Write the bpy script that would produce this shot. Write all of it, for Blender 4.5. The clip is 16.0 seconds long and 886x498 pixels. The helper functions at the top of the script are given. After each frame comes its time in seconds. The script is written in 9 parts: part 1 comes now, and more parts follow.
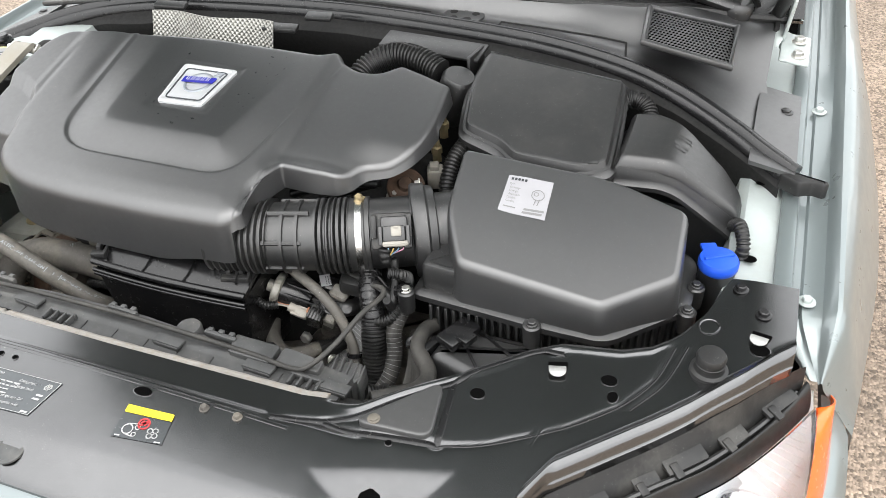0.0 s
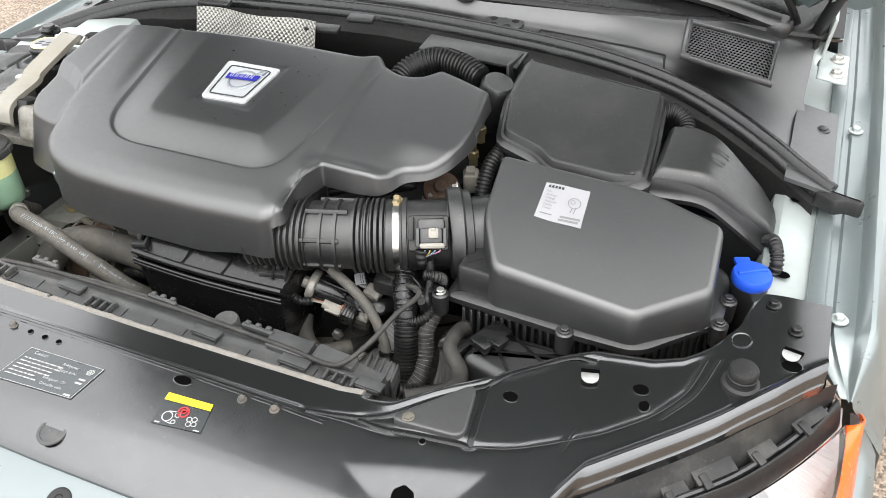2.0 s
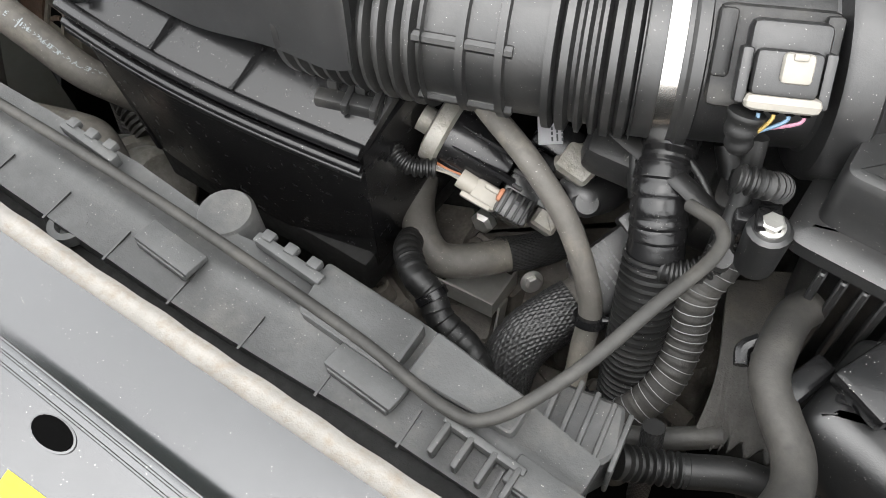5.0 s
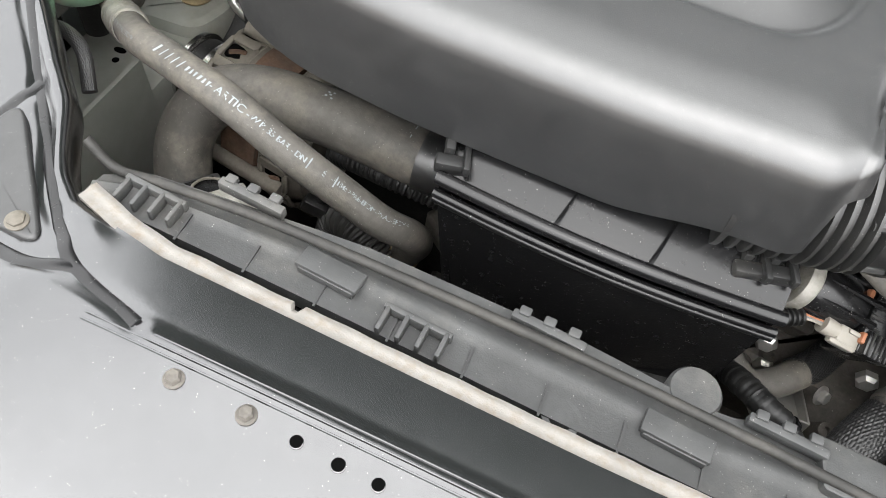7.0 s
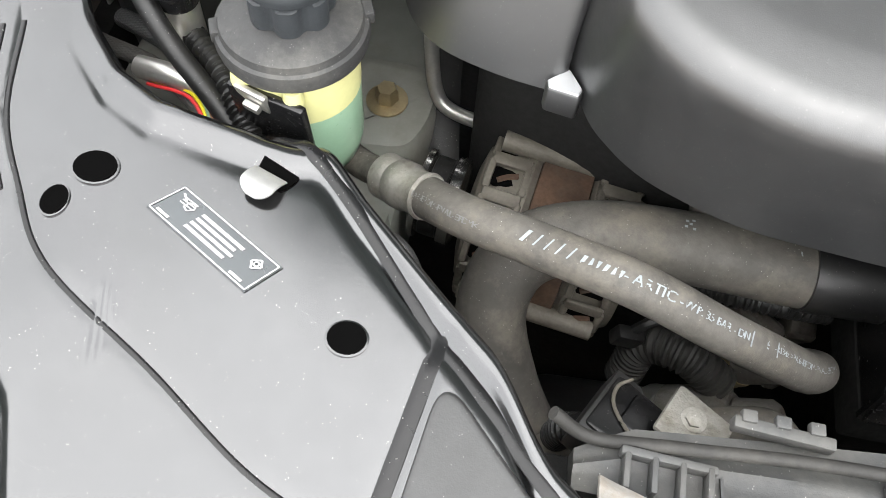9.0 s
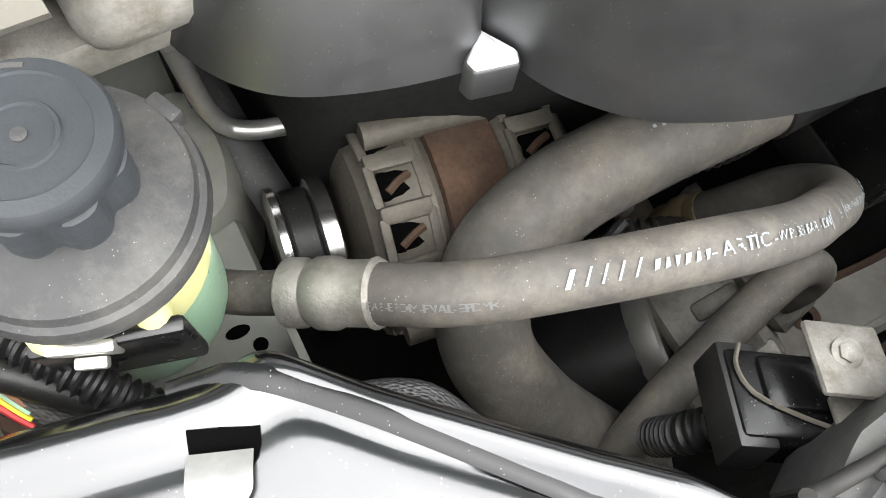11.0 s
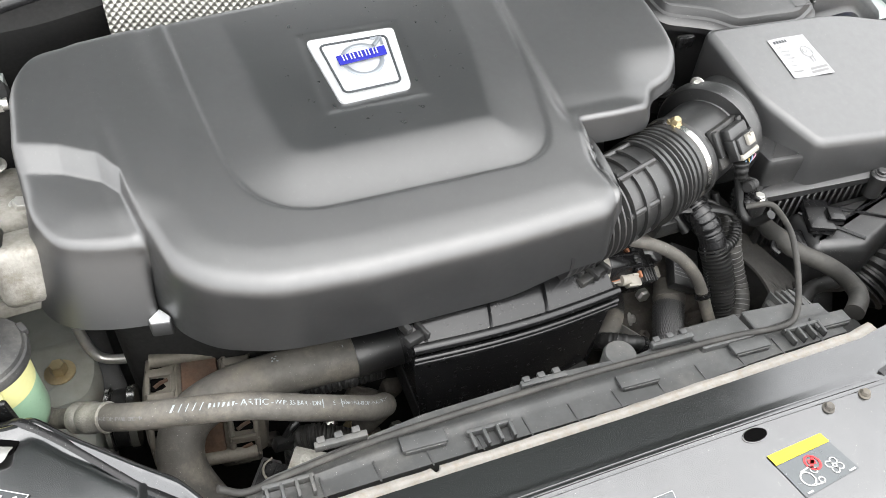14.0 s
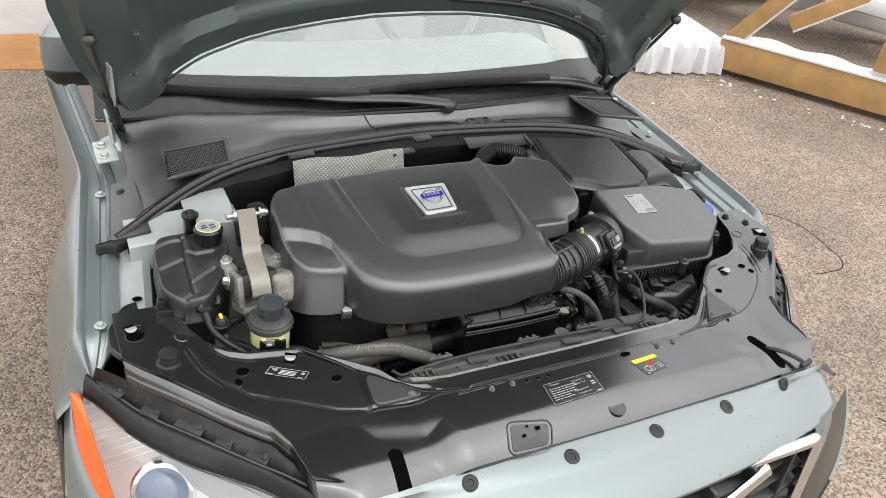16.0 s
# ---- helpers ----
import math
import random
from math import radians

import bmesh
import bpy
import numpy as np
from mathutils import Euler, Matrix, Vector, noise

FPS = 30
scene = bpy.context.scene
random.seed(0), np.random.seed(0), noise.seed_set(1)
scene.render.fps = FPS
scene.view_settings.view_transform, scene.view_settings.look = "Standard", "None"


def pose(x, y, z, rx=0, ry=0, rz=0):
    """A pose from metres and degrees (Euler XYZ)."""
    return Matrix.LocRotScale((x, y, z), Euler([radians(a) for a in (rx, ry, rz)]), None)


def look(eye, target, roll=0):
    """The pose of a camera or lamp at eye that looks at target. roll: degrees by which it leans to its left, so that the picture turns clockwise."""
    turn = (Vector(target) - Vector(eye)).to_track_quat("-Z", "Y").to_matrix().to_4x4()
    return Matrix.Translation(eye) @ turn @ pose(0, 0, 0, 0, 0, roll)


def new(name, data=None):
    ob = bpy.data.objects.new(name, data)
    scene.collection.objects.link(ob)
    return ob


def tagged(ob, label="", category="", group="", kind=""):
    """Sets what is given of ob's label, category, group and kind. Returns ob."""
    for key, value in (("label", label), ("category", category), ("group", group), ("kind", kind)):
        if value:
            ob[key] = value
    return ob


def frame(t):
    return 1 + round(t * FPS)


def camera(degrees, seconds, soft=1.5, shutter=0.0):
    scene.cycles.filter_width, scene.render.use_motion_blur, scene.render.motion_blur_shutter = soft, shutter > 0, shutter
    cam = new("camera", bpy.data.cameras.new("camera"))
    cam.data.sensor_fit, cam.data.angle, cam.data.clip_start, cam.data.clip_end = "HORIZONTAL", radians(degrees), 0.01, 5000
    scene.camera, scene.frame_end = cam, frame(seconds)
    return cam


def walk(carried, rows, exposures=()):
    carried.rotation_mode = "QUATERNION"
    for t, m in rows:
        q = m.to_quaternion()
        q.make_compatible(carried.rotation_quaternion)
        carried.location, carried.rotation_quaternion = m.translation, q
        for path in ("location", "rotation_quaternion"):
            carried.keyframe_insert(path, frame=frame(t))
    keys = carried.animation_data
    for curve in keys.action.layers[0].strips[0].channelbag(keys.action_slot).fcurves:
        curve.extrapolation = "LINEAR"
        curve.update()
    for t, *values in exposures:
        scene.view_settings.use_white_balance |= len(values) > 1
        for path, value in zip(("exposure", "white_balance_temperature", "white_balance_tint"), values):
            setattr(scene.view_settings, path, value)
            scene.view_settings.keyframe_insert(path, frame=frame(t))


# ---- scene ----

# ---- camera ----
cam = camera(56.72, 16.0, soft=0.3)
PATH = [
    (0.0, pose(0.6288, -0.5089, 1.5898, 51.57, 2.56, 20.75)),
    (0.5, pose(0.6281, -0.5269, 1.5961, 52.02, 2.26, 20.45)),
    (1.0, pose(0.6252, -0.5395, 1.5984, 52.53, 1.89, 20.39)),
    (1.5, pose(0.6218, -0.5425, 1.6007, 52.66, 1.66, 21.04)),
    (2.0, pose(0.6094, -0.5281, 1.6003, 51.81, 1.44, 23.02)),
    (2.5, pose(0.5579, -0.4378, 1.5830, 49.54, 1.82, 26.23)),
    (3.0, pose(0.4805, -0.2881, 1.5155, 46.24, 2.50, 30.10)),
    (3.2, pose(0.4519, -0.2401, 1.4711, 44.65, 2.79, 31.45)),
    (5.3, pose(0.2874, -0.0676, 1.2378, 32.05, 3.83, 34.76)),
    (5.5, pose(0.2753, -0.0727, 1.2397, 31.92, 4.07, 34.59)),
    (6.0, pose(0.1584, -0.1168, 1.2713, 29.93, -0.84, 30.44)),
    (6.5, pose(0.0430, -0.1528, 1.2952, 30.75, -3.26, 27.06)),
    (7.0, pose(-0.0393, -0.1839, 1.3136, 33.02, -4.70, 25.00)),
    (7.5, pose(-0.1003, -0.2091, 1.3309, 34.39, -4.53, 23.55)),
    (8.0, pose(-0.1704, -0.1940, 1.3249, 34.00, -4.06, 21.71)),
    (8.5, pose(-0.2788, -0.1505, 1.2980, 32.06, -3.61, 18.23)),
    (8.7, pose(-0.3233, -0.1287, 1.2851, 31.14, -3.09, 15.87)),
    (10.8, pose(-0.4701, 0.0671, 1.1780, 21.84, -5.26, -24.88)),
    (11.0, pose(-0.4709, 0.0732, 1.1757, 21.74, -5.68, -27.22)),
    (11.5, pose(-0.4762, 0.0800, 1.1752, 22.53, -6.16, -31.04)),
    (12.0, pose(-0.4960, 0.0815, 1.1987, 24.34, -6.48, -31.82)),
    (12.5, pose(-0.5167, 0.0746, 1.2801, 28.31, -6.83, -29.79)),
    (13.0, pose(-0.4631, -0.0190, 1.3810, 33.26, -6.40, -27.10)),
    (13.5, pose(-0.3457, -0.1852, 1.4587, 38.65, -3.40, -23.58)),
    (14.0, pose(-0.3090, -0.3051, 1.5234, 43.42, -2.70, -20.96)),
    (14.5, pose(-0.4207, -0.4222, 1.6369, 47.49, -4.80, -21.49)),
    (15.0, pose(-0.6177, -0.6348, 1.7407, 52.34, -6.36, -23.30)),
    (15.5, pose(-0.7742, -0.8444, 1.8380, 55.78, -6.96, -25.21)),
    (16.0, pose(-0.8414, -0.9356, 1.8661, 57.72, -6.78, -26.29)),
]
EXPOSURES = [(0.0, 1.44), (3.2, 1.44), (5.5, 1.84), (7.0, 1.84), (8.7, 1.76), (11.0, 2.06), (11.5, 2.1), (12.0, 2.08), (12.5, 2.08), (13.5, 1.88), (14.0, 1.8), (15.0, 1.46), (15.5, 1.12), (16.0, 0.84)]
walk(cam, PATH, EXPOSURES)
SKY, SUN = 0.13, 0.6

# ---- world and light: a bright overcast day ----
world = bpy.data.worlds.new("overcast_sky")
scene.world = world
world.use_nodes = True
wn, wl = world.node_tree.nodes, world.node_tree.links
sky = wn.new("ShaderNodeTexSky")
sky.sky_type = "NISHITA"
sky.sun_disc = False
sky.sun_elevation, sky.sun_rotation = radians(62), radians(162)
sky.air_density, sky.dust_density, sky.ozone_density = 1.0, 4.0, 1.0
grey = wn.new("ShaderNodeHueSaturation")
grey.inputs["Saturation"].default_value = 0.18
wl.new(sky.outputs[0], grey.inputs["Color"])
cloud = wn.new("ShaderNodeMix")
cloud.data_type, cloud.blend_type = "RGBA", "MIX"
cloud.inputs["Factor"].default_value = 0.6
cloud.inputs["B"].default_value = (10.6, 10.7, 10.7, 1.0)
wl.new(grey.outputs[0], cloud.inputs["A"])
wl.new(cloud.outputs["Result"], wn["Background"].inputs["Color"])
wn["Background"].inputs["Strength"].default_value = SKY
sun = new("sun", bpy.data.lights.new("sun", "SUN"))
sun.data.energy, sun.data.angle, sun.data.color = SUN, radians(100), (1.0, 0.98, 0.95)
sun.matrix_world = look((0.5, -1.2, 3.0), (0, 0, 0))


# ---- materials ----
def material(name, base, rough=0.5, metal=0.0, vary=0.25, scale=14.0, grain=0.0, grain_scale=900.0,
             specks=0.0, speck_scale=260.0, speck=(0.55, 0.54, 0.5), dirt=0.0, dirt_col=(0.2, 0.18, 0.15),
             dirt_scale=9.0, coat=0.0, spec=0.5, emit=None, alpha=1.0, trans=0.0, ior=1.45, island=0.0, sss=0.0):
    m = bpy.data.materials.new(name)
    m.use_nodes = True
    nt = m.node_tree
    n, l = nt.nodes, nt.links
    b = n["Principled BSDF"]
    tc = n.new("ShaderNodeTexCoord")
    col = None

    def tex(scale_, detail, rough_=0.6):
        t = n.new("ShaderNodeTexNoise")
        t.inputs["Scale"].default_value, t.inputs["Detail"].default_value = scale_, detail
        t.inputs["Roughness"].default_value = rough_
        l.new(tc.outputs["Object"], t.inputs["Vector"])
        return t

    def ramp(src, lo, hi, a=0.0, z=1.0):
        r = n.new("ShaderNodeMapRange")
        r.inputs["From Min"].default_value, r.inputs["From Max"].default_value = lo, hi
        r.inputs["To Min"].default_value, r.inputs["To Max"].default_value = a, z
        l.new(src, r.inputs["Value"])
        return r.outputs[0]

    def mix(fac, a, c, mode="MIX"):
        x = n.new("ShaderNodeMix")
        x.data_type, x.blend_type = "RGBA", mode
        for sock, v in ((x.inputs["Factor"], fac), (x.inputs["A"], a), (x.inputs["B"], c)):
            if hasattr(v, "is_output"):
                l.new(v, sock)
            else:
                sock.default_value = v if isinstance(v, float) else (*v, 1.0)
        return x.outputs["Result"]

    big, fine = tex(scale, 5), tex(scale * 9, 4)
    lo = tuple(c * (1 - vary) for c in base)
    hi = tuple(min(1.0, c * (1 + vary)) for c in base)
    col = mix(ramp(big.outputs[0], 0.3, 0.7), lo, hi)
    col = mix(ramp(fine.outputs[0], 0.35, 0.75, 0.0, 0.5), col, tuple(c * (1 - vary * 0.8) for c in base))
    if dirt:
        d = tex(dirt_scale, 9, 0.72)
        col = mix(ramp(d.outputs[0], 0.48, 0.68, 0.0, dirt), col, dirt_col)
    if specks:
        v = n.new("ShaderNodeTexVoronoi")
        v.inputs["Scale"].default_value = speck_scale
        l.new(tc.outputs["Object"], v.inputs["Vector"])
        s = tex(speck_scale * 0.35, 2)
        dot = n.new("ShaderNodeMath")
        dot.operation = "MULTIPLY"
        l.new(ramp(v.outputs["Distance"], 0.17, 0.07, 0.0, 0.7), dot.inputs[0])
        l.new(ramp(s.outputs[0], 0.54, 0.60, 0.0, specks), dot.inputs[1])
        col = mix(dot.outputs[0], col, speck)
    l.new(col, b.inputs["Base Color"])
    l.new(ramp(fine.outputs[0], 0.2, 0.8, rough * 0.85, min(1.0, rough * 1.18)), b.inputs["Roughness"])
    b.inputs["Metallic"].default_value = metal
    b.inputs["Specular IOR Level"].default_value = spec
    b.inputs["IOR"].default_value = ior
    b.inputs["Transmission Weight"].default_value = trans
    b.inputs["Alpha"].default_value = alpha
    if coat:
        b.inputs["Coat Weight"].default_value, b.inputs["Coat Roughness"].default_value = coat, 0.06
    if emit:
        b.inputs["Emission Color"].default_value, b.inputs["Emission Strength"].default_value = (*emit[0], 1), emit[1]
    if grain:
        g = tex(grain_scale, 3)
        g2 = tex(grain_scale * 0.12, 4)
        add = n.new("ShaderNodeMath")
        add.operation = "ADD"
        l.new(g.outputs[0], add.inputs[0])
        l.new(g2.outputs[0], add.inputs[1])
        bump = n.new("ShaderNodeBump")
        bump.inputs["Strength"].default_value, bump.inputs["Distance"].default_value = grain, 0.0006
        l.new(add.outputs[0], bump.inputs["Height"])
        l.new(bump.outputs[0], b.inputs["Normal"])
    return m


COVER = material("satin_black_plastic", (0.009, 0.009, 0.0095), 0.41, vary=0.12, grain=0.12, grain_scale=1500, specks=0.45, speck_scale=650, dirt=0.10, dirt_col=(0.05, 0.05, 0.05), dirt_scale=14, spec=0.85, ior=1.78)
COVERSHELL = COVER.copy()
COVERSHELL.name = "satin_black_cover"
n_, l_ = COVERSHELL.node_tree.nodes, COVERSHELL.node_tree.links
wear = n_.new("ShaderNodeAttribute")
wear.attribute_name = "gloss"
lower = n_.new("ShaderNodeMath")
lower.operation = "MULTIPLY_ADD"
lower.inputs[1].default_value = -0.10
b_ = n_["Principled BSDF"]
l_.new(wear.outputs["Fac"], lower.inputs[0])
l_.new(b_.inputs["Roughness"].links[0].from_socket, lower.inputs[2])
l_.new(lower.outputs[0], b_.inputs["Roughness"])
PLASTIC = material("black_moulded_plastic", (0.008, 0.008, 0.0083), 0.42, vary=0.25, grain=0.16, grain_scale=1100, specks=0.9, speck_scale=560, dirt=0.35, dirt_col=(0.04, 0.038, 0.035), dirt_scale=17, spec=0.7, ior=1.6)
DUSTY = material("dusty_black_plastic", (0.016, 0.016, 0.016), 0.42, vary=0.25, grain=0.2, grain_scale=800, specks=0.9, speck_scale=520, dirt=0.6, dirt_col=(0.075, 0.071, 0.064), dirt_scale=16)
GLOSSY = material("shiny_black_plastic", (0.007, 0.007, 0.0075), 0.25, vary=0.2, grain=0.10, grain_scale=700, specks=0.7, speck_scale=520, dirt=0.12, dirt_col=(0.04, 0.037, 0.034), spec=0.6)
PANEL = material("black_painted_steel", (0.152, 0.153, 0.155), 0.19, metal=0.97, vary=0.06, scale=8, grain=0.03, grain_scale=500, specks=0.8, speck_scale=520, dirt=0.08, dirt_col=(0.13, 0.125, 0.12), dirt_scale=7)
STRIPGREY = material("dusty_grey_strip", (0.058, 0.059, 0.059), 0.5, vary=0.3, scale=20, grain=0.25, grain_scale=800, specks=0.8, speck_scale=520, dirt=0.6, dirt_col=(0.12, 0.115, 0.105), dirt_scale=18)
FLAP = material("matt_grey_flap", (0.09, 0.09, 0.09), 0.42, metal=0.75, vary=0.1, grain=0.12, grain_scale=900, specks=0.5, speck_scale=520)
RUBBER = material("matte_black_rubber", (0.008, 0.008, 0.008), 0.46, vary=0.25, grain=0.2, grain_scale=600, dirt=0.35, dirt_col=(0.038, 0.036, 0.034), dirt_scale=21, specks=0.8, speck_scale=600, spec=0.55)
HOSEBLACK = material("satin_black_hose", (0.013, 0.013, 0.013), 0.4, vary=0.25, grain=0.15, grain_scale=600, dirt=0.4, dirt_col=(0.05, 0.048, 0.045), dirt_scale=21, specks=0.7, speck_scale=600, spec=0.66, ior=1.6)
GREYHOSE = material("worn_grey_rubber", (0.088, 0.082, 0.073), 0.6, vary=0.4, scale=18, grain=0.35, grain_scale=700, dirt=0.75, dirt_col=(0.185, 0.165, 0.135), dirt_scale=20, specks=0.8, speck_scale=480)
BLACKHOSE = material("dusty_black_rubber", (0.028, 0.027, 0.025), 0.6, vary=0.25, scale=22, grain=0.3, grain_scale=700, dirt=0.4, dirt_col=(0.085, 0.078, 0.067), dirt_scale=22)
BRAID = material("woven_black_sleeve", (0.022, 0.022, 0.022), 0.38, vary=0.3, scale=60, spec=0.6)
BRAIDGREY = material("woven_dusty_sleeve", (0.045, 0.043, 0.04), 0.5, vary=0.3, scale=60, dirt=0.4, dirt_col=(0.09, 0.083, 0.07))
PAINT = material("pale_green_silver_paint", (0.205, 0.235, 0.238), 0.3, metal=0.5, vary=0.03, scale=5, coat=0.5, dirt=0.12, dirt_col=(0.22, 0.2, 0.17), dirt_scale=5, grain=0.03, grain_scale=700)
PAINTIN = material("pale_silver_inner_paint", (0.40, 0.44, 0.43), 0.36, metal=0.3, vary=0.08, scale=9, coat=0.2, dirt=0.25, dirt_col=(0.3, 0.29, 0.26), dirt_scale=12)
BAYPAINT = material("dusty_bay_paint", (0.24, 0.245, 0.22), 0.5, vary=0.18, scale=10, dirt=0.6, dirt_col=(0.15, 0.135, 0.11), dirt_scale=10, grain=0.1)
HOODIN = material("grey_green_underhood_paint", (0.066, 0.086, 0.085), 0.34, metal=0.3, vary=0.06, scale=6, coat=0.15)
CLAD = material("grey_cladding", (0.16, 0.155, 0.145), 0.6, vary=0.12, scale=16, grain=0.2, dirt=0.3, dirt_col=(0.22, 0.2, 0.17))
ALU = material("cast_aluminium", (0.26, 0.25, 0.225), 0.5, metal=0.4, vary=0.3, scale=40, grain=0.8, grain_scale=420, dirt=0.75, dirt_col=(0.13, 0.112, 0.085), dirt_scale=60, specks=0.9, speck_scale=420)
DULLALU = material("sooty_cast_aluminium", (0.14, 0.127, 0.106), 0.6, metal=0.2, vary=0.3, scale=40, grain=0.6, grain_scale=300, dirt=0.6, dirt_col=(0.09, 0.078, 0.06), dirt_scale=30)
STRAP = material("bare_pale_metal_strap", (0.27, 0.256, 0.22), 0.45, metal=0.2, vary=0.12, scale=14, grain=0.35, grain_scale=500, dirt=0.4, dirt_col=(0.22, 0.19, 0.135), specks=0.5, speck_scale=380)
STEEL = material("zinc_steel", (0.55, 0.54, 0.51), 0.35, metal=0.85, vary=0.15, scale=40, grain=0.2)
BRIGHT = material("bright_steel", (0.72, 0.71, 0.69), 0.22, metal=1.0, vary=0.08, scale=30)
BRASS = material("dull_brass", (0.42, 0.34, 0.2), 0.4, metal=0.8, vary=0.2, scale=50)
RUST = material("rusty_iron", (0.088, 0.052, 0.034), 0.85, vary=0.45, scale=40, grain=0.6, grain_scale=300, dirt=0.6, dirt_col=(0.08, 0.065, 0.052), dirt_scale=30)
RUSTBEAM = material("rust_spotted_beam", (0.28, 0.265, 0.24), 0.6, vary=0.25, scale=20, grain=0.3, dirt=0.7, dirt_col=(0.16, 0.085, 0.045), dirt_scale=18)
IRON = material("dirty_engine_metal", (0.09, 0.082, 0.072), 0.65, vary=0.6, scale=45, grain=0.9, grain_scale=200, dirt=0.5, dirt_col=(0.15, 0.13, 0.10), dirt_scale=24, specks=0.6)
# base lowered to near black: carries the shade of the bay's deep gaps
DARK = material("near_black_and_gap_shade", (0.005, 0.0048, 0.0045), 0.75, vary=0.4, scale=20, grain=0.4)
# black without reflection, paints the shade inside openings that have no depth
HOLE = material("painted_opening_shade", (0.003, 0.003, 0.003), 1.0, vary=0.1, spec=0.0)
WHITE = material("white_print", (0.38, 0.38, 0.38), 0.6, vary=0.06)
GREYPRINT = material("grey_print", (0.17, 0.17, 0.17), 0.6, vary=0.1)
HOSEPRINT = material("faded_white_print", (0.25, 0.275, 0.285), 0.7, vary=0.25, scale=120)
PAPER = material("creased_paper_label", (0.30, 0.298, 0.31), 0.36, vary=0.05, scale=30, grain=0.25, grain_scale=60)
LABELGREY = material("dark_grey_label", (0.115, 0.122, 0.126), 0.25, metal=0.92, vary=0.08)
YELLOW = material("yellow_print", (0.72, 0.60, 0.02), 0.45, vary=0.05)
RED = material("red_print", (0.55, 0.03, 0.035), 0.45, vary=0.05)
BLUE = material("blue_plastic", (0.012, 0.075, 0.55), 0.42, vary=0.15, scale=30, grain=0.1)
EMBLEMBLUE = material("dark_blue_enamel", (0.02, 0.022, 0.25), 0.25, vary=0.05)
SILVER = material("brushed_silver_badge", (0.50, 0.51, 0.52), 0.4, metal=0.4, vary=0.05)
CHROME = material("chrome", (0.8, 0.8, 0.8), 0.1, metal=1.0, vary=0.03)
GREENFLUID = material("cloudy_green_reservoir", (0.28, 0.44, 0.30), 0.3, vary=0.12, scale=18, spec=0.5, coat=0.3)
YELLOWTANK = material("yellowed_clear_plastic", (0.66, 0.64, 0.30), 0.32, vary=0.12, scale=18, coat=0.2)
CAPGREY = material("dark_grey_cap_plastic", (0.032, 0.036, 0.04), 0.45, vary=0.15, scale=40, grain=0.2, dirt=0.3, dirt_col=(0.065, 0.065, 0.065))
LIDGREY = material("dusty_grey_lid", (0.04, 0.04, 0.04), 0.5, vary=0.25, scale=30, grain=0.3, dirt=0.55, dirt_col=(0.12, 0.116, 0.105), dirt_scale=28, specks=0.6, speck_scale=700)
WIREBLUE = material("pale_blue_wire", (0.10, 0.17, 0.24), 0.5)
WIREYELLOW = material("ochre_wire", (0.30, 0.21, 0.06), 0.5)
WIREPINK = material("pink_wire", (0.28, 0.13, 0.18), 0.5)
TONGUE = material("bare_tin_tongue", (0.36, 0.36, 0.35), 0.4, metal=0.4, vary=0.15, scale=60)
CLOTH = material("grey_felt", (0.045, 0.043, 0.04), 0.95, vary=0.25, scale=60, grain=0.9, grain_scale=900, dirt=0.4, dirt_col=(0.13, 0.11, 0.08))
CONNWHITE = material("off_white_connector", (0.27, 0.255, 0.225), 0.5, vary=0.12, scale=40, dirt=0.4, dirt_col=(0.2, 0.17, 0.13))
COPPER = material("orange_seal", (0.30, 0.12, 0.06), 0.5, vary=0.15)
BARE = material("bare_scuffed_metal_edge", (0.255, 0.242, 0.222), 0.6, metal=0.1, vary=0.14, scale=60, grain=0.3, dirt=0.7, dirt_col=(0.20, 0.16, 0.12), dirt_scale=130)
LENS = material("clear_headlamp_plastic", (0.97, 0.98, 0.985), 0.03, trans=1.0, ior=1.45, vary=0.02)
ORANGE = material("orange_indicator_plastic", (0.85, 0.13, 0.015), 0.25, vary=0.08, coat=0.6)
REFLECT = material("headlamp_reflector", (0.93, 0.93, 0.93), 0.3, metal=0.1, vary=0.08, scale=30)
GLASS = material("windscreen_glass", (0.72, 0.84, 0.81), 0.0, trans=1.0, ior=2.15, vary=0.01)
BEIGE = material("pale_interior_trim", (0.60, 0.60, 0.55), 0.7, vary=0.08)
# lightened dashboard: the sky's reflection in the screen is put into its colour
DASH = material("dashboard_with_sky_haze", (0.32, 0.33, 0.32), 0.6, vary=0.12)
WOOD = material("pine_timber", (0.42, 0.25, 0.10), 0.6, vary=0.2, scale=6, dirt=0.25, dirt_col=(0.3, 0.16, 0.06))
SNOW = material("white_wrap_film", (0.62, 0.62, 0.635), 0.35, vary=0.06, scale=5, grain=0.6, grain_scale=24)
FOILCOL = material("embossed_foil", (0.31, 0.305, 0.28), 0.38, metal=0.85, vary=0.2, scale=30)


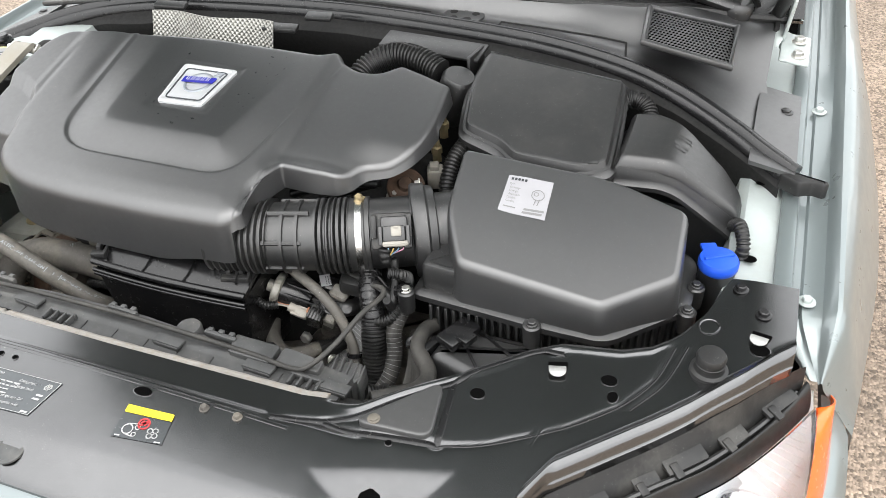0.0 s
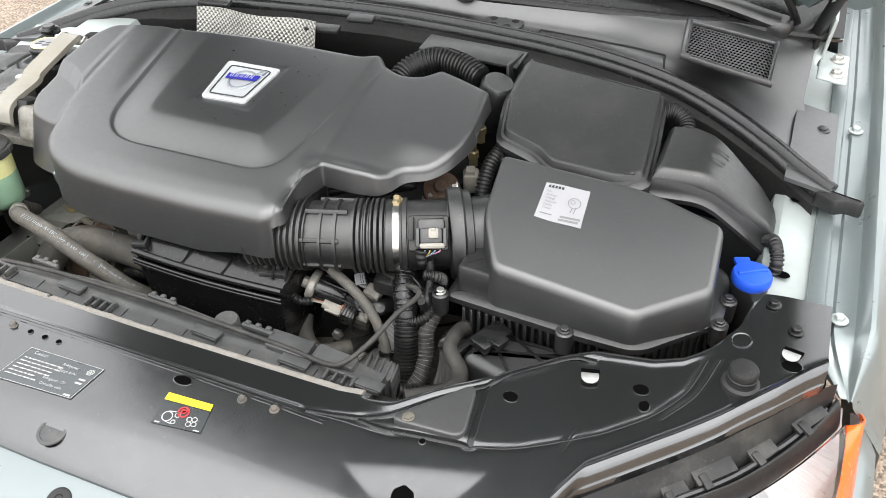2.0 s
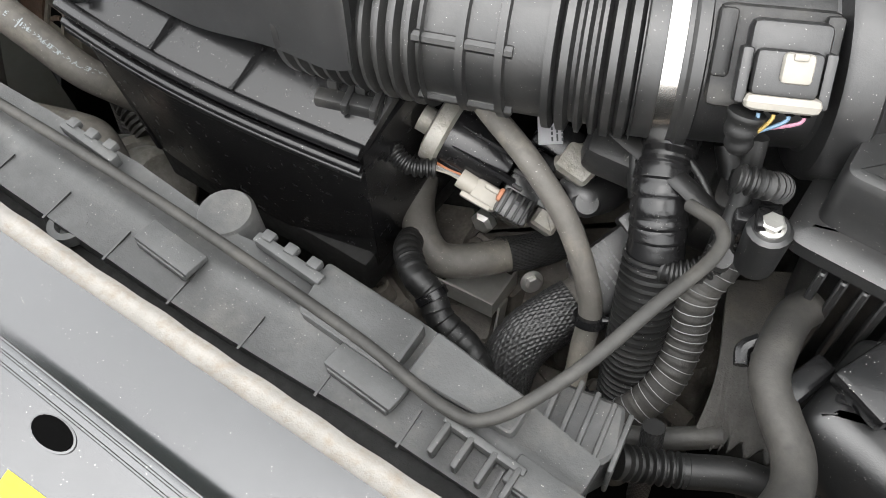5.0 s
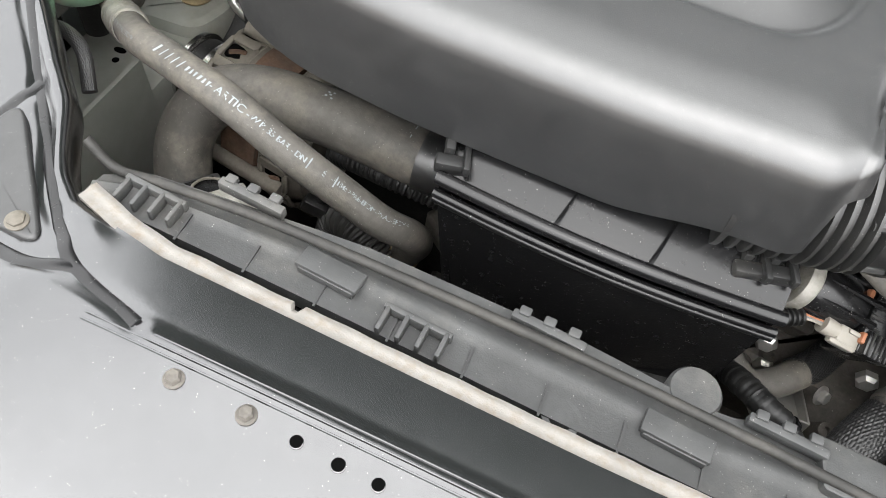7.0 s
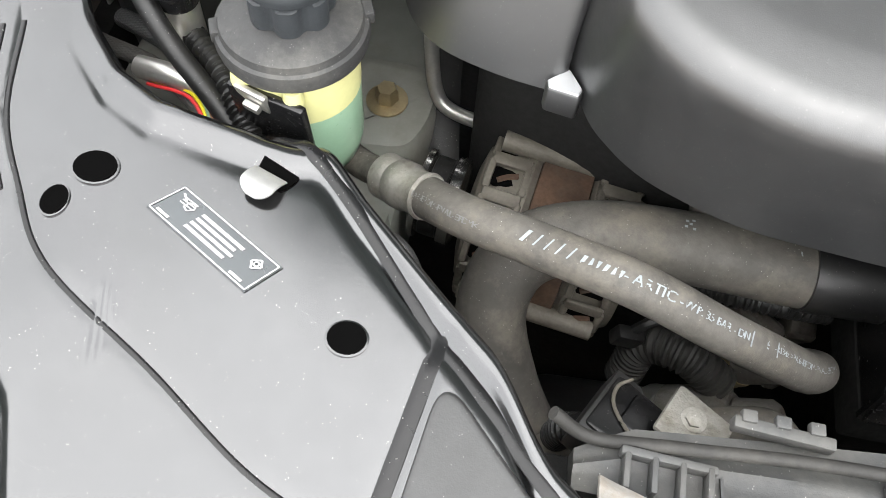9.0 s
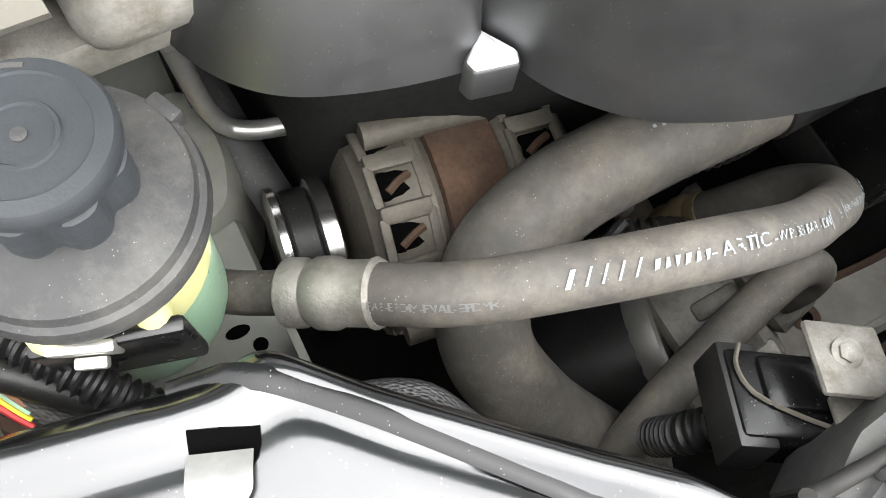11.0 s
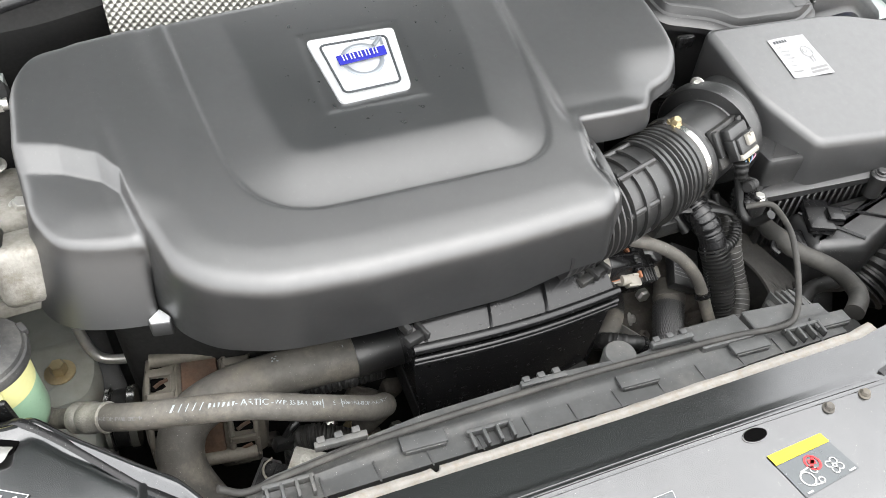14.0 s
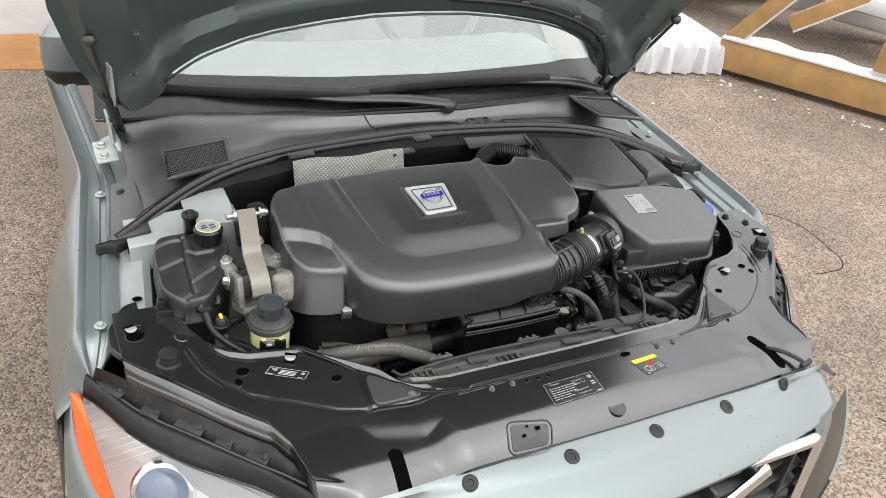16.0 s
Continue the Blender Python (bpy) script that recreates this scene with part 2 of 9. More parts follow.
def asphalt():
    m = material("brown_weathered_asphalt", (0.245, 0.192, 0.148), 0.85, vary=0.32, scale=1.1, grain=0.5, grain_scale=60)
    n, l = m.node_tree.nodes, m.node_tree.links
    b = n["Principled BSDF"]
    tc = n.new("ShaderNodeTexCoord")
    v = n.new("ShaderNodeTexVoronoi")
    v.inputs["Scale"].default_value = 130
    l.new(tc.outputs["Object"], v.inputs["Vector"])
    hs = n.new("ShaderNodeSeparateColor")
    l.new(v.outputs["Color"], hs.inputs[0])
    stones = n.new("ShaderNodeMapRange")
    stones.inputs["From Min"].default_value, stones.inputs["From Max"].default_value = 0.0, 1.0
    stones.inputs["To Min"].default_value, stones.inputs["To Max"].default_value = 0.45, 1.65
    l.new(hs.outputs[0], stones.inputs["Value"])
    mul = n.new("ShaderNodeMix")
    mul.data_type, mul.blend_type = "RGBA", "MULTIPLY"
    mul.inputs["Factor"].default_value = 1.0
    old = b.inputs["Base Color"].links[0].from_socket
    l.new(old, mul.inputs["A"])
    l.new(stones.outputs[0], mul.inputs["B"])
    l.new(mul.outputs["Result"], b.inputs["Base Color"])
    bump = n.new("ShaderNodeBump")
    bump.inputs["Strength"].default_value, bump.inputs["Distance"].default_value = 0.8, 0.006
    inv = n.new("ShaderNodeMath")
    inv.operation = "SUBTRACT"
    inv.inputs[0].default_value = 1.0
    l.new(v.outputs["Distance"], inv.inputs[1])
    l.new(inv.outputs[0], bump.inputs["Height"])
    l.new(bump.outputs[0], b.inputs["Normal"])
    return m


ASPHALT = asphalt()


def embossed(m, scale):
    n, l = m.node_tree.nodes, m.node_tree.links
    tc = n.new("ShaderNodeTexCoord")
    mp = n.new("ShaderNodeMapping")
    mp.inputs["Rotation"].default_value = (0.0, 0.7, 0.0)
    mp.inputs["Scale"].default_value = (1.0, 0.0, 1.0)
    v = n.new("ShaderNodeTexVoronoi")
    v.inputs["Scale"].default_value = scale
    v.inputs["Randomness"].default_value = 0.0
    l.new(tc.outputs["Object"], mp.inputs["Vector"])
    l.new(mp.outputs[0], v.inputs["Vector"])
    bump = n.new("ShaderNodeBump")
    bump.inputs["Strength"].default_value, bump.inputs["Distance"].default_value = 0.8, 0.0022
    l.new(v.outputs["Distance"], bump.inputs["Height"])
    l.new(bump.outputs[0], n["Principled BSDF"].inputs["Normal"])
    return m


FOIL = embossed(FOILCOL, 170)


# ---- building tools ----
def thing(name, label, category, at=(0, 0, 0), group="", kind=""):
    ob = new(name)
    ob.location = at
    ob.empty_display_size = 0.02
    return tagged(ob, label, category, group, kind)


def part(name, bm, mat, parent, label="", sharp=0.7):
    for f in bm.faces:
        f.smooth = True
    bm.normal_update()
    for e in bm.edges:
        if len(e.link_faces) == 2 and e.calc_face_angle(0) > sharp:
            e.smooth = False
    me = bpy.data.meshes.new(name)
    bm.to_mesh(me)
    bm.free()
    me.materials.append(mat)
    ob = new(name, me)
    if parent is not None:
        ob.parent = parent
        if parent.parent is None:
            ob.matrix_parent_inverse = Matrix.Translation(-parent.location)
    if label:
        tagged(ob, label)
    return ob


def solo(name, bm, mat, label, category, group="", kind="", sharp=0.7):
    return tagged(part(name, bm, mat, None, "", sharp), label, category, group, kind)


def spline(pts, n=12):
    """Catmull-Rom through the points."""
    P = [Vector(p) for p in pts]
    P = [2 * P[0] - P[1]] + P + [2 * P[-1] - P[-2]]
    out = []
    for i in range(1, len(P) - 2):
        a, b, c, d = P[i - 1:i + 3]
        for k in range(n):
            t = k / n
            out.append(0.5 * (2 * b + (c - a) * t + (2 * a - 5 * b + 4 * c - d) * t * t + (3 * b - a - 3 * c + d) * t ** 3))
    out.append(P[-2])
    return out


def even(pts, step):
    out, left = [pts[0]], step
    for a, b in zip(pts, pts[1:]):
        d = (b - a).length
        at = left
        while at <= d:
            out.append(a.lerp(b, at / d))
            at += step
        left = at - d
    if (out[-1] - pts[-1]).length > step * 0.3:
        out.append(pts[-1])
    return out


def tube(bm, pts, r, seg=14, n=10, step=None, curve=True, caps=True, flat=1.0, up=None):
    """A round tube along points; r is a number or a function of the share and the length run."""
    path = spline(pts, n) if curve and len(pts) > 2 else [Vector(p) for p in pts]
    if step:
        path = even(path, step)
    total = sum((b - a).length for a, b in zip(path, path[1:]))
    side = None
    rings, run = [], 0.0
    for i, p in enumerate(path):
        a, b = path[max(i - 1, 0)], path[min(i + 1, len(path) - 1)]
        t = (b - a).normalized()
        if side is None:
            ref = Vector(up) if up else (Vector((0, 0, 1)) if abs(t.z) < 0.9 else Vector((1, 0, 0)))
            side = t.cross(ref).normalized()
        side = (side - t * side.dot(t)).normalized()
        other = t.cross(side)
        if i:
            run += (p - path[i - 1]).length
        rr = r(run / total, run) if callable(r) else r
        rings.append([bm.verts.new(p + side * (math.cos(2 * math.pi * k / seg) * rr) + other * (math.sin(2 * math.pi * k / seg) * rr * flat)) for k in range(seg)])
    for A, B in zip(rings, rings[1:]):
        for k in range(seg):
            bm.faces.new((A[k], A[(k + 1) % seg], B[(k + 1) % seg], B[k]))
    if caps:
        bm.faces.new(rings[0])
        bm.faces.new(rings[-1][::-1])
    bmesh.ops.recalc_face_normals(bm, faces=bm.faces)
    return bm


def ribbon(bm, pts, section, n=8):
    """A strip of constant section (side, up) swept along points."""
    path = spline(pts, n)
    rings = []
    for i, p in enumerate(path):
        t = (path[min(i + 1, len(path) - 1)] - path[max(i - 1, 0)]).normalized()
        side = t.cross(Vector((0, 0, 1))).normalized()
        up = side.cross(t)
        rings.append([bm.verts.new(p + side * a + up * b) for a, b in section])
    k = len(section)
    for A, C in zip(rings, rings[1:]):
        for j in range(k):
            bm.faces.new((A[j], A[(j + 1) % k], C[(j + 1) % k], C[j]))
    bm.faces.new(rings[0])
    bm.faces.new(rings[-1][::-1])
    bmesh.ops.recalc_face_normals(bm, faces=bm.faces)
    return bm


def woven(bm, pts, r, strands=18, pitch=0.0042, depth=0.0008, n=10):
    """A tube whose skin is a plain weave of strands that pass over and under."""
    path = even(spline(pts, n), pitch / 5)
    seg = strands * 5
    side = None
    rings = []
    for i, c in enumerate(path):
        t = (path[min(i + 1, len(path) - 1)] - path[max(i - 1, 0)]).normalized()
        side = t.orthogonal() if side is None else side - t * side.dot(t)
        side.normalize()
        up = t.cross(side)
        ring = []
        for k in range(seg):
            a, b = strands * math.pi * k / seg * 2, 2 * math.pi * i / 5 / 2
            p, q = math.cos((a + b) / 2) ** 2, math.cos((a - b) / 2) ** 2
            over = 0.2 * math.cos(a / 2) * math.cos(b / 2)
            d = r + depth * (max(p * (0.8 + over), q * (0.8 - over)) - 0.6)
            w = 2 * math.pi * k / seg
            ring.append(bm.verts.new(c + side * (d * math.cos(w)) + up * (d * math.sin(w))))
        rings.append(ring)
    for A, C in zip(rings, rings[1:]):
        for k in range(seg):
            bm.faces.new((A[k], A[(k + 1) % seg], C[(k + 1) % seg], C[k]))
    bm.faces.new(rings[0][::-1])
    bm.faces.new(rings[-1])


def ribs(r, pitch, depth):
    return lambda u, run: r + (depth if (run / pitch) % 1.0 < 0.55 else -depth)


def B():
    return bmesh.new()


def box(bm, c, s, bevel=0.0, rot=None, seg=2):
    """A box with centre c and size s, with rounded edges, turned by rot (a 3x3 or Euler degrees)."""
    r = bmesh.ops.create_cube(bm, size=1)
    vs = r["verts"]
    bmesh.ops.scale(bm, vec=s, verts=vs)
    if bevel:
        es = list({e for v in vs for e in v.link_edges})
        got = bmesh.ops.bevel(bm, geom=es, offset=bevel, segments=seg, affect="EDGES", profile=0.5)
        vs = list({v for f in got["faces"] for v in f.verts} | {v for v in vs if v.is_valid})
    if rot is not None:
        m = rot if isinstance(rot, Matrix) else Euler([radians(a) for a in rot]).to_matrix()
        bmesh.ops.rotate(bm, cent=(0, 0, 0), matrix=m, verts=vs)
    bmesh.ops.translate(bm, vec=c, verts=vs)
    return bm


def cyl(bm, a, b, r0, r1=None, seg=20, bevel=0.0):
    a, b = Vector(a), Vector(b)
    r1 = r0 if r1 is None else r1
    if bevel:
        t = (b - a).normalized()
        L = (b - a).length
        return tube(bm, [a, a + t * bevel, b - t * bevel, b], lambda u, run: [r0 - bevel, r0, r1, r1 - bevel][0 if run < 1e-6 else 1 if run < bevel * 1.5 else 2 if run < L - bevel * 0.5 else 3], seg, curve=False)
    return tube(bm, [a, b], lambda u, run: r0 if run < 1e-6 else r1, seg, curve=False)


def lathe(bm, c, prof, seg=36, axis=(0, 0, 1)):
    """A turned body: prof is a list of (radius, height) from the bottom up."""
    q = Vector((0, 0, 1)).rotation_difference(Vector(axis)).to_matrix()
    rings = []
    for r, h in prof:
        rings.append([bm.verts.new(Vector(c) + q @ Vector((r * math.cos(2 * math.pi * k / seg), r * math.sin(2 * math.pi * k / seg), h))) for k in range(seg)])
    for A, C in zip(rings, rings[1:]):
        for k in range(seg):
            bm.faces.new((A[k], A[(k + 1) % seg], C[(k + 1) % seg], C[k]))
    bm.faces.new(rings[0][::-1])
    bm.faces.new(rings[-1])
    bmesh.ops.recalc_face_normals(bm, faces=bm.faces)
    return bm


def rounded(poly, r, n=5):
    """A polygon with rounded corners; r may be one number or one for each corner."""
    out, k = [], len(poly)
    for i in range(k):
        p, a, b = (Vector(poly[j % k]).to_2d() for j in (i, i - 1, i + 1))
        rr = r[i] if isinstance(r, (list, tuple)) else r
        u, v = (a - p), (b - p)
        d = min(rr, u.length * 0.45, v.length * 0.45)
        s, e = p + u.normalized() * d, p + v.normalized() * d
        for j in range(n + 1):
            t = j / n
            out.append((1 - t) ** 2 * s + 2 * t * (1 - t) * p + t * t * e)
    return out


def inset(poly, d):
    out, k = [], len(poly)
    area = sum(poly[i].x * poly[(i + 1) % k].y - poly[(i + 1) % k].x * poly[i].y for i in range(k))
    sgn = 1 if area > 0 else -1
    for i in range(k):
        a, p, b = poly[i - 1], poly[i], poly[(i + 1) % k]
        u, v = (p - a), (b - p)
        if u.length < 1e-7:
            u = v
        if v.length < 1e-7:
            v = u
        nu, nv = Vector((-u.y, u.x)).normalized() * sgn, Vector((-v.y, v.x)).normalized() * sgn
        m = nu + nv
        if m.length < 1e-4:
            m = nu
        m.normalize()
        out.append(p + m * (d / max(0.4, m.dot(nu))))
    return out


def loft(bm, poly, rings, cap_top=True, cap_bottom=True, crisp=True):
    """Stacks insets of an outline: rings are (inset, z), z a number or a function of x and y."""
    poly = [Vector(p).to_2d() for p in poly]
    made = []
    for d, z in rings:
        q = inset(poly, d) if d else poly
        made.append([bm.verts.new((p.x, p.y, z(p.x, p.y) if callable(z) else z)) for p in q])
    k = len(poly)
    for A, C in zip(made, made[1:]):
        for i in range(k):
            bm.faces.new((A[i], A[(i + 1) % k], C[(i + 1) % k], C[i]))
    if cap_bottom:
        bm.faces.new(made[0][::-1])
    if cap_top:
        # a second ring close inside keeps the top flat and its edge crisp
        d, z = rings[-1]
        xs, ys = [p.x for p in poly], [p.y for p in poly]
        if crisp and min(max(xs) - min(xs), max(ys) - min(ys)) - 2 * d > 0.05:
            q = inset(poly, d + 0.002)
            made.append([bm.verts.new((p.x, p.y, z(p.x, p.y) if callable(z) else z)) for p in q])
            for i in range(k):
                bm.faces.new((made[-2][i], made[-2][(i + 1) % k], made[-1][(i + 1) % k], made[-1][i]))
        bm.faces.new(made[-1])
    bmesh.ops.recalc_face_normals(bm, faces=bm.faces)
    return bm


def sheet(bm, fn, us, vs, thick=0.0, down=(0, 0, -1)):
    """A surface fn(u, v) over two lists of parameters, thickened along down."""
    g = [[Vector(fn(u, v)) for v in vs] for u in us]
    top = [[bm.verts.new(p) for p in row] for row in g]
    def skin(rows, flip):
        for i in range(len(us) - 1):
            for j in range(len(vs) - 1):
                q = (rows[i][j], rows[i + 1][j], rows[i + 1][j + 1], rows[i][j + 1])
                bm.faces.new(q[::-1] if flip else q)
    skin(top, False)
    if thick:
        d = Vector(down) * thick
        low = [[bm.verts.new(p + d) for p in row] for row in g]
        skin(low, True)
        ring = lambda r: r[0] + [row[-1] for row in r[1:-1]] + r[-1][::-1] + [row[0] for row in r[-2:0:-1]]
        a, c = ring(top), ring(low)
        for i in range(len(a)):
            j = (i + 1) % len(a)
            bm.faces.new((a[i], a[j], c[j], c[i]))
    bmesh.ops.recalc_face_normals(bm, faces=bm.faces)
    return bm


def span(a, b, n):
    return [a + (b - a) * i / n for i in range(n + 1)]


def curve1(table):
    """A smooth function through (x, value) pairs; values may be tuples."""
    xs = [t[0] for t in table]
    def f(x):
        if x <= xs[0]:
            return table[0][1]
        if x >= xs[-1]:
            return table[-1][1]
        i = max(k for k in range(len(xs)) if xs[k] <= x)
        t = (x - xs[i]) / (xs[i + 1] - xs[i])
        a, b = table[i][1], table[i + 1][1]
        return a + (b - a) * t
    return f


def smooth01(t):
    t = max(0.0, min(1.0, t))
    return t * t * (3 - 2 * t)


def bolt(name, at, r, parent=None, mat=None, axis=(0, 0, 1), flange=1.5, h=None, label=""):
    """A hexagon-headed bolt with its washer, as one part."""
    h = h or r * 0.9
    bm = B()
    lathe(bm, at, [(r * flange, 0), (r * flange, r * 0.18), (r * flange * 0.8, r * 0.3)], 20, axis)
    lathe(bm, Vector(at) + Vector(axis).normalized() * r * 0.25, [(r, 0), (r, h * 0.8), (r * 0.82, h)], 6, axis)
    return part(name, bm, mat or STEEL, parent, label)


def disc(bm, c, r, n=20, axis=(0, 0, 1), sx=1.0):
    q = Vector((0, 0, 1)).rotation_difference(Vector(axis)).to_matrix()
    vs = [bm.verts.new(Vector(c) + q @ Vector((r * sx * math.cos(2 * math.pi * k / n), r * math.sin(2 * math.pi * k / n), 0))) for k in range(n)]
    bm.faces.new(vs)
    return bm


def text(name, words, at, size, mat, parent, frame3, bold=0.0, label="", width=None):
    """Lettering as a mesh: frame3 is the 3x3 whose columns are the line's direction, its up and its normal."""
    cu = bpy.data.curves.new(name, "FONT")
    cu.body, cu.size, cu.offset = words, size, bold
    cu.align_x, cu.align_y = "CENTER", "CENTER"
    tmp = bpy.data.objects.new(name, cu)
    scene.collection.objects.link(tmp)
    dg = bpy.context.evaluated_depsgraph_get()
    me = bpy.data.meshes.new_from_object(tmp.evaluated_get(dg))
    bpy.data.objects.remove(tmp)
    bm = B()
    bm.from_mesh(me)
    bpy.data.meshes.remove(me)
    if width:
        xs = [v.co.x for v in bm.verts]
        k = width / max(1e-6, max(xs) - min(xs))
        bmesh.ops.scale(bm, vec=(k, 1, 1), verts=bm.verts)
    if callable(frame3):
        for v in bm.verts:
            v.co = Vector(frame3(v.co.x, v.co.y))
    else:
        m = frame3.to_4x4()
        m.translation = Vector(at)
        bmesh.ops.transform(bm, matrix=m, verts=bm.verts)
    return part(name, bm, mat, parent, label)


def basis(xdir, normal):
    x = Vector(xdir).normalized()
    z = Vector(normal).normalized()
    z = (z - x * z.dot(x)).normalized()
    y = z.cross(x)
    return Matrix((x, y, z)).transposed()


def bars(bm, at, fr, rows, h, gap, w, seed=1, words=3):
    """Rows of short bars, for print too small to read."""
    rnd = random.Random(seed)
    for i in range(rows):
        x = -w / 2
        while x < w / 2 - h:
            l = min(rnd.uniform(1.5, 5) * h, w / 2 - x)
            c = fr @ Vector((x + l / 2, -i * gap, 0)) + Vector(at)
            vs = [bm.verts.new(c + fr @ Vector((sx * l / 2, sy * h / 2, 0))) for sx, sy in ((-1, -1), (1, -1), (1, 1), (-1, 1))]
            bm.faces.new(vs)
            x += l + h * rnd.uniform(0.5, 1.0)
    return bm


def plate(bm, pts, t=0.0008):
    """A thin flat sheet on a ring of points."""
    P = [Vector(p) for p in pts]
    nrm = (P[1] - P[0]).cross(P[2] - P[0]).normalized()
    if nrm.z < 0:
        nrm = -nrm
    a, c = [bm.verts.new(p) for p in P], [bm.verts.new(p + nrm * t) for p in P]
    bm.faces.new(c)
    bm.faces.new(a[::-1])
    for i in range(len(P)):
        j = (i + 1) % len(P)
        bm.faces.new((a[i], a[j], c[j], c[i]))
    bmesh.ops.recalc_face_normals(bm, faces=bm.faces)
    return bm

# ---- ground ----
def ground_sheet():
    bm = B()
    sheet(bm, lambda u, v: (u, v, 0.0), [-400, -60, -12, -4, 0, 4, 12, 60, 400], [-400, -60, -12, -4, 0, 4, 12, 60, 400])
    tagged(part("ground", bm, ASPHALT, None), "brown weathered asphalt yard", "ground", kind="structure")


ground_sheet()

# ---- the car ----
car = thing("car", "pale silver-green estate car with its bonnet open", "car", (0, 1.2, 0))

REAR = curve1([(0, -0.021), (0.25, -0.019), (0.285, -0.013), (0.315, -0.004), (0.345, 0.018), (0.39, 0.056), (0.444, 0.105), (0.47, 0.132), (0.495, 0.147), (0.56, 0.158), (0.59, 0.173), (0.62, 0.203), (0.64, 0.238), (0.655, 0.29), (0.662, 0.305), (0.75, 0.305)])
FRONT = curve1([(0, -0.208), (0.30, -0.205), (0.45, -0.198), (0.495, -0.17), (0.505, -0.085), (0.525, -0.04), (0.587, 0.022), (0.64, 0.075), (0.69, 0.13), (0.72, 0.168), (0.75, 0.2)])


def lane(x):
    """The car's centre lies a little left of the world's: the lamp side of the left wing reads further out."""
    return x if x > 0 else -x - 0.045 * smooth01((-x - 0.40) / 0.15)


def rear_y(x):
    a = abs(x)
    return REAR(a) + (0.019 * smooth01((a - 0.33) / 0.04) * smooth01((0.50 - a) / 0.04) if x < 0 else 0.0)


def pts2d(*flat):
    return [Vector((flat[i], flat[i + 1])) for i in range(0, len(flat), 2)]


HOLLOW = [((0.445, -0.052), (0.300, -0.104)), ((0.300, -0.104), (0.330, -0.215)), ((0.330, -0.215), (0.480, -0.190)), ((0.480, -0.190), (0.445, -0.052))]
GROOVE = {False: [(pts2d(-0.500, 0.146, -0.478, 0.140, -0.452, 0.118, -0.407, 0.070, -0.392, 0.053, -0.316, -0.022, -0.285, -0.046, -0.235, -0.060), 0.0048, 0.0036),
                  (pts2d(-0.392, 0.056, -0.4055, -0.040), 0.0052, 0.0040), (pts2d(-0.4055, -0.040, -0.317, -0.055, -0.286, -0.046), 0.0055, 0.0040),
                  (pts2d(-0.4055, -0.041, -0.459, -0.021, -0.515, 0.014, -0.581, 0.053, -0.612, 0.092, -0.634, 0.130, -0.648, 0.185), 0.0030, 0.0022),
                  (pts2d(-0.618, 0.086, -0.643, 0.128, -0.657, 0.180), 0.0030, 0.0018)],
          True: [(pts2d(0.500, 0.128, 0.470, 0.120, 0.416, 0.072, 0.399, 0.048, 0.322, -0.026, 0.285, -0.047, 0.235, -0.060), 0.0048, 0.0034),
                 (pts2d(0.399, 0.048, 0.4105, -0.036), 0.0048, 0.0034), (pts2d(0.4105, -0.036, 0.330, -0.050, 0.290, -0.048), 0.0050, 0.0034),
                 (pts2d(0.4105, -0.037, 0.457, -0.019, 0.526, 0.027, 0.574, 0.074, 0.601, 0.120, 0.614, 0.173), 0.0030, 0.0022),
                 (pts2d(0.583, 0.070, 0.611, 0.118, 0.627, 0.178), 0.0030, 0.0018)]}


def panel_z(x, y):
    ax = abs(x)
    z = 0.934
    if ax > 0.33:
        z -= 0.006 * smooth01((ax - 0.33) / 0.12)
    # the outer third beside the reservoir lies lower and leans forward
    if x < 0:
        z += smooth01((ax - 0.29) / 0.06) * (-0.011 + 0.055 * min(0.30, max(-0.03, y + 0.03)))
    z += 0.010 * smooth01((ax - 0.60) / 0.1)
    # the rear flange lies a step lower than the front slope
    z -= (0.0025 * smooth01((y + 0.062) / 0.010) + 0.11 * max(0.0, y + 0.054)) * (1 - smooth01((ax - 0.30) / 0.06))
    # front edge rolls down under the painted header
    z -= 0.022 * smooth01((-0.135 - y) / 0.075) ** 1.5
    # sharp-edged hollows beside the lamps
    if 0.28 < ax < 0.50 and y < -0.04:
        inside = min(((q[0] - p[0]) * (y - p[1]) - (q[1] - p[1]) * (ax - p[0])) / math.hypot(q[0] - p[0], q[1] - p[1]) for p, q in HOLLOW)
        z -= 0.0035 * smooth01(inside / 0.045)
    # rolled bead along the lamp edge
    d = y - FRONT(lane(x))
    if ax > 0.47:
        w = smooth01((ax - 0.47) / 0.05)
        z += w * (0.005 * math.exp(-((d - 0.018) / 0.008) ** 2) - 0.012 * smooth01((0.010 - d) / 0.010))
    # pressed grooves round the triangular covers and along the wings
    if 0.23 < ax < 0.67:
        p = Vector((x, y))
        for pts, w, deep in GROOVE[x > 0]:
            d2 = 9.0
            for g, h in zip(pts, pts[1:]):
                t = max(0.0, min(1.0, (p - g).dot(h - g) / (h - g).length_squared))
                d2 = min(d2, (p - g - (h - g) * t).length)
            if d2 < 3 * w:
                z -= deep * 0.42 * math.exp(-(d2 / (w * 1.15)) ** 2)
    # rear edge rolled up then down
    e = rear_y(x) - y
    z += ((0.0022 if x > 0 else 0.0032) * math.exp(-((e - 0.011) / 0.006) ** 2) - (0.0 if x > 0 else 0.0016) * math.exp(-((e - 0.024) / 0.005) ** 2) - 0.010 * smooth01((0.005 - e) / 0.005)) * smooth01((ax - 0.27) / 0.06) * (1 - smooth01((ax - 0.58) / 0.05))
    return z


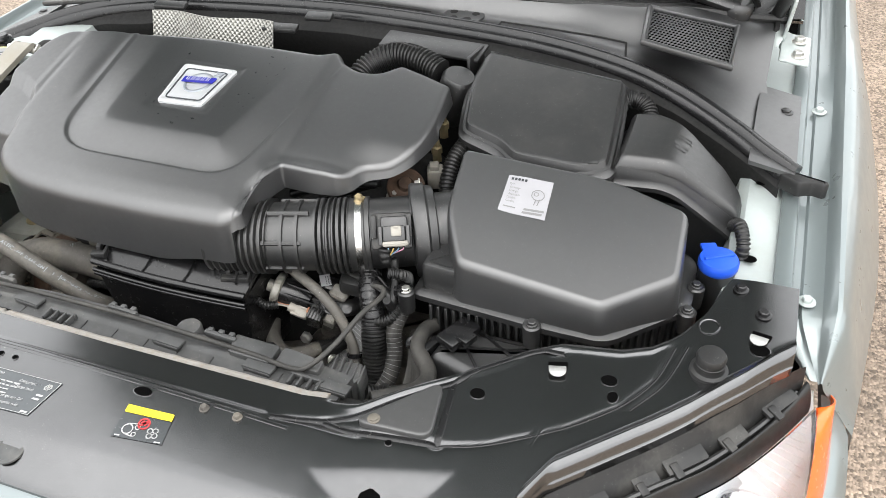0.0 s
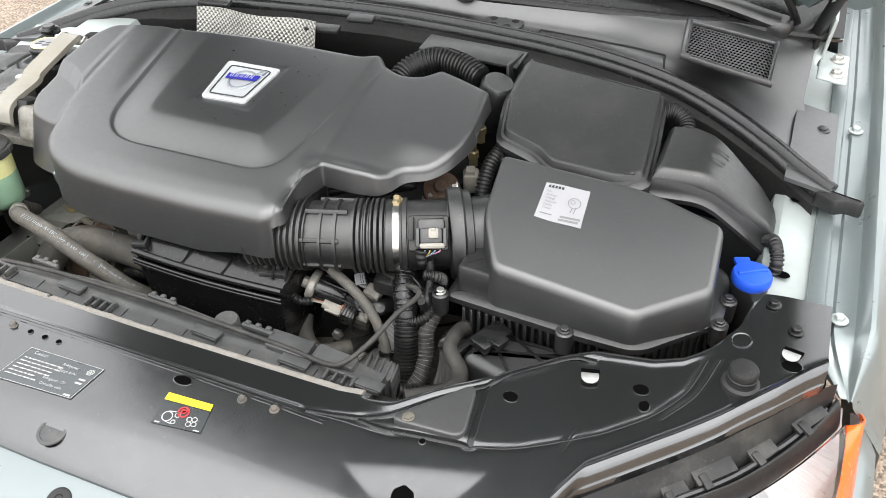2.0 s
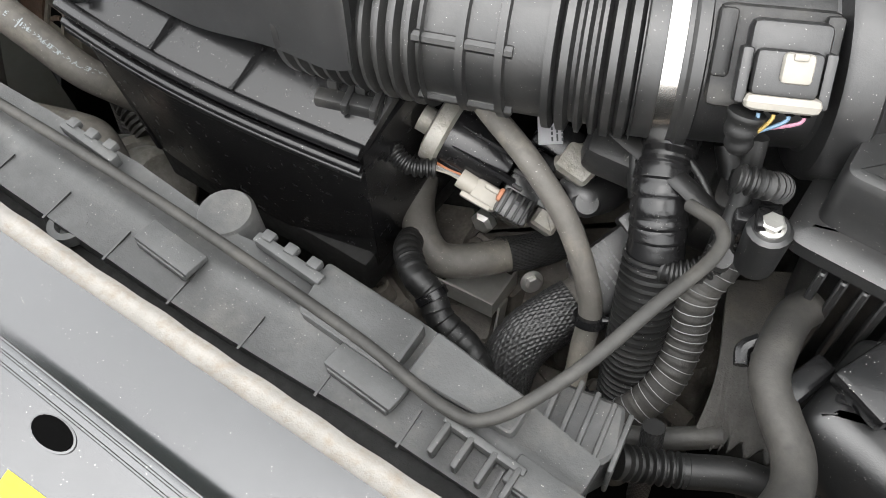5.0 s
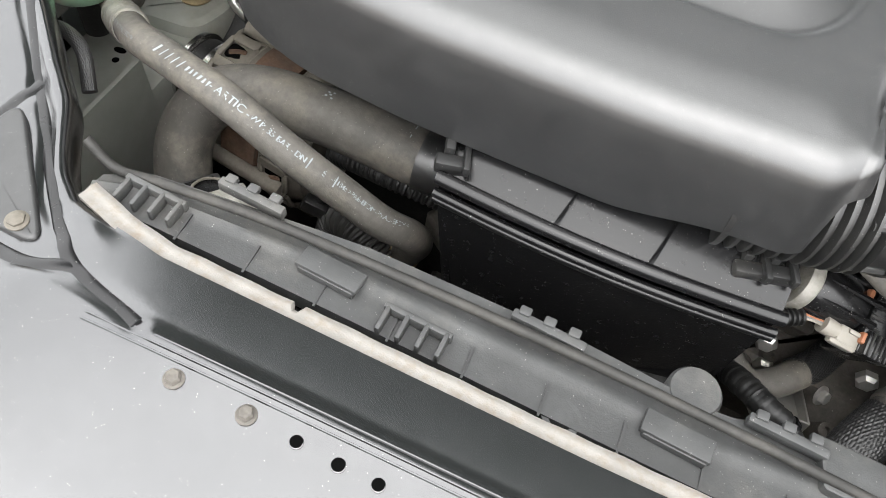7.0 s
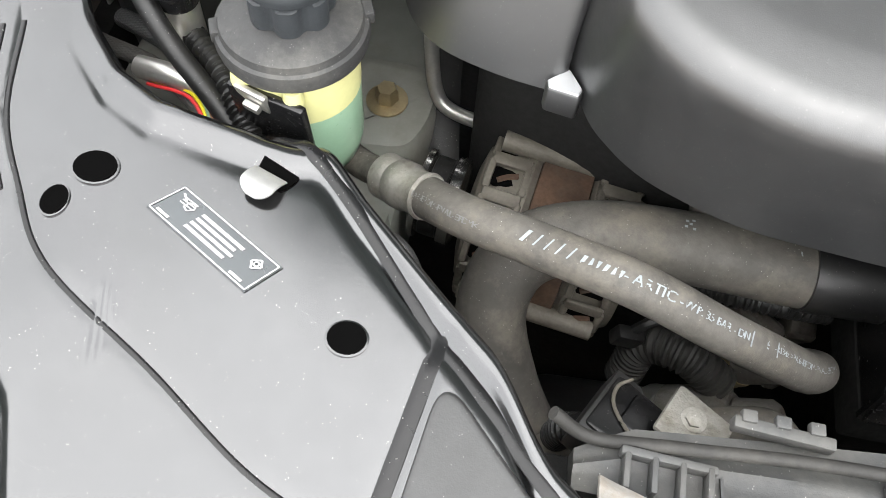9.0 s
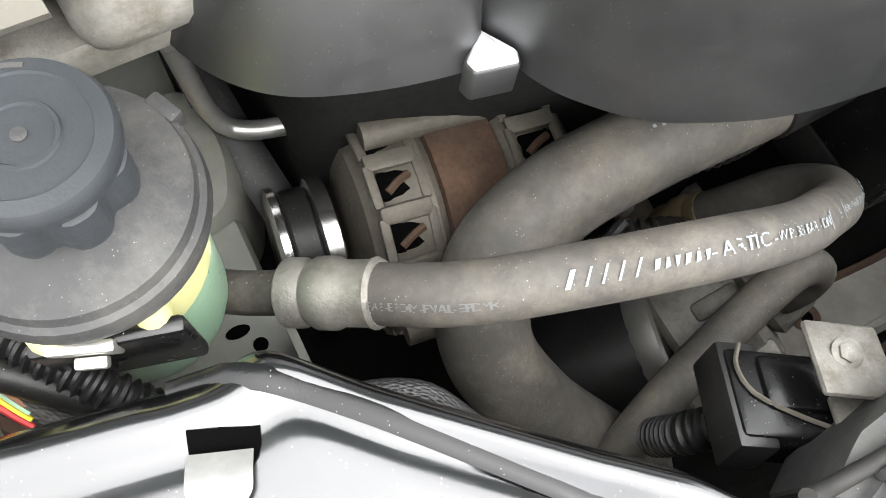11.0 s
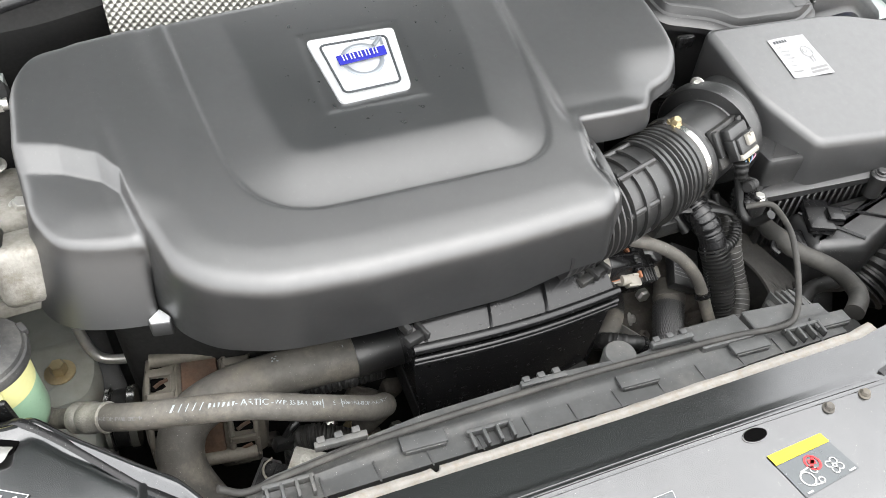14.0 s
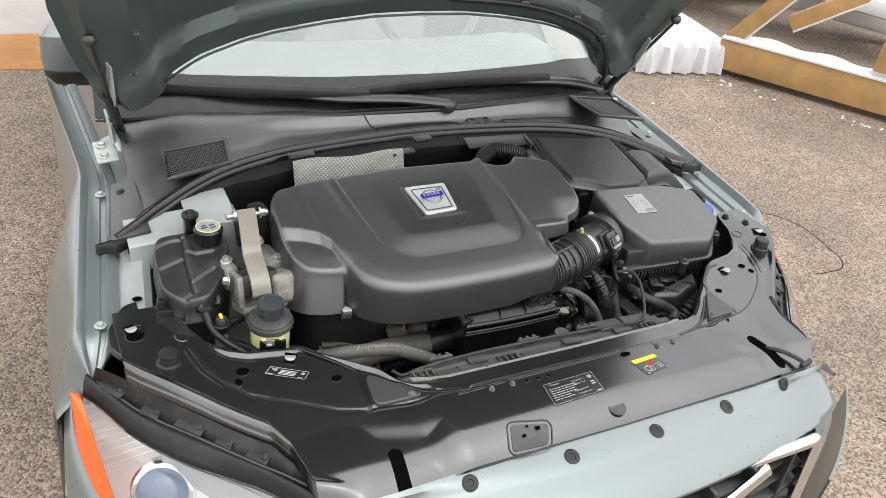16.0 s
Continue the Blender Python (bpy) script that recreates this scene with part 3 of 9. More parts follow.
def lock_panel():
    bm = B()
    xs = span(-0.756, 0.736, 420)
    ws = [0, 0.01, 0.02, 0.035, 0.05] + span(0.07, 0.93, 96) + [0.945, 0.96, 0.97, 0.98, 0.99, 1.0]
    def fn(x, w):
        f, r = FRONT(lane(x)), rear_y(x)
        y = f + (r - f) * w
        return (x, y, panel_z(x, y))
    sheet(bm, fn, xs, ws, 0.012)
    lp = part("lock_panel", bm, PANEL, car, "black painted front cross panel with holes and labels", 0.9)
    # bare metal edge strip behind it
    bm = B()
    def strip(x, w):
        bow = REAR(abs(x)) - 0.003
        wave = -0.0045 if abs(x + 0.171) < 0.0035 else (0.0004 * math.sin(x * 60) * math.sin(x * 143))
        return (x, bow + 0.001 + w * 0.0145 + wave * w, 0.9265 - 0.005 * w + 0.0012 * math.exp(-((w - 0.75) / 0.18) ** 2))
    sheet(bm, strip, span(-0.315, 0.275, 240), span(0, 1, 8), 0.004)
    part("edge_strip", bm, BARE, car, "scuffed bare metal edge strip")
    # holes
    # holes: flat black discs paint the shade of their depth
    k = 0
    for x, y, r, sx in ((0.428, 0.041, 0.0070, 1.15), (-0.434, 0.046, 0.0080, 1.15), (0.555, 0.103, 0.0072, 1.2), (-0.578, 0.108, 0.0092, 1.2), (0.563, 0.081, 0.0075, 0.75), (-0.59, 0.086, 0.0085, 0.75),
                        (0.70, 0.187, 0.0085, 1.25), (-0.728, 0.232, 0.012, 1.25), (0.366, -0.052, 0.0035, 1), (0.087, -0.075, 0.0058, 1.9), (-0.131, -0.078, 0.0032, 1), (-0.108, -0.079, 0.0034, 1), (-0.087, -0.079, 0.0032, 1)):
        bm = B()
        lathe(bm, (0, 0, 0), [(r * 1.12, -0.001), (r * 1.12, 0.0006), (r, 0.0008)], 24)
        for v in bm.verts:
            v.co = Vector((x + v.co.x * sx, y + v.co.y, panel_z(x, y) + v.co.z))
        rim = part("hole_rim", bm, PANEL, lp)
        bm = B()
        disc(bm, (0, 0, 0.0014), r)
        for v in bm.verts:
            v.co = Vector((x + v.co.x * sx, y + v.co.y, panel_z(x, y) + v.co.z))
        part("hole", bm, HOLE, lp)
    # long slots beside the lamps, with a hook in one
    for s, (a, b) in ((-1, ((-0.405, -0.139), (-0.411, -0.196))), (1, ((0.374, -0.116), (0.390, -0.180)))):
        bm = B()
        A, C = Vector(a), Vector(b)
        d = (C - A).normalized()
        q = Vector((-d.y, d.x))
        n, L = 16, (C - A).length + 0.022
        def slot(i, w):
            at = -0.011 + L * i / n
            half = 0.011 * math.sqrt(max(0.0, 1 - (max(0.0, 0.011 - (at + 0.011), at + 0.011 - (L - 0.011)) / 0.0111) ** 2))
            p = A + d * at + q * half * w
            return (p.x, p.y, panel_z(p.x, p.y) + 0.0012)
        sheet(bm, slot, list(range(n + 1)), span(-1, 1, 4))
        part("slot", bm, HOLE, lp)
    # embossed rings and bolts on the cross panel
    for x, y in ((0.164, -0.074), (0.204, -0.073), (-0.200, -0.077), (-0.159, -0.077)):
        bolt("panel_bolt", (x, y, panel_z(x, y)), 0.0042, lp, IRON, h=0.004, flange=1.3)
    for x, y, r in ((0.645, 0.215, 0.011), (-0.655, 0.215, 0.011)):
        bm = B()
        tube(bm, [(x + r * math.cos(a), y + r * 1.1 * math.sin(a), panel_z(x + r * math.cos(a), y + r * 1.1 * math.sin(a)) + 0.0005) for a in span(0, 2 * math.pi, 24)], 0.0012, 6, 1)
        part("embossed_ring", bm, PANEL, lp)
    bm = B()
    lathe(bm, (-0.006, -0.178, panel_z(-0.006, -0.178) - 0.001), [(0.017, 0), (0.0168, 0.002), (0.0135, 0.0026), (0.013, 0.0018), (0.0002, 0.0019)], 30, (0, -0.18, 1))
    part("round_pad", bm, STRIPGREY, lp, "grey round pad")
    for x, y in ((0.672, 0.285), (0.70, 0.245), (-0.676, 0.30), (-0.718, 0.255)):
        bolt("wing_bolt", (x, y, panel_z(x, y) + 0.001), 0.006, lp, GLOSSY)
    # folded metal clips standing in their windows
    for x, y, t in ((0.496, 0.112, 15), (-0.489, 0.128, -20), (0.70, 0.215, -10), (-0.735, 0.262, 10)):
        z = panel_z(x, y)
        bm = B()
        mw = Matrix.Rotation(radians(t), 3, "Z")
        def pane(u, v):
            b = 1 if v < 0.25 else math.sqrt(max(0.0, 1 - ((v - 0.25) / 0.78) ** 2)) * 0.35 + 0.65
            p = Vector((x, y, 0)) + mw @ Vector((0.001 + u * 0.0105 * b, 0.000 - v * 0.012, 0))
            return (p.x, p.y, panel_z(p.x, p.y) + 0.0010)
        sheet(bm, pane, span(-1, 1, 8), span(0, 1, 4))
        part("clip_window", bm, HOLE, lp)
        bm = B()
        m = Matrix.Rotation(radians(t), 3, "Z")
        def tongue(u, v):
            w = 0.0105 * (1 if v < 0.6 else math.sqrt(max(0.0, 1 - ((v - 0.6) / 0.42) ** 2)))
            p = Vector((u * w * 0.9, -0.007 - v * 0.017, 0.0022 + 0.0045 * math.sin(v * 2.6)))
            return Vector((x, y, z)) + m @ p
        sheet(bm, tongue, span(-1, 1, 8), span(0, 1, 12), 0.0012)
        part("clip", bm, TONGUE, lp, "bent bright metal tongue")
    # triangular flaps
    for s in (1, -1):
        poly = rounded([(0.320, -0.043), (0.404, -0.034), (0.391, 0.043)] if s > 0 else [(-0.308, -0.044), (-0.397, -0.040), (-0.388, 0.037)], [0.019, 0.016, 0.020], 7)
        bm = B()
        mid = sum((Vector(q[:2]) for q in poly), Vector((0, 0))) / len(poly)
        gx = (panel_z(mid.x + 0.018, mid.y) - panel_z(mid.x - 0.018, mid.y)) / 0.036
        gy = (panel_z(mid.x, mid.y + 0.018) - panel_z(mid.x, mid.y - 0.018)) / 0.036
        flat = lambda x, y: panel_z(mid.x, mid.y) + gx * (x - mid.x) + gy * (y - mid.y) + 0.0012
        loft(bm, poly, [(0.0, lambda x, y: flat(x, y) - 0.008), (0.0, lambda x, y: flat(x, y) + 0.0025), (0.0008, lambda x, y: flat(x, y) + 0.0036), (0.002, lambda x, y: flat(x, y) + 0.004)])
        bmesh.ops.poke(bm, faces=[max((f for f in bm.faces if f.normal.z > 0.5), key=lambda f: f.calc_area())])
        flap = part("access_flap", bm, FLAP, lp, "matt grey-black triangular cover")
        sx, sy = (0.342, -0.033) if s > 0 else (-0.331, -0.036)
        bolt("flap_screw", (sx, sy, flat(sx, sy) + 0.0040), 0.0052, lp, DULLALU, flange=1.3, h=0.002)
    # black beads along the pressed channels, painting in the shade of their hollows
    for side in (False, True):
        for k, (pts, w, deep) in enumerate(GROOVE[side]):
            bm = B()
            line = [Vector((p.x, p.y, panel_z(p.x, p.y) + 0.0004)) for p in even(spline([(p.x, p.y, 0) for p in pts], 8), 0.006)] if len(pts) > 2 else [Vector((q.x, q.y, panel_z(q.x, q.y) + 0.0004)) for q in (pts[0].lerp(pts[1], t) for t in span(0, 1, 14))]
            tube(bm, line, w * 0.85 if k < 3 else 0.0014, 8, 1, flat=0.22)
            part("groove_shade_line", bm, GLOSSY, lp)
    # fine pressed lines along the middle
    for y in (-0.0585, -0.0625, -0.0665):
        bm = B()
        tube(bm, [(x, y - 0.004 * (x / 0.28) ** 2, panel_z(x, y) + 0.0002) for x in span(-0.26, 0.26, 40)], 0.0007, 6, 1)
        part("pressed_line", bm, PANEL, lp)
    # rubber bonnet stops
    for x, y in ((0.652, 0.146), (-0.688, 0.153)):
        z = panel_z(x, y)
        bm = B()
        lathe(bm, (x, y, z - 0.002), [(0.0205, 0), (0.020, 0.005), (0.0165, 0.007), (0.0155, 0.010), (0.016, 0.015), (0.0153, 0.016), (0.016, 0.023), (0.014, 0.0265), (0.005, 0.0275)], 30)
        part("rubber_stop", bm, RUBBER, lp, "round black rubber bonnet stop")
    # latch opening
    bm = B()
    lring = rounded([(-0.212, -0.160), (-0.145, -0.174), (-0.160, -0.204), (-0.226, -0.200)], 0.008)
    loft(bm, lring, [(0.0, lambda x, y: panel_z(x, y) - 0.002), (0.0, lambda x, y: panel_z(x, y) + 0.0012), (0.002, lambda x, y: panel_z(x, y) + 0.0012), (0.006, lambda x, y: panel_z(x, y) + 0.0004)])
    latch = part("latch_recess", bm, PLASTIC, lp)
    bm = B()
    lr = [Vector((p.x, p.y, panel_z(p.x, p.y) + 0.0008)) for p in inset([Vector(p) for p in lring], -0.006)]
    tube(bm, lr + [lr[0]], 0.0013, 8, 1, caps=False)
    part("latch_bead", bm, PLASTIC, lp)
    for hx, hy, hr in ((-0.168, -0.176, 0.005), (-0.196, -0.182, 0.0035), (-0.185, -0.170, 0.0025)):
        bm = B()
        disc(bm, (hx, hy, panel_z(hx, hy) + 0.0026), hr, 16)
        part("hole", bm, HOLE, latch)
    # hook by the lamp
    bm = B()
    tube(bm, [(0.385, -0.14, 0.925), (0.402, -0.165, 0.932), (0.425, -0.19, 0.926), (0.432, -0.205, 0.922)], 0.0045, 8, 6)
    tube(bm, [(0.418, -0.205, 0.922), (0.432, -0.205, 0.923), (0.445, -0.200, 0.925)], 0.0055, 8, 6)
    part("release_hook", bm, GLOSSY, lp, "black bonnet release lever")
    return lp


lock = lock_panel()


# labels stuck on the cross panel
def panel_label(name, corners, mat, label):
    P = [Vector((x, y, panel_z(x, y) + 0.0008)) for x, y in corners]
    bm = B()
    nu = 8
    def fn(u, v):
        p = P[0].lerp(P[1], u).lerp(P[3].lerp(P[2], u), v)
        return (p.x, p.y, panel_z(p.x, p.y) + 0.0007)
    sheet(bm, fn, span(0, 1, nu), span(0, 1, nu))
    ob = part(name, bm, mat, lock, label)
    def on(u, v, lift=0.0011):
        p = P[0].lerp(P[1], u).lerp(P[3].lerp(P[2], u), v)
        return Vector((p.x, p.y, panel_z(p.x, p.y) + lift))
    return ob, on


def words_on(parent, on, words, u, v, h, mat, asp, bold=0.0, width=None):
    """Lettering laid onto a label; h is the height as a share of the label's, asp its width over its height."""
    return text("print", words, (0, 0, 0), 1.0, mat, parent, lambda x, y: on(u + x * h / asp, v - y * h), bold)


def line_on(bm, on, a, b, w, asp):
    d = Vector(((b[0] - a[0]) * asp, b[1] - a[1]))
    q = Vector((-d.y, d.x)).normalized() * w / 2
    vs = [bm.verts.new(on(p[0] + s * q.x / asp, p[1] + s * q.y)) for p, s in ((a, 1), (b, 1), (b, -1), (a, -1))]
    bm.faces.new(vs)


def frame_on(bm, on, m, w, asp):
    c = [(m / asp, m), (1 - m / asp, m), (1 - m / asp, 1 - m), (m / asp, 1 - m)]
    for i in range(4):
        line_on(bm, on, c[i], c[(i + 1) % 4], w, asp)


def ring_on(bm, on, u, v, r, w, asp, n=16, a0=0.0, a1=1.0):
    for i in range(n):
        t, s = 2 * math.pi * (a0 + (a1 - a0) * i / n), 2 * math.pi * (a0 + (a1 - a0) * (i + 1) / n)
        line_on(bm, on, (u + r * math.cos(t) / asp, v + r * math.sin(t)), (u + r * math.cos(s) / asp, v + r * math.sin(s)), w, asp)


# air-conditioning caution label
lab, on = panel_label("caution_label", [(-0.110, -0.097), (-0.005, -0.094), (-0.010, -0.143), (-0.117, -0.149)], LABELGREY, "grey caution label with white print")
bm = B()
frame_on(bm, on, 0.02, 0.012, 2.1)
rnd = random.Random(4)
for r in range(7):
    u = 0.06
    if r in (1, 2, 3, 4, 5, 6):
        while u < (0.52 if r < 5 else 0.4):
            w = rnd.uniform(0.03, 0.09)
            line_on(bm, on, (u, 0.2 + r * 0.1), (u + w, 0.2 + r * 0.1), 0.032, 2.1)
            u += w + 0.014
ring_on(bm, on, 0.90, 0.20, 0.075, 0.025, 2.1)
for k in range(6):
    t = k * math.pi / 3
    line_on(bm, on, (0.90, 0.20), (0.90 + 0.10 * math.cos(t) / 2.1, 0.20 + 0.10 * math.sin(t)), 0.02, 2.1)
for u, v in ((0.90, 0.45), (0.90, 0.56), (0.92, 0.93)):
    line_on(bm, on, (u - 0.04, v), (u + 0.04, v), 0.05, 2.1)
part("print", bm, WHITE, lab)
words_on(lab, on, "Caution", 0.2, 0.12, 0.12, WHITE, 2.1)
for w, u, v in (("Refrigerant", 0.64, 0.2), ("Charge level:", 0.66, 0.36), ("Refrigerant Oil", 0.63, 0.66), ("Complies with", 0.66, 0.82)):
    words_on(lab, on, w, u, v, 0.10, WHITE, 2.1)

# fan and belt warning label
lab, on = panel_label("fan_label", [(0.084, -0.095), (0.140, -0.092), (0.150, -0.129), (0.092, -0.136)], LABELGREY, "dark label with yellow band and white symbols")
A = 1.5
bm = B()
plate_pts = [on(u, v, 0.0013) for u, v in ((0.0, 0.0), (1.0, 0.0), (1.0, 0.24), (0.0, 0.24))]
bm.faces.new([bm.verts.new(p) for p in plate_pts])
part("yellow_band", bm, YELLOW, lab)
bm = B()
ring_on(bm, on, 0.24, 0.72, 0.15, 0.035, A)
ring_on(bm, on, 0.42, 0.62, 0.07, 0.03, A)
ring_on(bm, on, 0.40, 0.85, 0.06, 0.03, A)
line_on(bm, on, (0.22, 0.55), (0.42, 0.52), 0.03, A)
line_on(bm, on, (0.24, 0.88), (0.4, 0.92), 0.03, A)
for k in range(4):
    t = k * math.pi / 2 + 0.6
    ring_on(bm, on, 0.74 + 0.11 * math.cos(t) / A, 0.72 + 0.11 * math.sin(t), 0.075, 0.03, A, 12)
line_on(bm, on, (0.06, 0.95), (0.16, 0.95), 0.04, A)
line_on(bm, on, (0.84, 0.96), (0.96, 0.96), 0.04, A)
part("print", bm, WHITE, lab)
bm = B()
ring_on(bm, on, 0.50, 0.48, 0.16, 0.05, A)
line_on(bm, on, (0.43, 0.56), (0.57, 0.38), 0.07, A)
line_on(bm, on, (0.45, 0.42), (0.55, 0.5), 0.1, A)
part("red_symbol", bm, RED, lab)
bm = B()
ring_on(bm, on, 0.09, 0.12, 0.07, 0.02, A, 3)
ring_on(bm, on, 0.88, 0.12, 0.06, 0.02, A, 4)
part("print", bm, LABELGREY, lab)

# oil label
lab, on = panel_label("oil_label", [(-0.531, 0.107), (-0.472, 0.074), (-0.486, 0.058), (-0.546, 0.092)], LABELGREY, "black oil label with white border and print")
A = 3.2
bm = B()
frame_on(bm, on, 0.05, 0.04, A)
for r in range(4):
    line_on(bm, on, (0.30, 0.28 + r * 0.15), (0.72 - 0.03 * (r % 2), 0.28 + r * 0.15), 0.085, A)
for r in range(3):
    line_on(bm, on, (0.10, 0.22 + r * 0.08), (0.22, 0.20 + r * 0.08), 0.035, A)
ring_on(bm, on, 0.19, 0.34, 0.13, 0.04, A, 5)
line_on(bm, on, (0.06, 0.16), (0.14, 0.3), 0.05, A)
ring_on(bm, on, 0.87, 0.34, 0.15, 0.05, A, 4)
ring_on(bm, on, 0.87, 0.34, 0.06, 0.04, A, 8)
line_on(bm, on, (0.06, 0.86), (0.18, 0.86), 0.07, A)
line_on(bm, on, (0.80, 0.86), (0.92, 0.86), 0.07, A)
part("print", bm, WHITE, lab)


# ---- wings ----
def wing(s):
    rail = (lambda y: 0.74 - 0.008 * (y - 0.3)) if s > 0 else (lambda y: 0.776 - 0.135 * (min(y, 0.75) - 0.3) + (0.05 * max(0.0, y - 0.75)))
    side = curve1([(0.15, 0.45), (0.22, 0.5), (0.34, 0.63), (0.5, 0.80), (0.66, 0.87), (0.8, 0.85), (1.0, 0.68), (1.25, 0.55)]) if s > 0 else curve1([(0.15, 0.45), (0.35, 0.45), (0.5, 0.72), (0.62, 0.75), (0.70, 0.6), (0.80, 0.15), (1.25, 0.0)])
    zr = lambda y: 0.924 + 0.098 * (y - 0.27) if y < 0.8 else 0.976 + 0.03 * (y - 0.8)
    bm = B()
    sec = [(-0.032, -0.016), (-0.031, -0.002), (-0.026, 0.0), (-0.012, 0.0), (-0.009, -0.005), (-0.001, -0.005), (0.002, 0.0), (0.018, 0.001), (0.024, 0.004), (0.030, 0.014), (0.037, 0.019), (0.046, 0.018), (0.058, 0.011), (0.075, -0.01), (0.100, -0.055), (0.118, -0.11), (0.132, -0.19), (0.142, -0.26), (0.146, -0.33)]
    ys = [0.222, 0.226, 0.232, 0.24, 0.25, 0.265] + span(0.28, 1.25, 42)
    tip = 0.034 if s > 0 else 0.016
    def fn(y, k):
        i = int(k)
        dx, dz = sec[i]
        nose = smooth01((0.36 - y) / 0.22)
        arch = 0.012 * math.exp(-((y - 0.45) / 0.3) ** 2) if i > 14 else 0.0
        k = smooth01((y - 0.205) / 0.075)
        if i > 10:
            dx = 0.037 + (dx - 0.037) * side(y)
        if i <= 14:
            dx, dz = tip + (dx - tip) * k, -0.045 + (dz + 0.045) * k
        x = rail(y) + dx * (1 - (0.2 if i < 6 else 0.0) * nose) + arch
        return (s * x, y, zr(y) + dz - (0.010 * nose if i > 6 else 0.004 * nose))
    sheet(bm, fn, ys, list(range(len(sec))), 0.0)
    w = part("front_wing", bm, PAINT, car, "pale silver-green front wing", 0.5)
    bm = B()
    lip = [(0.146, -0.33), (0.160, -0.34), (0.168, -0.40), (0.165, -0.62)]
    def fl(y, k):
        dx, dz = lip[int(k)]
        return (s * (rail(y) + 0.037 + (dx - 0.037) * side(y) - 0.05 * smooth01((0.3 - y) / 0.3)), y, zr(y) + dz)
    sheet(bm, fl, span(0.50, 1.25, 20), [0, 1, 2, 3], 0.006, (-s, 0, 0))
    part("arch_trim", bm, CLAD, w, "grey plastic wheel arch trim")
    for y in (0.297, 0.692):
        bolt("wing_bolt", (s * (rail(y) + (0.006 if s > 0 else 0.0)), y, zr(y) + 0.001), 0.0062, w, PAINTIN, flange=1.7)
    # inner wing sheet inside the rail, down into the bay
    bm = B()
    prof = [(-0.030, -0.012), (-0.055, -0.006), (-0.075, -0.004), (-0.088, -0.012), (-0.094, -0.05), (-0.10, -0.2), (-0.13, -0.45)]
    def fi(y, k):
        dx, dz = prof[int(k)]
        return (s * (rail(y) + dx), y, zr(y) + dz + (0.006 * math.sin(y * 14) if 0 < k < 4 else 0))
    sheet(bm, fi, span(0.30, 0.95, 26), list(range(len(prof))), 0.003, (s * 0.5, 0, -1))
    inner = part("inner_wing", bm, PAINTIN, car, "dusty pale painted inner wing", 0.6)
    for y, r, sx in ((0.36, 0.0075, 1.2), (0.50, 0.006, 1.0)):
        bm = B()
        x = s * (rail(y) - 0.062)
        disc(bm, (x, y, zr(y) - 0.0035 + 0.006 * math.sin(y * 14) + 0.003), r, 18, sx=sx)
        part("hole", bm, HOLE, inner)
    # bracket fold where the wing meets the cross panel
    bm = B()
    box(bm, (s * (rail(0.26) - 0.030), 0.258, 0.9325), (0.004, 0.085, 0.009), 0.0015, (0, 0, 0))
    for dy in (0.012, 0.05):
        box(bm, (s * (rail(0.23) - 0.026), 0.222 + dy, 0.936), (0.014, 0.010, 0.003), 0.001)
    part("wing_bracket", bm, PANEL, car, "black folded bracket at the wing")
    return rail, zr


railR, zrR = wing(1)
railL, zrL = wing(-1)

# ---- scuttle, seal and screen ----
SEALY = curve1([(0, 0.672), (0.17, 0.665), (0.33, 0.647), (0.46, 0.622), (0.55, 0.59), (0.63, 0.552), (0.70, 0.512), (0.745, 0.488)])
SEALZ = curve1([(0, 1.052), (0.17, 1.050), (0.33, 1.047), (0.46, 1.036), (0.55, 1.020), (0.63, 0.996), (0.70, 0.972), (0.745, 0.962)])
BASEY = curve1([(-0.72, 0.92), (-0.608, 0.858), (-0.495, 0.813), (-0.177, 0.765), (0.117, 0.748), (0.46, 0.760), (0.6, 0.80), (0.72, 0.86)])


def cowl_z(x, w):
    a = abs(x)
    z0, z1 = SEALZ(a), 1.082 - 0.045 * smooth01((a - 0.5) / 0.22)
    z = z0 + (z1 - z0) * smooth01((w - 0.35) / 0.6)
    if a < 0.42:
        z -= 0.010 * math.exp(-((w - 0.62) / 0.16) ** 2) * smooth01((0.42 - a) / 0.1)
    return z


def cowl_at(x, w):
    y = SEALY(abs(x)) + (BASEY(x) - SEALY(abs(x))) * w
    return Vector((x, y, cowl_z(x, w)))


bm = B()
sheet(bm, lambda x, w: cowl_at(x * (1 - 0.055 * smooth01((w - 0.3) / 0.25)), w), span(-0.70, 0.70, 90), span(0, 1, 20), 0.008)
cowl = part("scuttle_panel", bm, COVER, car, "black plastic scuttle panel below the windscreen")
bm = B()
seal = [(x, SEALY(abs(x)), SEALZ(abs(x)) + 0.002) for x in [-0.716, -0.67, -0.63, -0.55, -0.46, -0.33, -0.17, 0, 0.17, 0.33, 0.46, 0.55, 0.63, 0.67, 0.716]]
ribbon(bm, seal, [(-0.016, -0.012), (-0.018, 0.000), (-0.015, 0.0045), (-0.009, 0.004), (-0.006, 0.010), (0.000, 0.0135), (0.006, 0.0115), (0.009, 0.004), (0.0135, 0.003), (0.0175, -0.001), (0.0185, -0.010), (0.014, -0.014)])
seal_ob = part("rubber_seal", bm, GLOSSY, car, "curved black rubber bonnet seal", 0.9)
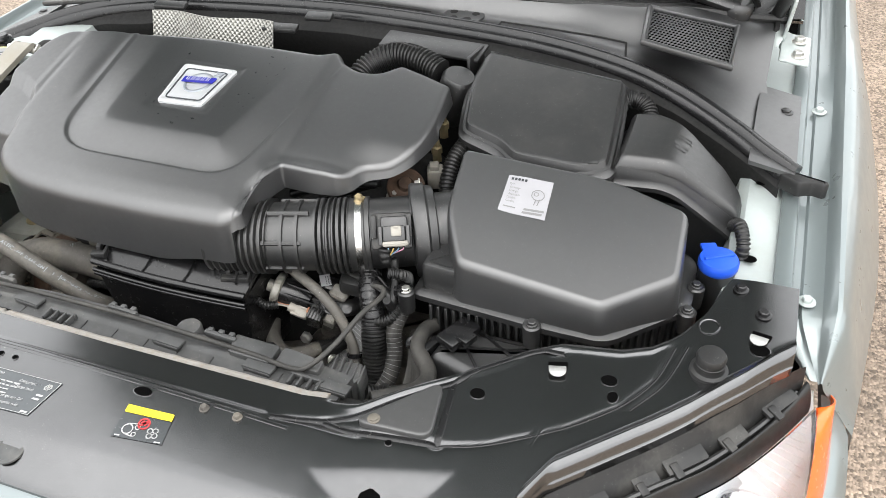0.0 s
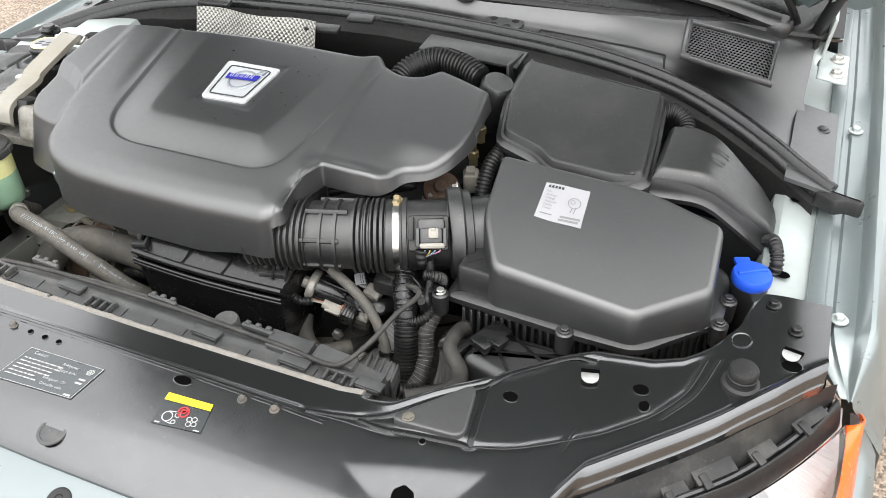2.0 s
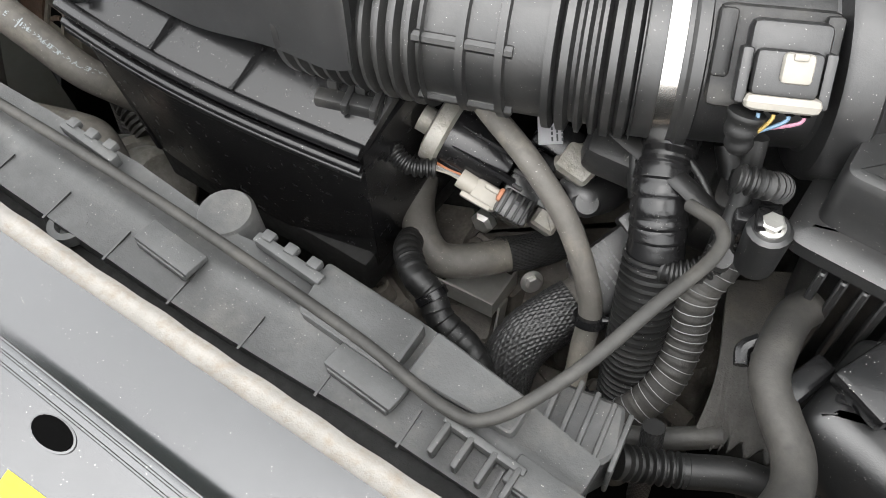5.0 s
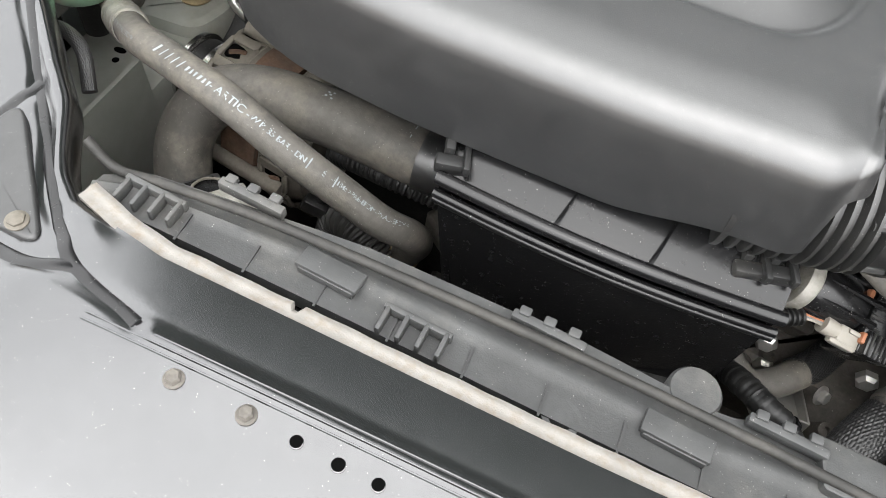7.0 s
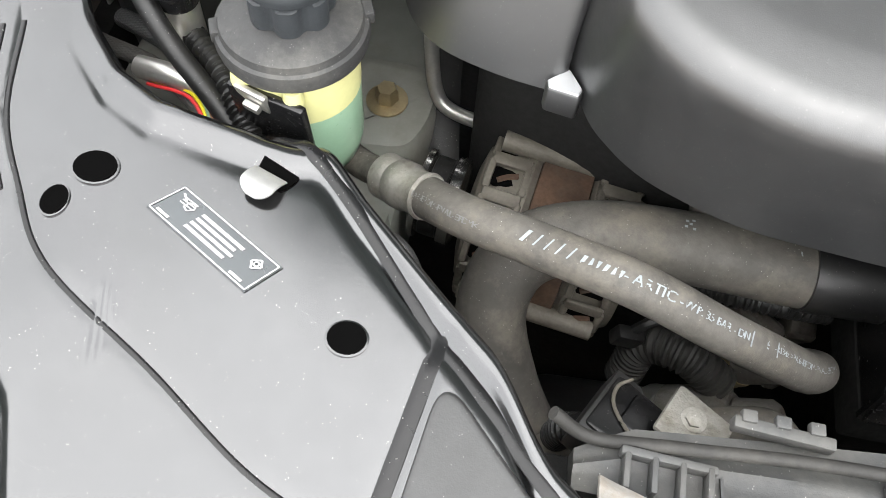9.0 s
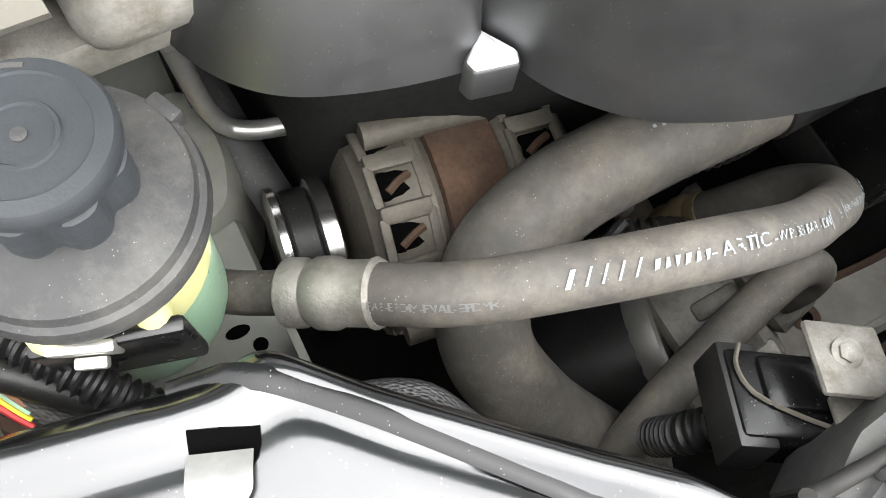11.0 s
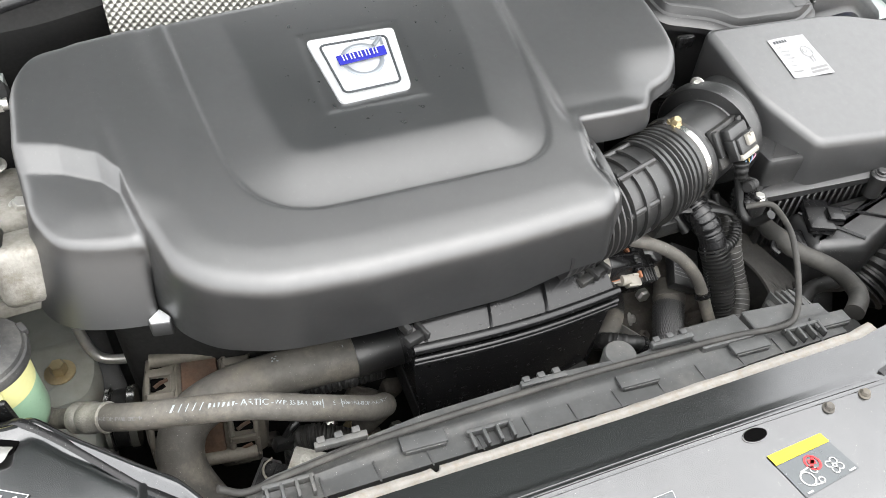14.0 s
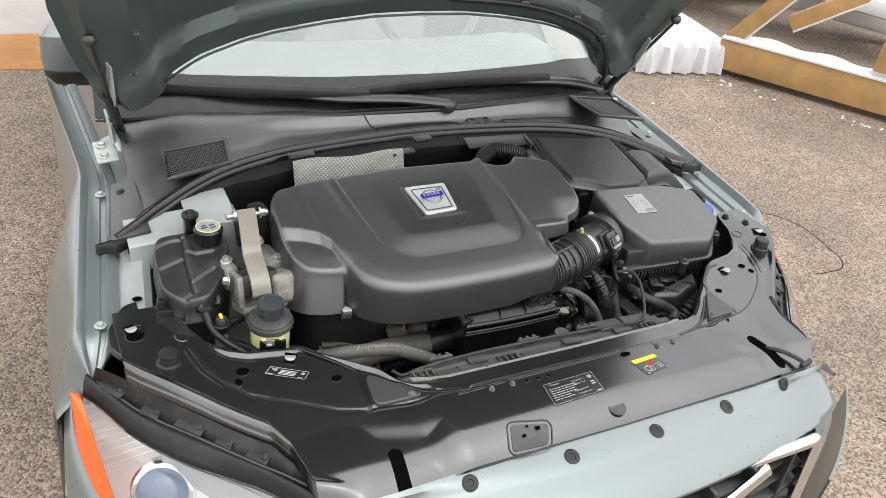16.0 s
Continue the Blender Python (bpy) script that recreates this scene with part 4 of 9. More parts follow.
for s in (1, -1):
    bm = B()
    loft(bm, [Vector((s * x, y)) for x, y in rounded([(0.702, 0.506), (0.696, 0.490), (0.722, 0.472), (0.738, 0.481), (0.754, 0.476), (0.759, 0.487), (0.732, 0.494)], 0.005)], [(0.0, 0.955), (0.0, 0.973), (0.002, 0.976), (0.006, 0.977)])
    part("seal_end", bm, RUBBER, seal_ob, "folded rubber end of the seal")
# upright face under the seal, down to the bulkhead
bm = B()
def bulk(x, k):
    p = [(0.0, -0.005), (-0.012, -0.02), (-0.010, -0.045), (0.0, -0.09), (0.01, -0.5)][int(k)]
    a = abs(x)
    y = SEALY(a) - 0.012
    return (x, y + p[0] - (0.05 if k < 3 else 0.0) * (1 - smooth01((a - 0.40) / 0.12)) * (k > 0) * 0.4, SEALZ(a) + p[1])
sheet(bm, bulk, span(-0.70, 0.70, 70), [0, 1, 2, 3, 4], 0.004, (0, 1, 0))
# near-black colour stands in for the shade behind the engine
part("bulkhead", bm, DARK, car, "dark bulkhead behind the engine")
# vents with slotted mesh
for s in (1, -1):
    c = [(0.473, 0.50), (0.605, 0.55), (0.608, 0.12), (0.482, 0.16)]
    yr = {1: ((0.474, 0.738), (0.606, 0.728), (0.609, 0.592), (0.485, 0.615)), -1: ((-0.454, 0.722), (-0.587, 0.720), (-0.600, 0.594), (-0.470, 0.616))}[s]
    P = [Vector((x, y, 1.047 - 0.10 * max(0.0, abs(x) - 0.45) + 0.0)) for x, y in yr]
    zoff = max(cowl_z(p.x, (p.y - SEALY(abs(p.x))) / (BASEY(p.x) - SEALY(abs(p.x)))) - p.z for p in P) + 0.003
    P = [p + Vector((0, 0, zoff)) for p in P]
    vent = thing("scuttle_vent", "black plastic air vent with honeycomb mesh", "vent", P[3])
    vent.parent = None
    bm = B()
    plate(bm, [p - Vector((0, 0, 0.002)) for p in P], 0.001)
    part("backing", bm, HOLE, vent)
    bm = B()
    tube(bm, [p + Vector((0, 0, 0.002)) for p in P + [P[0]]], 0.0055, 8, curve=False)
    part("frame", bm, COVER, vent)
    bm = B()
    nx, ny = 24, 15
    at = lambda u, v: P[0].lerp(P[1], u).lerp(P[3].lerp(P[2], u), v) + Vector((0, 0, 0.001))
    hx, hy = 1 / nx, 1 / ny
    for i in range(nx):
        for j in range(ny):
            u0, v0 = (i + (0.5 if j % 2 else 0)) * hx, (j + 0.5) * hy
            ring = [(u0 + hx * 0.56 * math.cos(radians(60 * k + 30)), v0 + hy * 0.62 * math.sin(radians(60 * k + 30))) for k in range(6)]
            ringi = [(u0 + hx * 0.40 * math.cos(radians(60 * k + 30)), v0 + hy * 0.44 * math.sin(radians(60 * k + 30))) for k in range(6)]
            cl = lambda q: (min(1, max(0, q[0])), min(1, max(0, q[1])))
            o, q = [bm.verts.new(at(*cl(r))) for r in ring], [bm.verts.new(at(*cl(r)) - Vector((0, 0, 0.0015))) for r in ringi]
            for k in range(6):
                bm.faces.new((o[k], o[(k + 1) % 6], q[(k + 1) % 6], q[k]))
    part("mesh", bm, COVER, vent)
# scuttle details: a round inspection cap with holes, panel joints
cp = Vector((0.180, 0.704, cowl_z(0.18, 0.45) + 0.003))
bm = B()
lathe(bm, cp, [(0.034, -0.003), (0.034, 0.001), (0.032, 0.002)], 30)
cap = part("round_cap", bm, COVER, cowl, "round scuttle cap with oval holes")
for k in range(5):
    t = 2 * math.pi * k / 5 + 0.3
    bm = B()
    lathe(bm, cp + Vector((0.02 * math.cos(t), 0.02 * math.sin(t), 0.0021)), [(0.0065, 0), (0.0065, 0.0006), (0.005, 0.0008)], 14)
    part("dimple", bm, DARK, cap)
for x0, w0, x1, w1 in ((0.245, 0.05, 0.245, 0.48), (-0.10, 0.5, 0.12, 0.5), (0.245, 0.48, 0.45, 0.48), (0.45, 0.48, 0.46, 0.05), (-0.10, 0.5, -0.12, 0.8)):
    bm = B()
    tube(bm, [cowl_at(x0 + (x1 - x0) * t, w0 + (w1 - w0) * t) + Vector((0, 0, 0.0004)) for t in span(0, 1, 10)], 0.0016, 6, 1)
    part("panel_joint", bm, DARK, cowl)
bolt("scuttle_clip", cowl_at(0.277, 0.22), 0.006, cowl, PLASTIC, h=0.002)
for x, y, z in ((0.695, 0.645, 0.984), (-0.685, 0.66, 0.986)):
    bolt("scuttle_clip", (x, y, z), 0.007, cowl, PLASTIC, h=0.003)
# side gussets beside the scuttle
for s in (1, -1):
    rail = railR if s > 0 else railL
    bm = B()
    def fn(y, w):
        xo = rail(y) - 0.022
        return (s * (0.655 + (xo - 0.655) * w), y, 0.992 - 0.012 * w + 0.03 * (y - 0.6))
    sheet(bm, fn, span(0.49, 0.70, 14), span(0, 1, 6), 0.006)
    part("scuttle_side", bm, COVER, car, "black plastic scuttle end piece")
    bm = B()
    box(bm, (s * 0.695, 0.80, 1.012), (0.045, 0.09, 0.006), 0.003, (4, s * 8, 0))
    box(bm, (s * 0.678, 0.835, 1.045), (0.006, 0.05, 0.08), 0.002, (0, s * 6, 0))
    hinge = part("bonnet_hinge", bm, PAINTIN, car, "pale painted bonnet hinge")
    bolt("hinge_bolt", (s * 0.70, 0.775, 1.012), 0.008, hinge, STEEL)
    bolt("hinge_bolt", (s * 0.70, 0.82, 1.016), 0.008, hinge, STEEL)
    bm = B()
    sheet(bm, lambda u, v: (s * (0.64 + 0.02 * v), 0.79 + 0.11 * u, 1.025 + 0.05 * v * (0.4 + 0.6 * u)), span(0, 1, 8), span(0, 1, 4), 0.006, (s, 0, 0))
    part("scuttle_corner", bm, RUBBER, car)

# windscreen
bm = B()
def screen(x, v):
    y0 = BASEY(x) - 0.01
    return (x * (1 - 0.10 * v), y0 + v * (0.80 - 0.05 * (x / 0.7) ** 2), 1.072 - 0.03 * smooth01((abs(x) - 0.5) / 0.22) + 0.43 * v + 0.02 * math.sin(v * math.pi))
sheet(bm, screen, span(-0.70, 0.70, 40), span(0, 1, 16), 0.005)
ws = part("windscreen", bm, GLASS, car, "clear windscreen reflecting a pale sky")
ws.visible_shadow = False
bm = B()
sheet(bm, lambda x, v: Vector(screen(x, v * (0.115 + 0.02 * (x / 0.7) ** 2))) + Vector((0, -0.002, 0.004)), span(-0.70, 0.70, 40), span(0, 1, 8), 0.001)
part("screen_band", bm, GLOSSY, ws, "black ceramic band along the screen's foot")
bm = B()
for s in (1, -1):
    bm = B()
    tube(bm, [Vector(screen(s * 0.70, v)) + Vector((s * (0.02 if s > 0 else -0.03), 0, -0.01)) for v in span(0.1, 1, 8)], 0.028, 8, 2)
    part("screen_pillar", bm, PAINT, car)
bm = B()
tube(bm, [Vector(screen(x, 0)) + Vector((0, -0.003, 0.004)) for x in span(-0.68, 0.68, 30)], 0.007, 8, 2)
part("screen_seal", bm, RUBBER, car)
# wipers
for name, arm, blade in (("L", [(0.10, 0.735, 1.092), (-0.02, 0.750, 1.105), (-0.18, 0.776, 1.108), (-0.33, 0.83, 1.112)], [(-0.60, 0.90, 1.112), (-0.42, 0.835, 1.115), (-0.2, 0.785, 1.112), (-0.1, 0.775, 1.106)]),
                         ("R", [(0.60, 0.795, 1.075), (0.48, 0.785, 1.105), (0.3, 0.788, 1.118), (0.12, 0.80, 1.122)], [(-0.13, 0.785, 1.108), (0.05, 0.79, 1.118), (0.25, 0.785, 1.12), (0.42, 0.785, 1.112)])):
    wiper = thing("wiper", "black windscreen wiper resting at the screen's foot", "wiper", arm[0], group="windscreen wipers")
    bm = B()
    tube(bm, arm, lambda u, run: 0.021 - 0.010 * u, 10, 8, flat=0.6)
    part("arm", bm, PLASTIC, wiper)
    bm = B()
    lathe(bm, Vector(arm[0]) - Vector((0, 0, 0.02)), [(0.018, 0), (0.023, 0.010), (0.023, 0.022), (0.019, 0.027)], 20)
    part("pivot_cap", bm, PLASTIC, wiper)
    bm = B()
    tube(bm, [Vector(p) + Vector((0, -0.004, 0.006)) for p in blade], 0.0105, 8, 8, flat=1.4)
    part("blade", bm, RUBBER, wiper)
    bm = B()
    box(bm, Vector(arm[-1]) + Vector((0, -0.004, 0.004)), (0.05, 0.014, 0.014), 0.004, (0, 0, 8 if name == "L" else -4))
    part("clamp", bm, PLASTIC, wiper)

# cabin behind the screen
bm = B()
sheet(bm, lambda x, v: (x, BASEY(x) + 0.03 + 0.42 * v, 1.05 - 0.03 * smooth01((abs(x) - 0.5) / 0.2) + 0.05 * math.sin(v * 2.2)), span(-0.66, 0.66, 20), span(0, 1, 8), 0.05)
part("dashboard", bm, DASH, car)
bm = B()
tube(bm, [(0.33 + 0.185 * math.cos(t), 1.37 + 0.08 * math.sin(t), 1.18 + 0.165 * math.sin(t)) for t in span(0, 2 * math.pi, 40)], 0.014, 10, 1)
tube(bm, [(0.33, 1.33, 1.15), (0.33, 1.39, 1.17)], 0.05, 14, curve=False)
box(bm, (0.33, 1.37, 1.175), (0.3, 0.03, 0.05), 0.01, (-25, 0, 0))
part("steering_wheel", bm, CLAD, car)
for x in (-0.36, 0.36):
    bm = B()
    box(bm, (x, 1.95, 1.05), (0.48, 0.16, 0.62), 0.06, (-14, 0, 0), 3)
    box(bm, (x, 2.04, 1.43), (0.26, 0.10, 0.18), 0.04, (-8, 0, 0), 3)
    part("front_seat", bm, BEIGE, car)
bm = B()
sheet(bm, lambda x, v: (x, 1.50 + 2.5 * v, 1.50 + 0.06 * math.sin(v * 2.8) - 0.05 * (x / 0.62) ** 2), span(-0.62, 0.62, 14), span(0, 1, 16), 0.04)
part("roof", bm, PAINT, car)
for s in (1, -1):
    bm = B()
    inn = 0.09 if s > 0 else 0.27
    prof = [(0.86 - inn, 1.02), (0.90 - inn, 0.9), (0.92 - inn, 0.7), (0.90 - inn, 0.4), (0.86 - inn, 0.28)]
    sheet(bm, lambda y, k: (s * (prof[int(k)][0] - 0.10 * smooth01((y - 3.6) / 0.5)), y, prof[int(k)][1]), span(1.25, 4.15, 20), [0, 1, 2, 3, 4], 0.05, (-s, 0, 0))
    part("body_side", bm, PAINT, car)
    bm = B()
    sheet(bm, lambda y, v: (s * (0.86 - inn - (0.2 - inn) * v), y + 0.45 * v * (1 - (y - 1.3) / 2.8), 1.02 + 0.48 * v), span(1.3, 4.1, 8), span(0, 1, 4), 0.006, (-s, 0, 0))
    part("side_glass", bm, GLOSSY, car)
    for y in (0.55, 3.3):
        bm = B()
        lathe(bm, ((s * 0.70 if s > 0 or y < 1 else -0.42) - 0.1, y, 0.33), [(0.2, 0), (0.33, 0.02), (0.345, 0.06), (0.345, 0.15), (0.33, 0.19), (0.2, 0.21)], 32, (1, 0, 0))
        part("tyre", bm, RUBBER, car)
bm = B()
box(bm, (0.14, 4.15, 0.8), (1.4, 0.12, 0.9), 0.05)
part("tail", bm, PAINT, car)
bm = B()
box(bm, (0.14, 2.2, 0.38), (1.3, 3.8, 0.12), 0.03)
part("floor_pan", bm, DARK, car)
# door mirror
mx, my, mz = -0.665, 1.45, 1.012
mirror = part("door_mirror", loft(B(), rounded([(mx - 0.12, my - 0.05), (mx + 0.10, my - 0.08), (mx + 0.11, my + 0.05), (mx - 0.10, my + 0.05)], 0.04), [(0.03, mz - 0.07), (0.006, mz - 0.05), (0.0, mz - 0.01), (0.004, mz + 0.05), (0.03, mz + 0.075)]), PAINT, car, "pale silver-green door mirror")
bm = B()
loft(bm, rounded([(mx - 0.115, my - 0.052), (mx + 0.12, my - 0.082), (mx + 0.12, my + 0.05), (mx - 0.095, my + 0.05)], 0.04), [(0.03, mz - 0.095), (0.0, mz - 0.06), (-0.002, mz - 0.045)])
part("mirror_foot", bm, PLASTIC, mirror)

# ---- open bonnet ----
HY, HZ, TILT = 0.865, 1.045, radians(64)
def hood_at(x, s, off=0.0):
    """A place on the raised bonnet, s metres from its hinge line."""
    bow = -0.03 * (x / 0.75) ** 2
    return Vector((x, HY - s * math.cos(TILT) + (off + bow) * math.sin(TILT), HZ + s * math.sin(TILT) + (off + bow) * math.cos(TILT)))
EDGE = curve1([(0, 0.297), (0.1, 0.295), (0.2, 0.282), (0.30, 0.262), (0.36, 0.243), (0.44, 0.205), (0.52, 0.145), (0.58, 0.095), (0.62, 0.076), (0.66, 0.072)])
HALF = curve1([(0.06, 0.655), (0.09, 0.672), (0.13, 0.695), (0.19, 0.728), (0.25, 0.748), (0.36, 0.776), (0.6, 0.79), (1.05, 0.70)])
bm = B()
def skin(x, v):
    s0 = EDGE(abs(x))
    s1 = 1.02 - 0.12 * (x / 0.66) ** 2
    s = s0 + (s1 - s0) * v
    return hood_at(x / 0.66 * HALF(s), s, 0.03)
sheet(bm, skin, span(-0.66, 0.66, 40), span(0, 1, 24), 0.004, (0, -1, 0))
bonnet = part("bonnet_skin", bm, PAINT, car, "raised bonnet outer panel")
bm = B()
def under(x, v):
    s0 = EDGE(abs(x)) + 0.004
    s1 = 1.0 - 0.12 * (x / 0.66) ** 2
    s = s0 + (s1 - s0) * v
    wide = x / 0.66 * HALF(s)
    a = abs(wide) * 0.73 / HALF(s)
    off = 0.012 - 0.028 * smooth01((a - 0.565) / 0.03) * (1 - smooth01((a - 0.68) / 0.03)) - 0.024 * smooth01((0.10 - (s - s0)) / 0.03) * smooth01((s - s0 - 0.012) / 0.012)
    off -= 0.014 * math.exp(-((a - 0.30 - 0.05 * v) / 0.035) ** 2) * smooth01((s - s0 - 0.1) / 0.05)
    return hood_at(wide, s, off)
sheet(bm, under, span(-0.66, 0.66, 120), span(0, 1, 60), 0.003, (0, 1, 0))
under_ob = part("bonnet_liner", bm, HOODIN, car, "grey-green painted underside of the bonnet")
for s in (1, -1):
    a, c = Vector((s * 0.655, 0.835, 1.035)), hood_at(s * 0.712, 0.315, -0.032)
    t = (c - a).normalized()
    bm = B()
    cyl(bm, a, a + t * 0.145, 0.0105, seg=16)
    strut = part("gas_strut", bm, RUBBER, car, "black gas strut holding the bonnet")
    bm = B()
    cyl(bm, a + t * 0.14, c, 0.0048, seg=12)
    part("rod", bm, PLASTIC, strut)
    bm = B()
    lathe(bm, c - Vector((0, 0, 0.008)), [(0.009, 0), (0.013, 0.006), (0.013, 0.014), (0.009, 0.02)], 16)
    part("ball_joint", bm, PLASTIC, strut)
    bm = B()
    lathe(bm, a - Vector((0, 0, 0.008)), [(0.009, 0), (0.012, 0.006), (0.012, 0.014), (0.009, 0.02)], 16)
    part("ball_joint", bm, PLASTIC, strut)
    for q in (0.31, 0.20, 0.16):
        bolt("bonnet_bolt", hood_at(s * 0.625, q, -0.017), 0.007, under_ob, HOODIN, axis=(0, -math.sin(TILT), -math.cos(TILT)))
bm = B()
tube(bm, [hood_at(0.05, 0.36, -0.012), hood_at(0.25, 0.345, -0.02), hood_at(0.42, 0.30, -0.03), hood_at(0.53, 0.23, -0.03), hood_at(0.60, 0.12, -0.03), (0.63, 0.83, 1.06)], 0.006, 8, 8)
part("washer_pipe", bm, RUBBER, under_ob, "thin black washer pipe clipped to the bonnet")
for x, q in ((0.25, 0.345), (0.42, 0.30), (0.53, 0.235)):
    bm = B()
    box(bm, hood_at(x, q, -0.016), (0.026, 0.012, 0.02), 0.004)
    part("pipe_clip", bm, PLASTIC, under_ob)
for off, q0 in ((-0.004, 0.010), (-0.001, 0.024)):
    bm = B()
    tube(bm, [hood_at(x / 0.66 * HALF(EDGE(abs(x)) + q0), EDGE(abs(x)) + q0, off) for x in span(-0.63, 0.63, 50)], 0.003, 8, 2)
    part("hem", bm, HOODIN, under_ob)
for s in (1, -1):
    bm = B()
    arm = [Vector((s * 0.668, 0.80, 1.02)), Vector((s * 0.662, 0.845, 1.05)), Vector((s * 0.664, 0.85, 1.085)), hood_at(s * 0.672, 0.14, -0.025), hood_at(s * 0.678, 0.24, -0.022)]
    path = spline(arm, 6)
    sheet(bm, lambda i, w: path[int(i)] + Vector((s * 0.004 * w, 0.012 * w, 0.004 * w)), list(range(len(path))), span(-1, 1, 3), 0.004, (s, 0, 0))
    part("hinge_arm", bm, PAINTIN, under_ob, "pale steel bonnet hinge arm")
fr = basis((1, 0.0, 0), (0, -math.sin(TILT), -math.cos(TILT)))
bm = B()
box(bm, hood_at(-0.285, 0.335, 0.008), (0.055, 0.030, 0.001), 0, fr)
lab = part("bonnet_label", bm, PAPER, under_ob, "small white printed label")
bm = B()
bars(bm, hood_at(-0.285, 0.342, 0.0065), fr, 3, 0.003, 0.0065, 0.045, 3)
part("print", bm, GREYPRINT, lab)
bm = B()
box(bm, hood_at(-0.405, 0.27, 0.008), (0.036, 0.016, 0.001), 0, fr)
part("bonnet_label", bm, DARK, under_ob, "small black label")

# ---- front end: header, grille, lamps, bumper ----
bm = B()
def header(x, k):
    a = abs(x)
    dy = 0.02 * smooth01((a - 0.42) / 0.12)
    bow = 0.075 * (x / 0.53) ** 2
    sec = [(-0.198, 0.905), (-0.2, 0.909), (-0.222, 0.905), (-0.250, 0.897), (-0.256, 0.893), (-0.262, 0.890), (-0.280, 0.882), (-0.304, 0.870), (-0.322, 0.857), (-0.330, 0.848)]
    y, z = sec[int(k)]
    end = smooth01((a - 0.50) / 0.075)
    return (x, y + (bow * smooth01((-0.2 - y) / 0.06)) + dy * 0.4 + 0.05 * end * smooth01((-0.2 - y) / 0.1), z - 0.012 * (x / 0.53) ** 2 - 0.045 * end)
sheet(bm, header, span(-0.57, 0.57, 70), list(range(10)), 0.006)
head = part("bonnet_header", bm, PAINT, car, "pale silver-green grille header with black plugs")
for x in (-0.312, -0.130, 0.045, 0.213, 0.375):
    a = Vector(header(x, 3))
    c = Vector(header(x, 2))
    p = a.lerp(c, 0.6)
    nrm = (Vector(header(x + 0.01, 3)) - Vector(header(x - 0.01, 3))).cross(c - a).normalized()
    bm = B()
    lathe(bm, p + Vector((0, 0, -0.001)), [(0.0135, 0), (0.0135, 0.002), (0.011, 0.0035), (0.006, 0.0032), (0.005, 0.0018), (0.0002, 0.0018)], 22, nrm)
    part("plug", bm, RUBBER, head, "round black plastic plug")
# grille
gr = thing("grille", "black grille with chrome frame and diagonal bar", "grille", (0, -0.33, 0.6))
def face(x, z):
    return Vector((x, -0.345 + 0.075 * (x / 0.53) ** 2 - 0.02 * smooth01((0.83 - z) / 0.2), z))
out = rounded([(-0.37, 0.60), (0.37, 0.60), (0.415, 0.835), (-0.415, 0.835)], 0.04, 6)
bm = B()
tube(bm, [face(p.x, p.y) for p in out + [out[0]]], 0.012, 10, 1)
part("chrome_frame", bm, CHROME, gr)
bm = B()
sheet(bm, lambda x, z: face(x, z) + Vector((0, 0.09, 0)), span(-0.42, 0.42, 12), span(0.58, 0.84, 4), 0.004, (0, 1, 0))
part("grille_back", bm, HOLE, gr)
for z in span(0.64, 0.80, 4):
    bm = B()
    sheet(bm, lambda x, w: face(x, z) + Vector((0, 0.012 + 0.06 * w, 0.018 * w)), span(-0.40, 0.40, 20), span(0, 1, 2), 0.006)
    part("slat", bm, PLASTIC, gr)
for x in span(-0.33, 0.33, 6):
    bm = B()
    box(bm, face(x, 0.72) + Vector((0, 0.04, 0)), (0.008, 0.06, 0.23), 0.002)
    part("upright", bm, PLASTIC, gr)
bm = B()
a, c = face(0.235, 0.84), face(-0.235, 0.60)
tube(bm, [a + Vector((0, -0.006, 0)), a.lerp(c, 0.5) + Vector((0, -0.012, 0)), c], 0.02, 8, 6, flat=0.4, up=(0, 1, 0))
part("diagonal_bar", bm, CHROME, gr)
bm = B()
lathe(bm, a.lerp(c, 0.5) + Vector((0, -0.02, 0)), [(0.052, 0), (0.052, 0.014), (0.046, 0.018)], 30, (0, -1, 0))
part("round_badge", bm, SILVER, gr)
# bumper face around it
bm = B()
def bump(x, k):
    sec = [(0.845, 0.0), (0.80, -0.018), (0.72, -0.03), (0.60, -0.045), (0.45, -0.04), (0.28, 0.02)]
    z, dy = sec[int(k)]
    a = abs(x)
    y = -0.335 + 0.30 * (a / 0.88) ** 2.6 + dy
    return (x, y, z - 0.04 * smooth01((a - 0.5) / 0.3) * (k < 2))
for s in (1, -1):
    bm = B()
    plan = spline([(0.420, -0.283, 0), (0.47, -0.266, 0), (0.525, -0.238, 0), (0.566, -0.196, 0), (0.59, -0.140, 0), (0.600, -0.075, 0)], 6)
    def corner(i, k):
        p, t = plan[int(i)], (plan[min(int(i) + 1, len(plan) - 1)] - plan[max(int(i) - 1, 0)]).normalized()
        out, z = [(-0.012, 0.838), (0.0, 0.828), (0.010, 0.80), (0.016, 0.75), (0.020, 0.68), (0.018, 0.58), (0.006, 0.45), (-0.01, 0.32)][int(k)]
        return (s * (p.x + t.y * out), p.y - t.x * out, z - 0.03 * smooth01(i / 24))
    sheet(bm, corner, list(range(len(plan))), list(range(8)), 0.006, (0, 1, 0))
    part("bumper_corner", bm, PAINT, car, "pale silver-green corner beside the grille")
    bm = B()
    sheet(bm, lambda u, k: bump(s * u, k), span(0.60, 0.90, 16), [3, 4, 5], 0.006, (0, 1, 0))
    part("bumper_end", bm, PAINT, car)
bm = B()
sheet(bm, lambda x, k: bump(x, k), span(-0.425, 0.425, 30), [3, 4, 5], 0.006, (0, 1, 0))
part("bumper_lower", bm, CLAD, car)

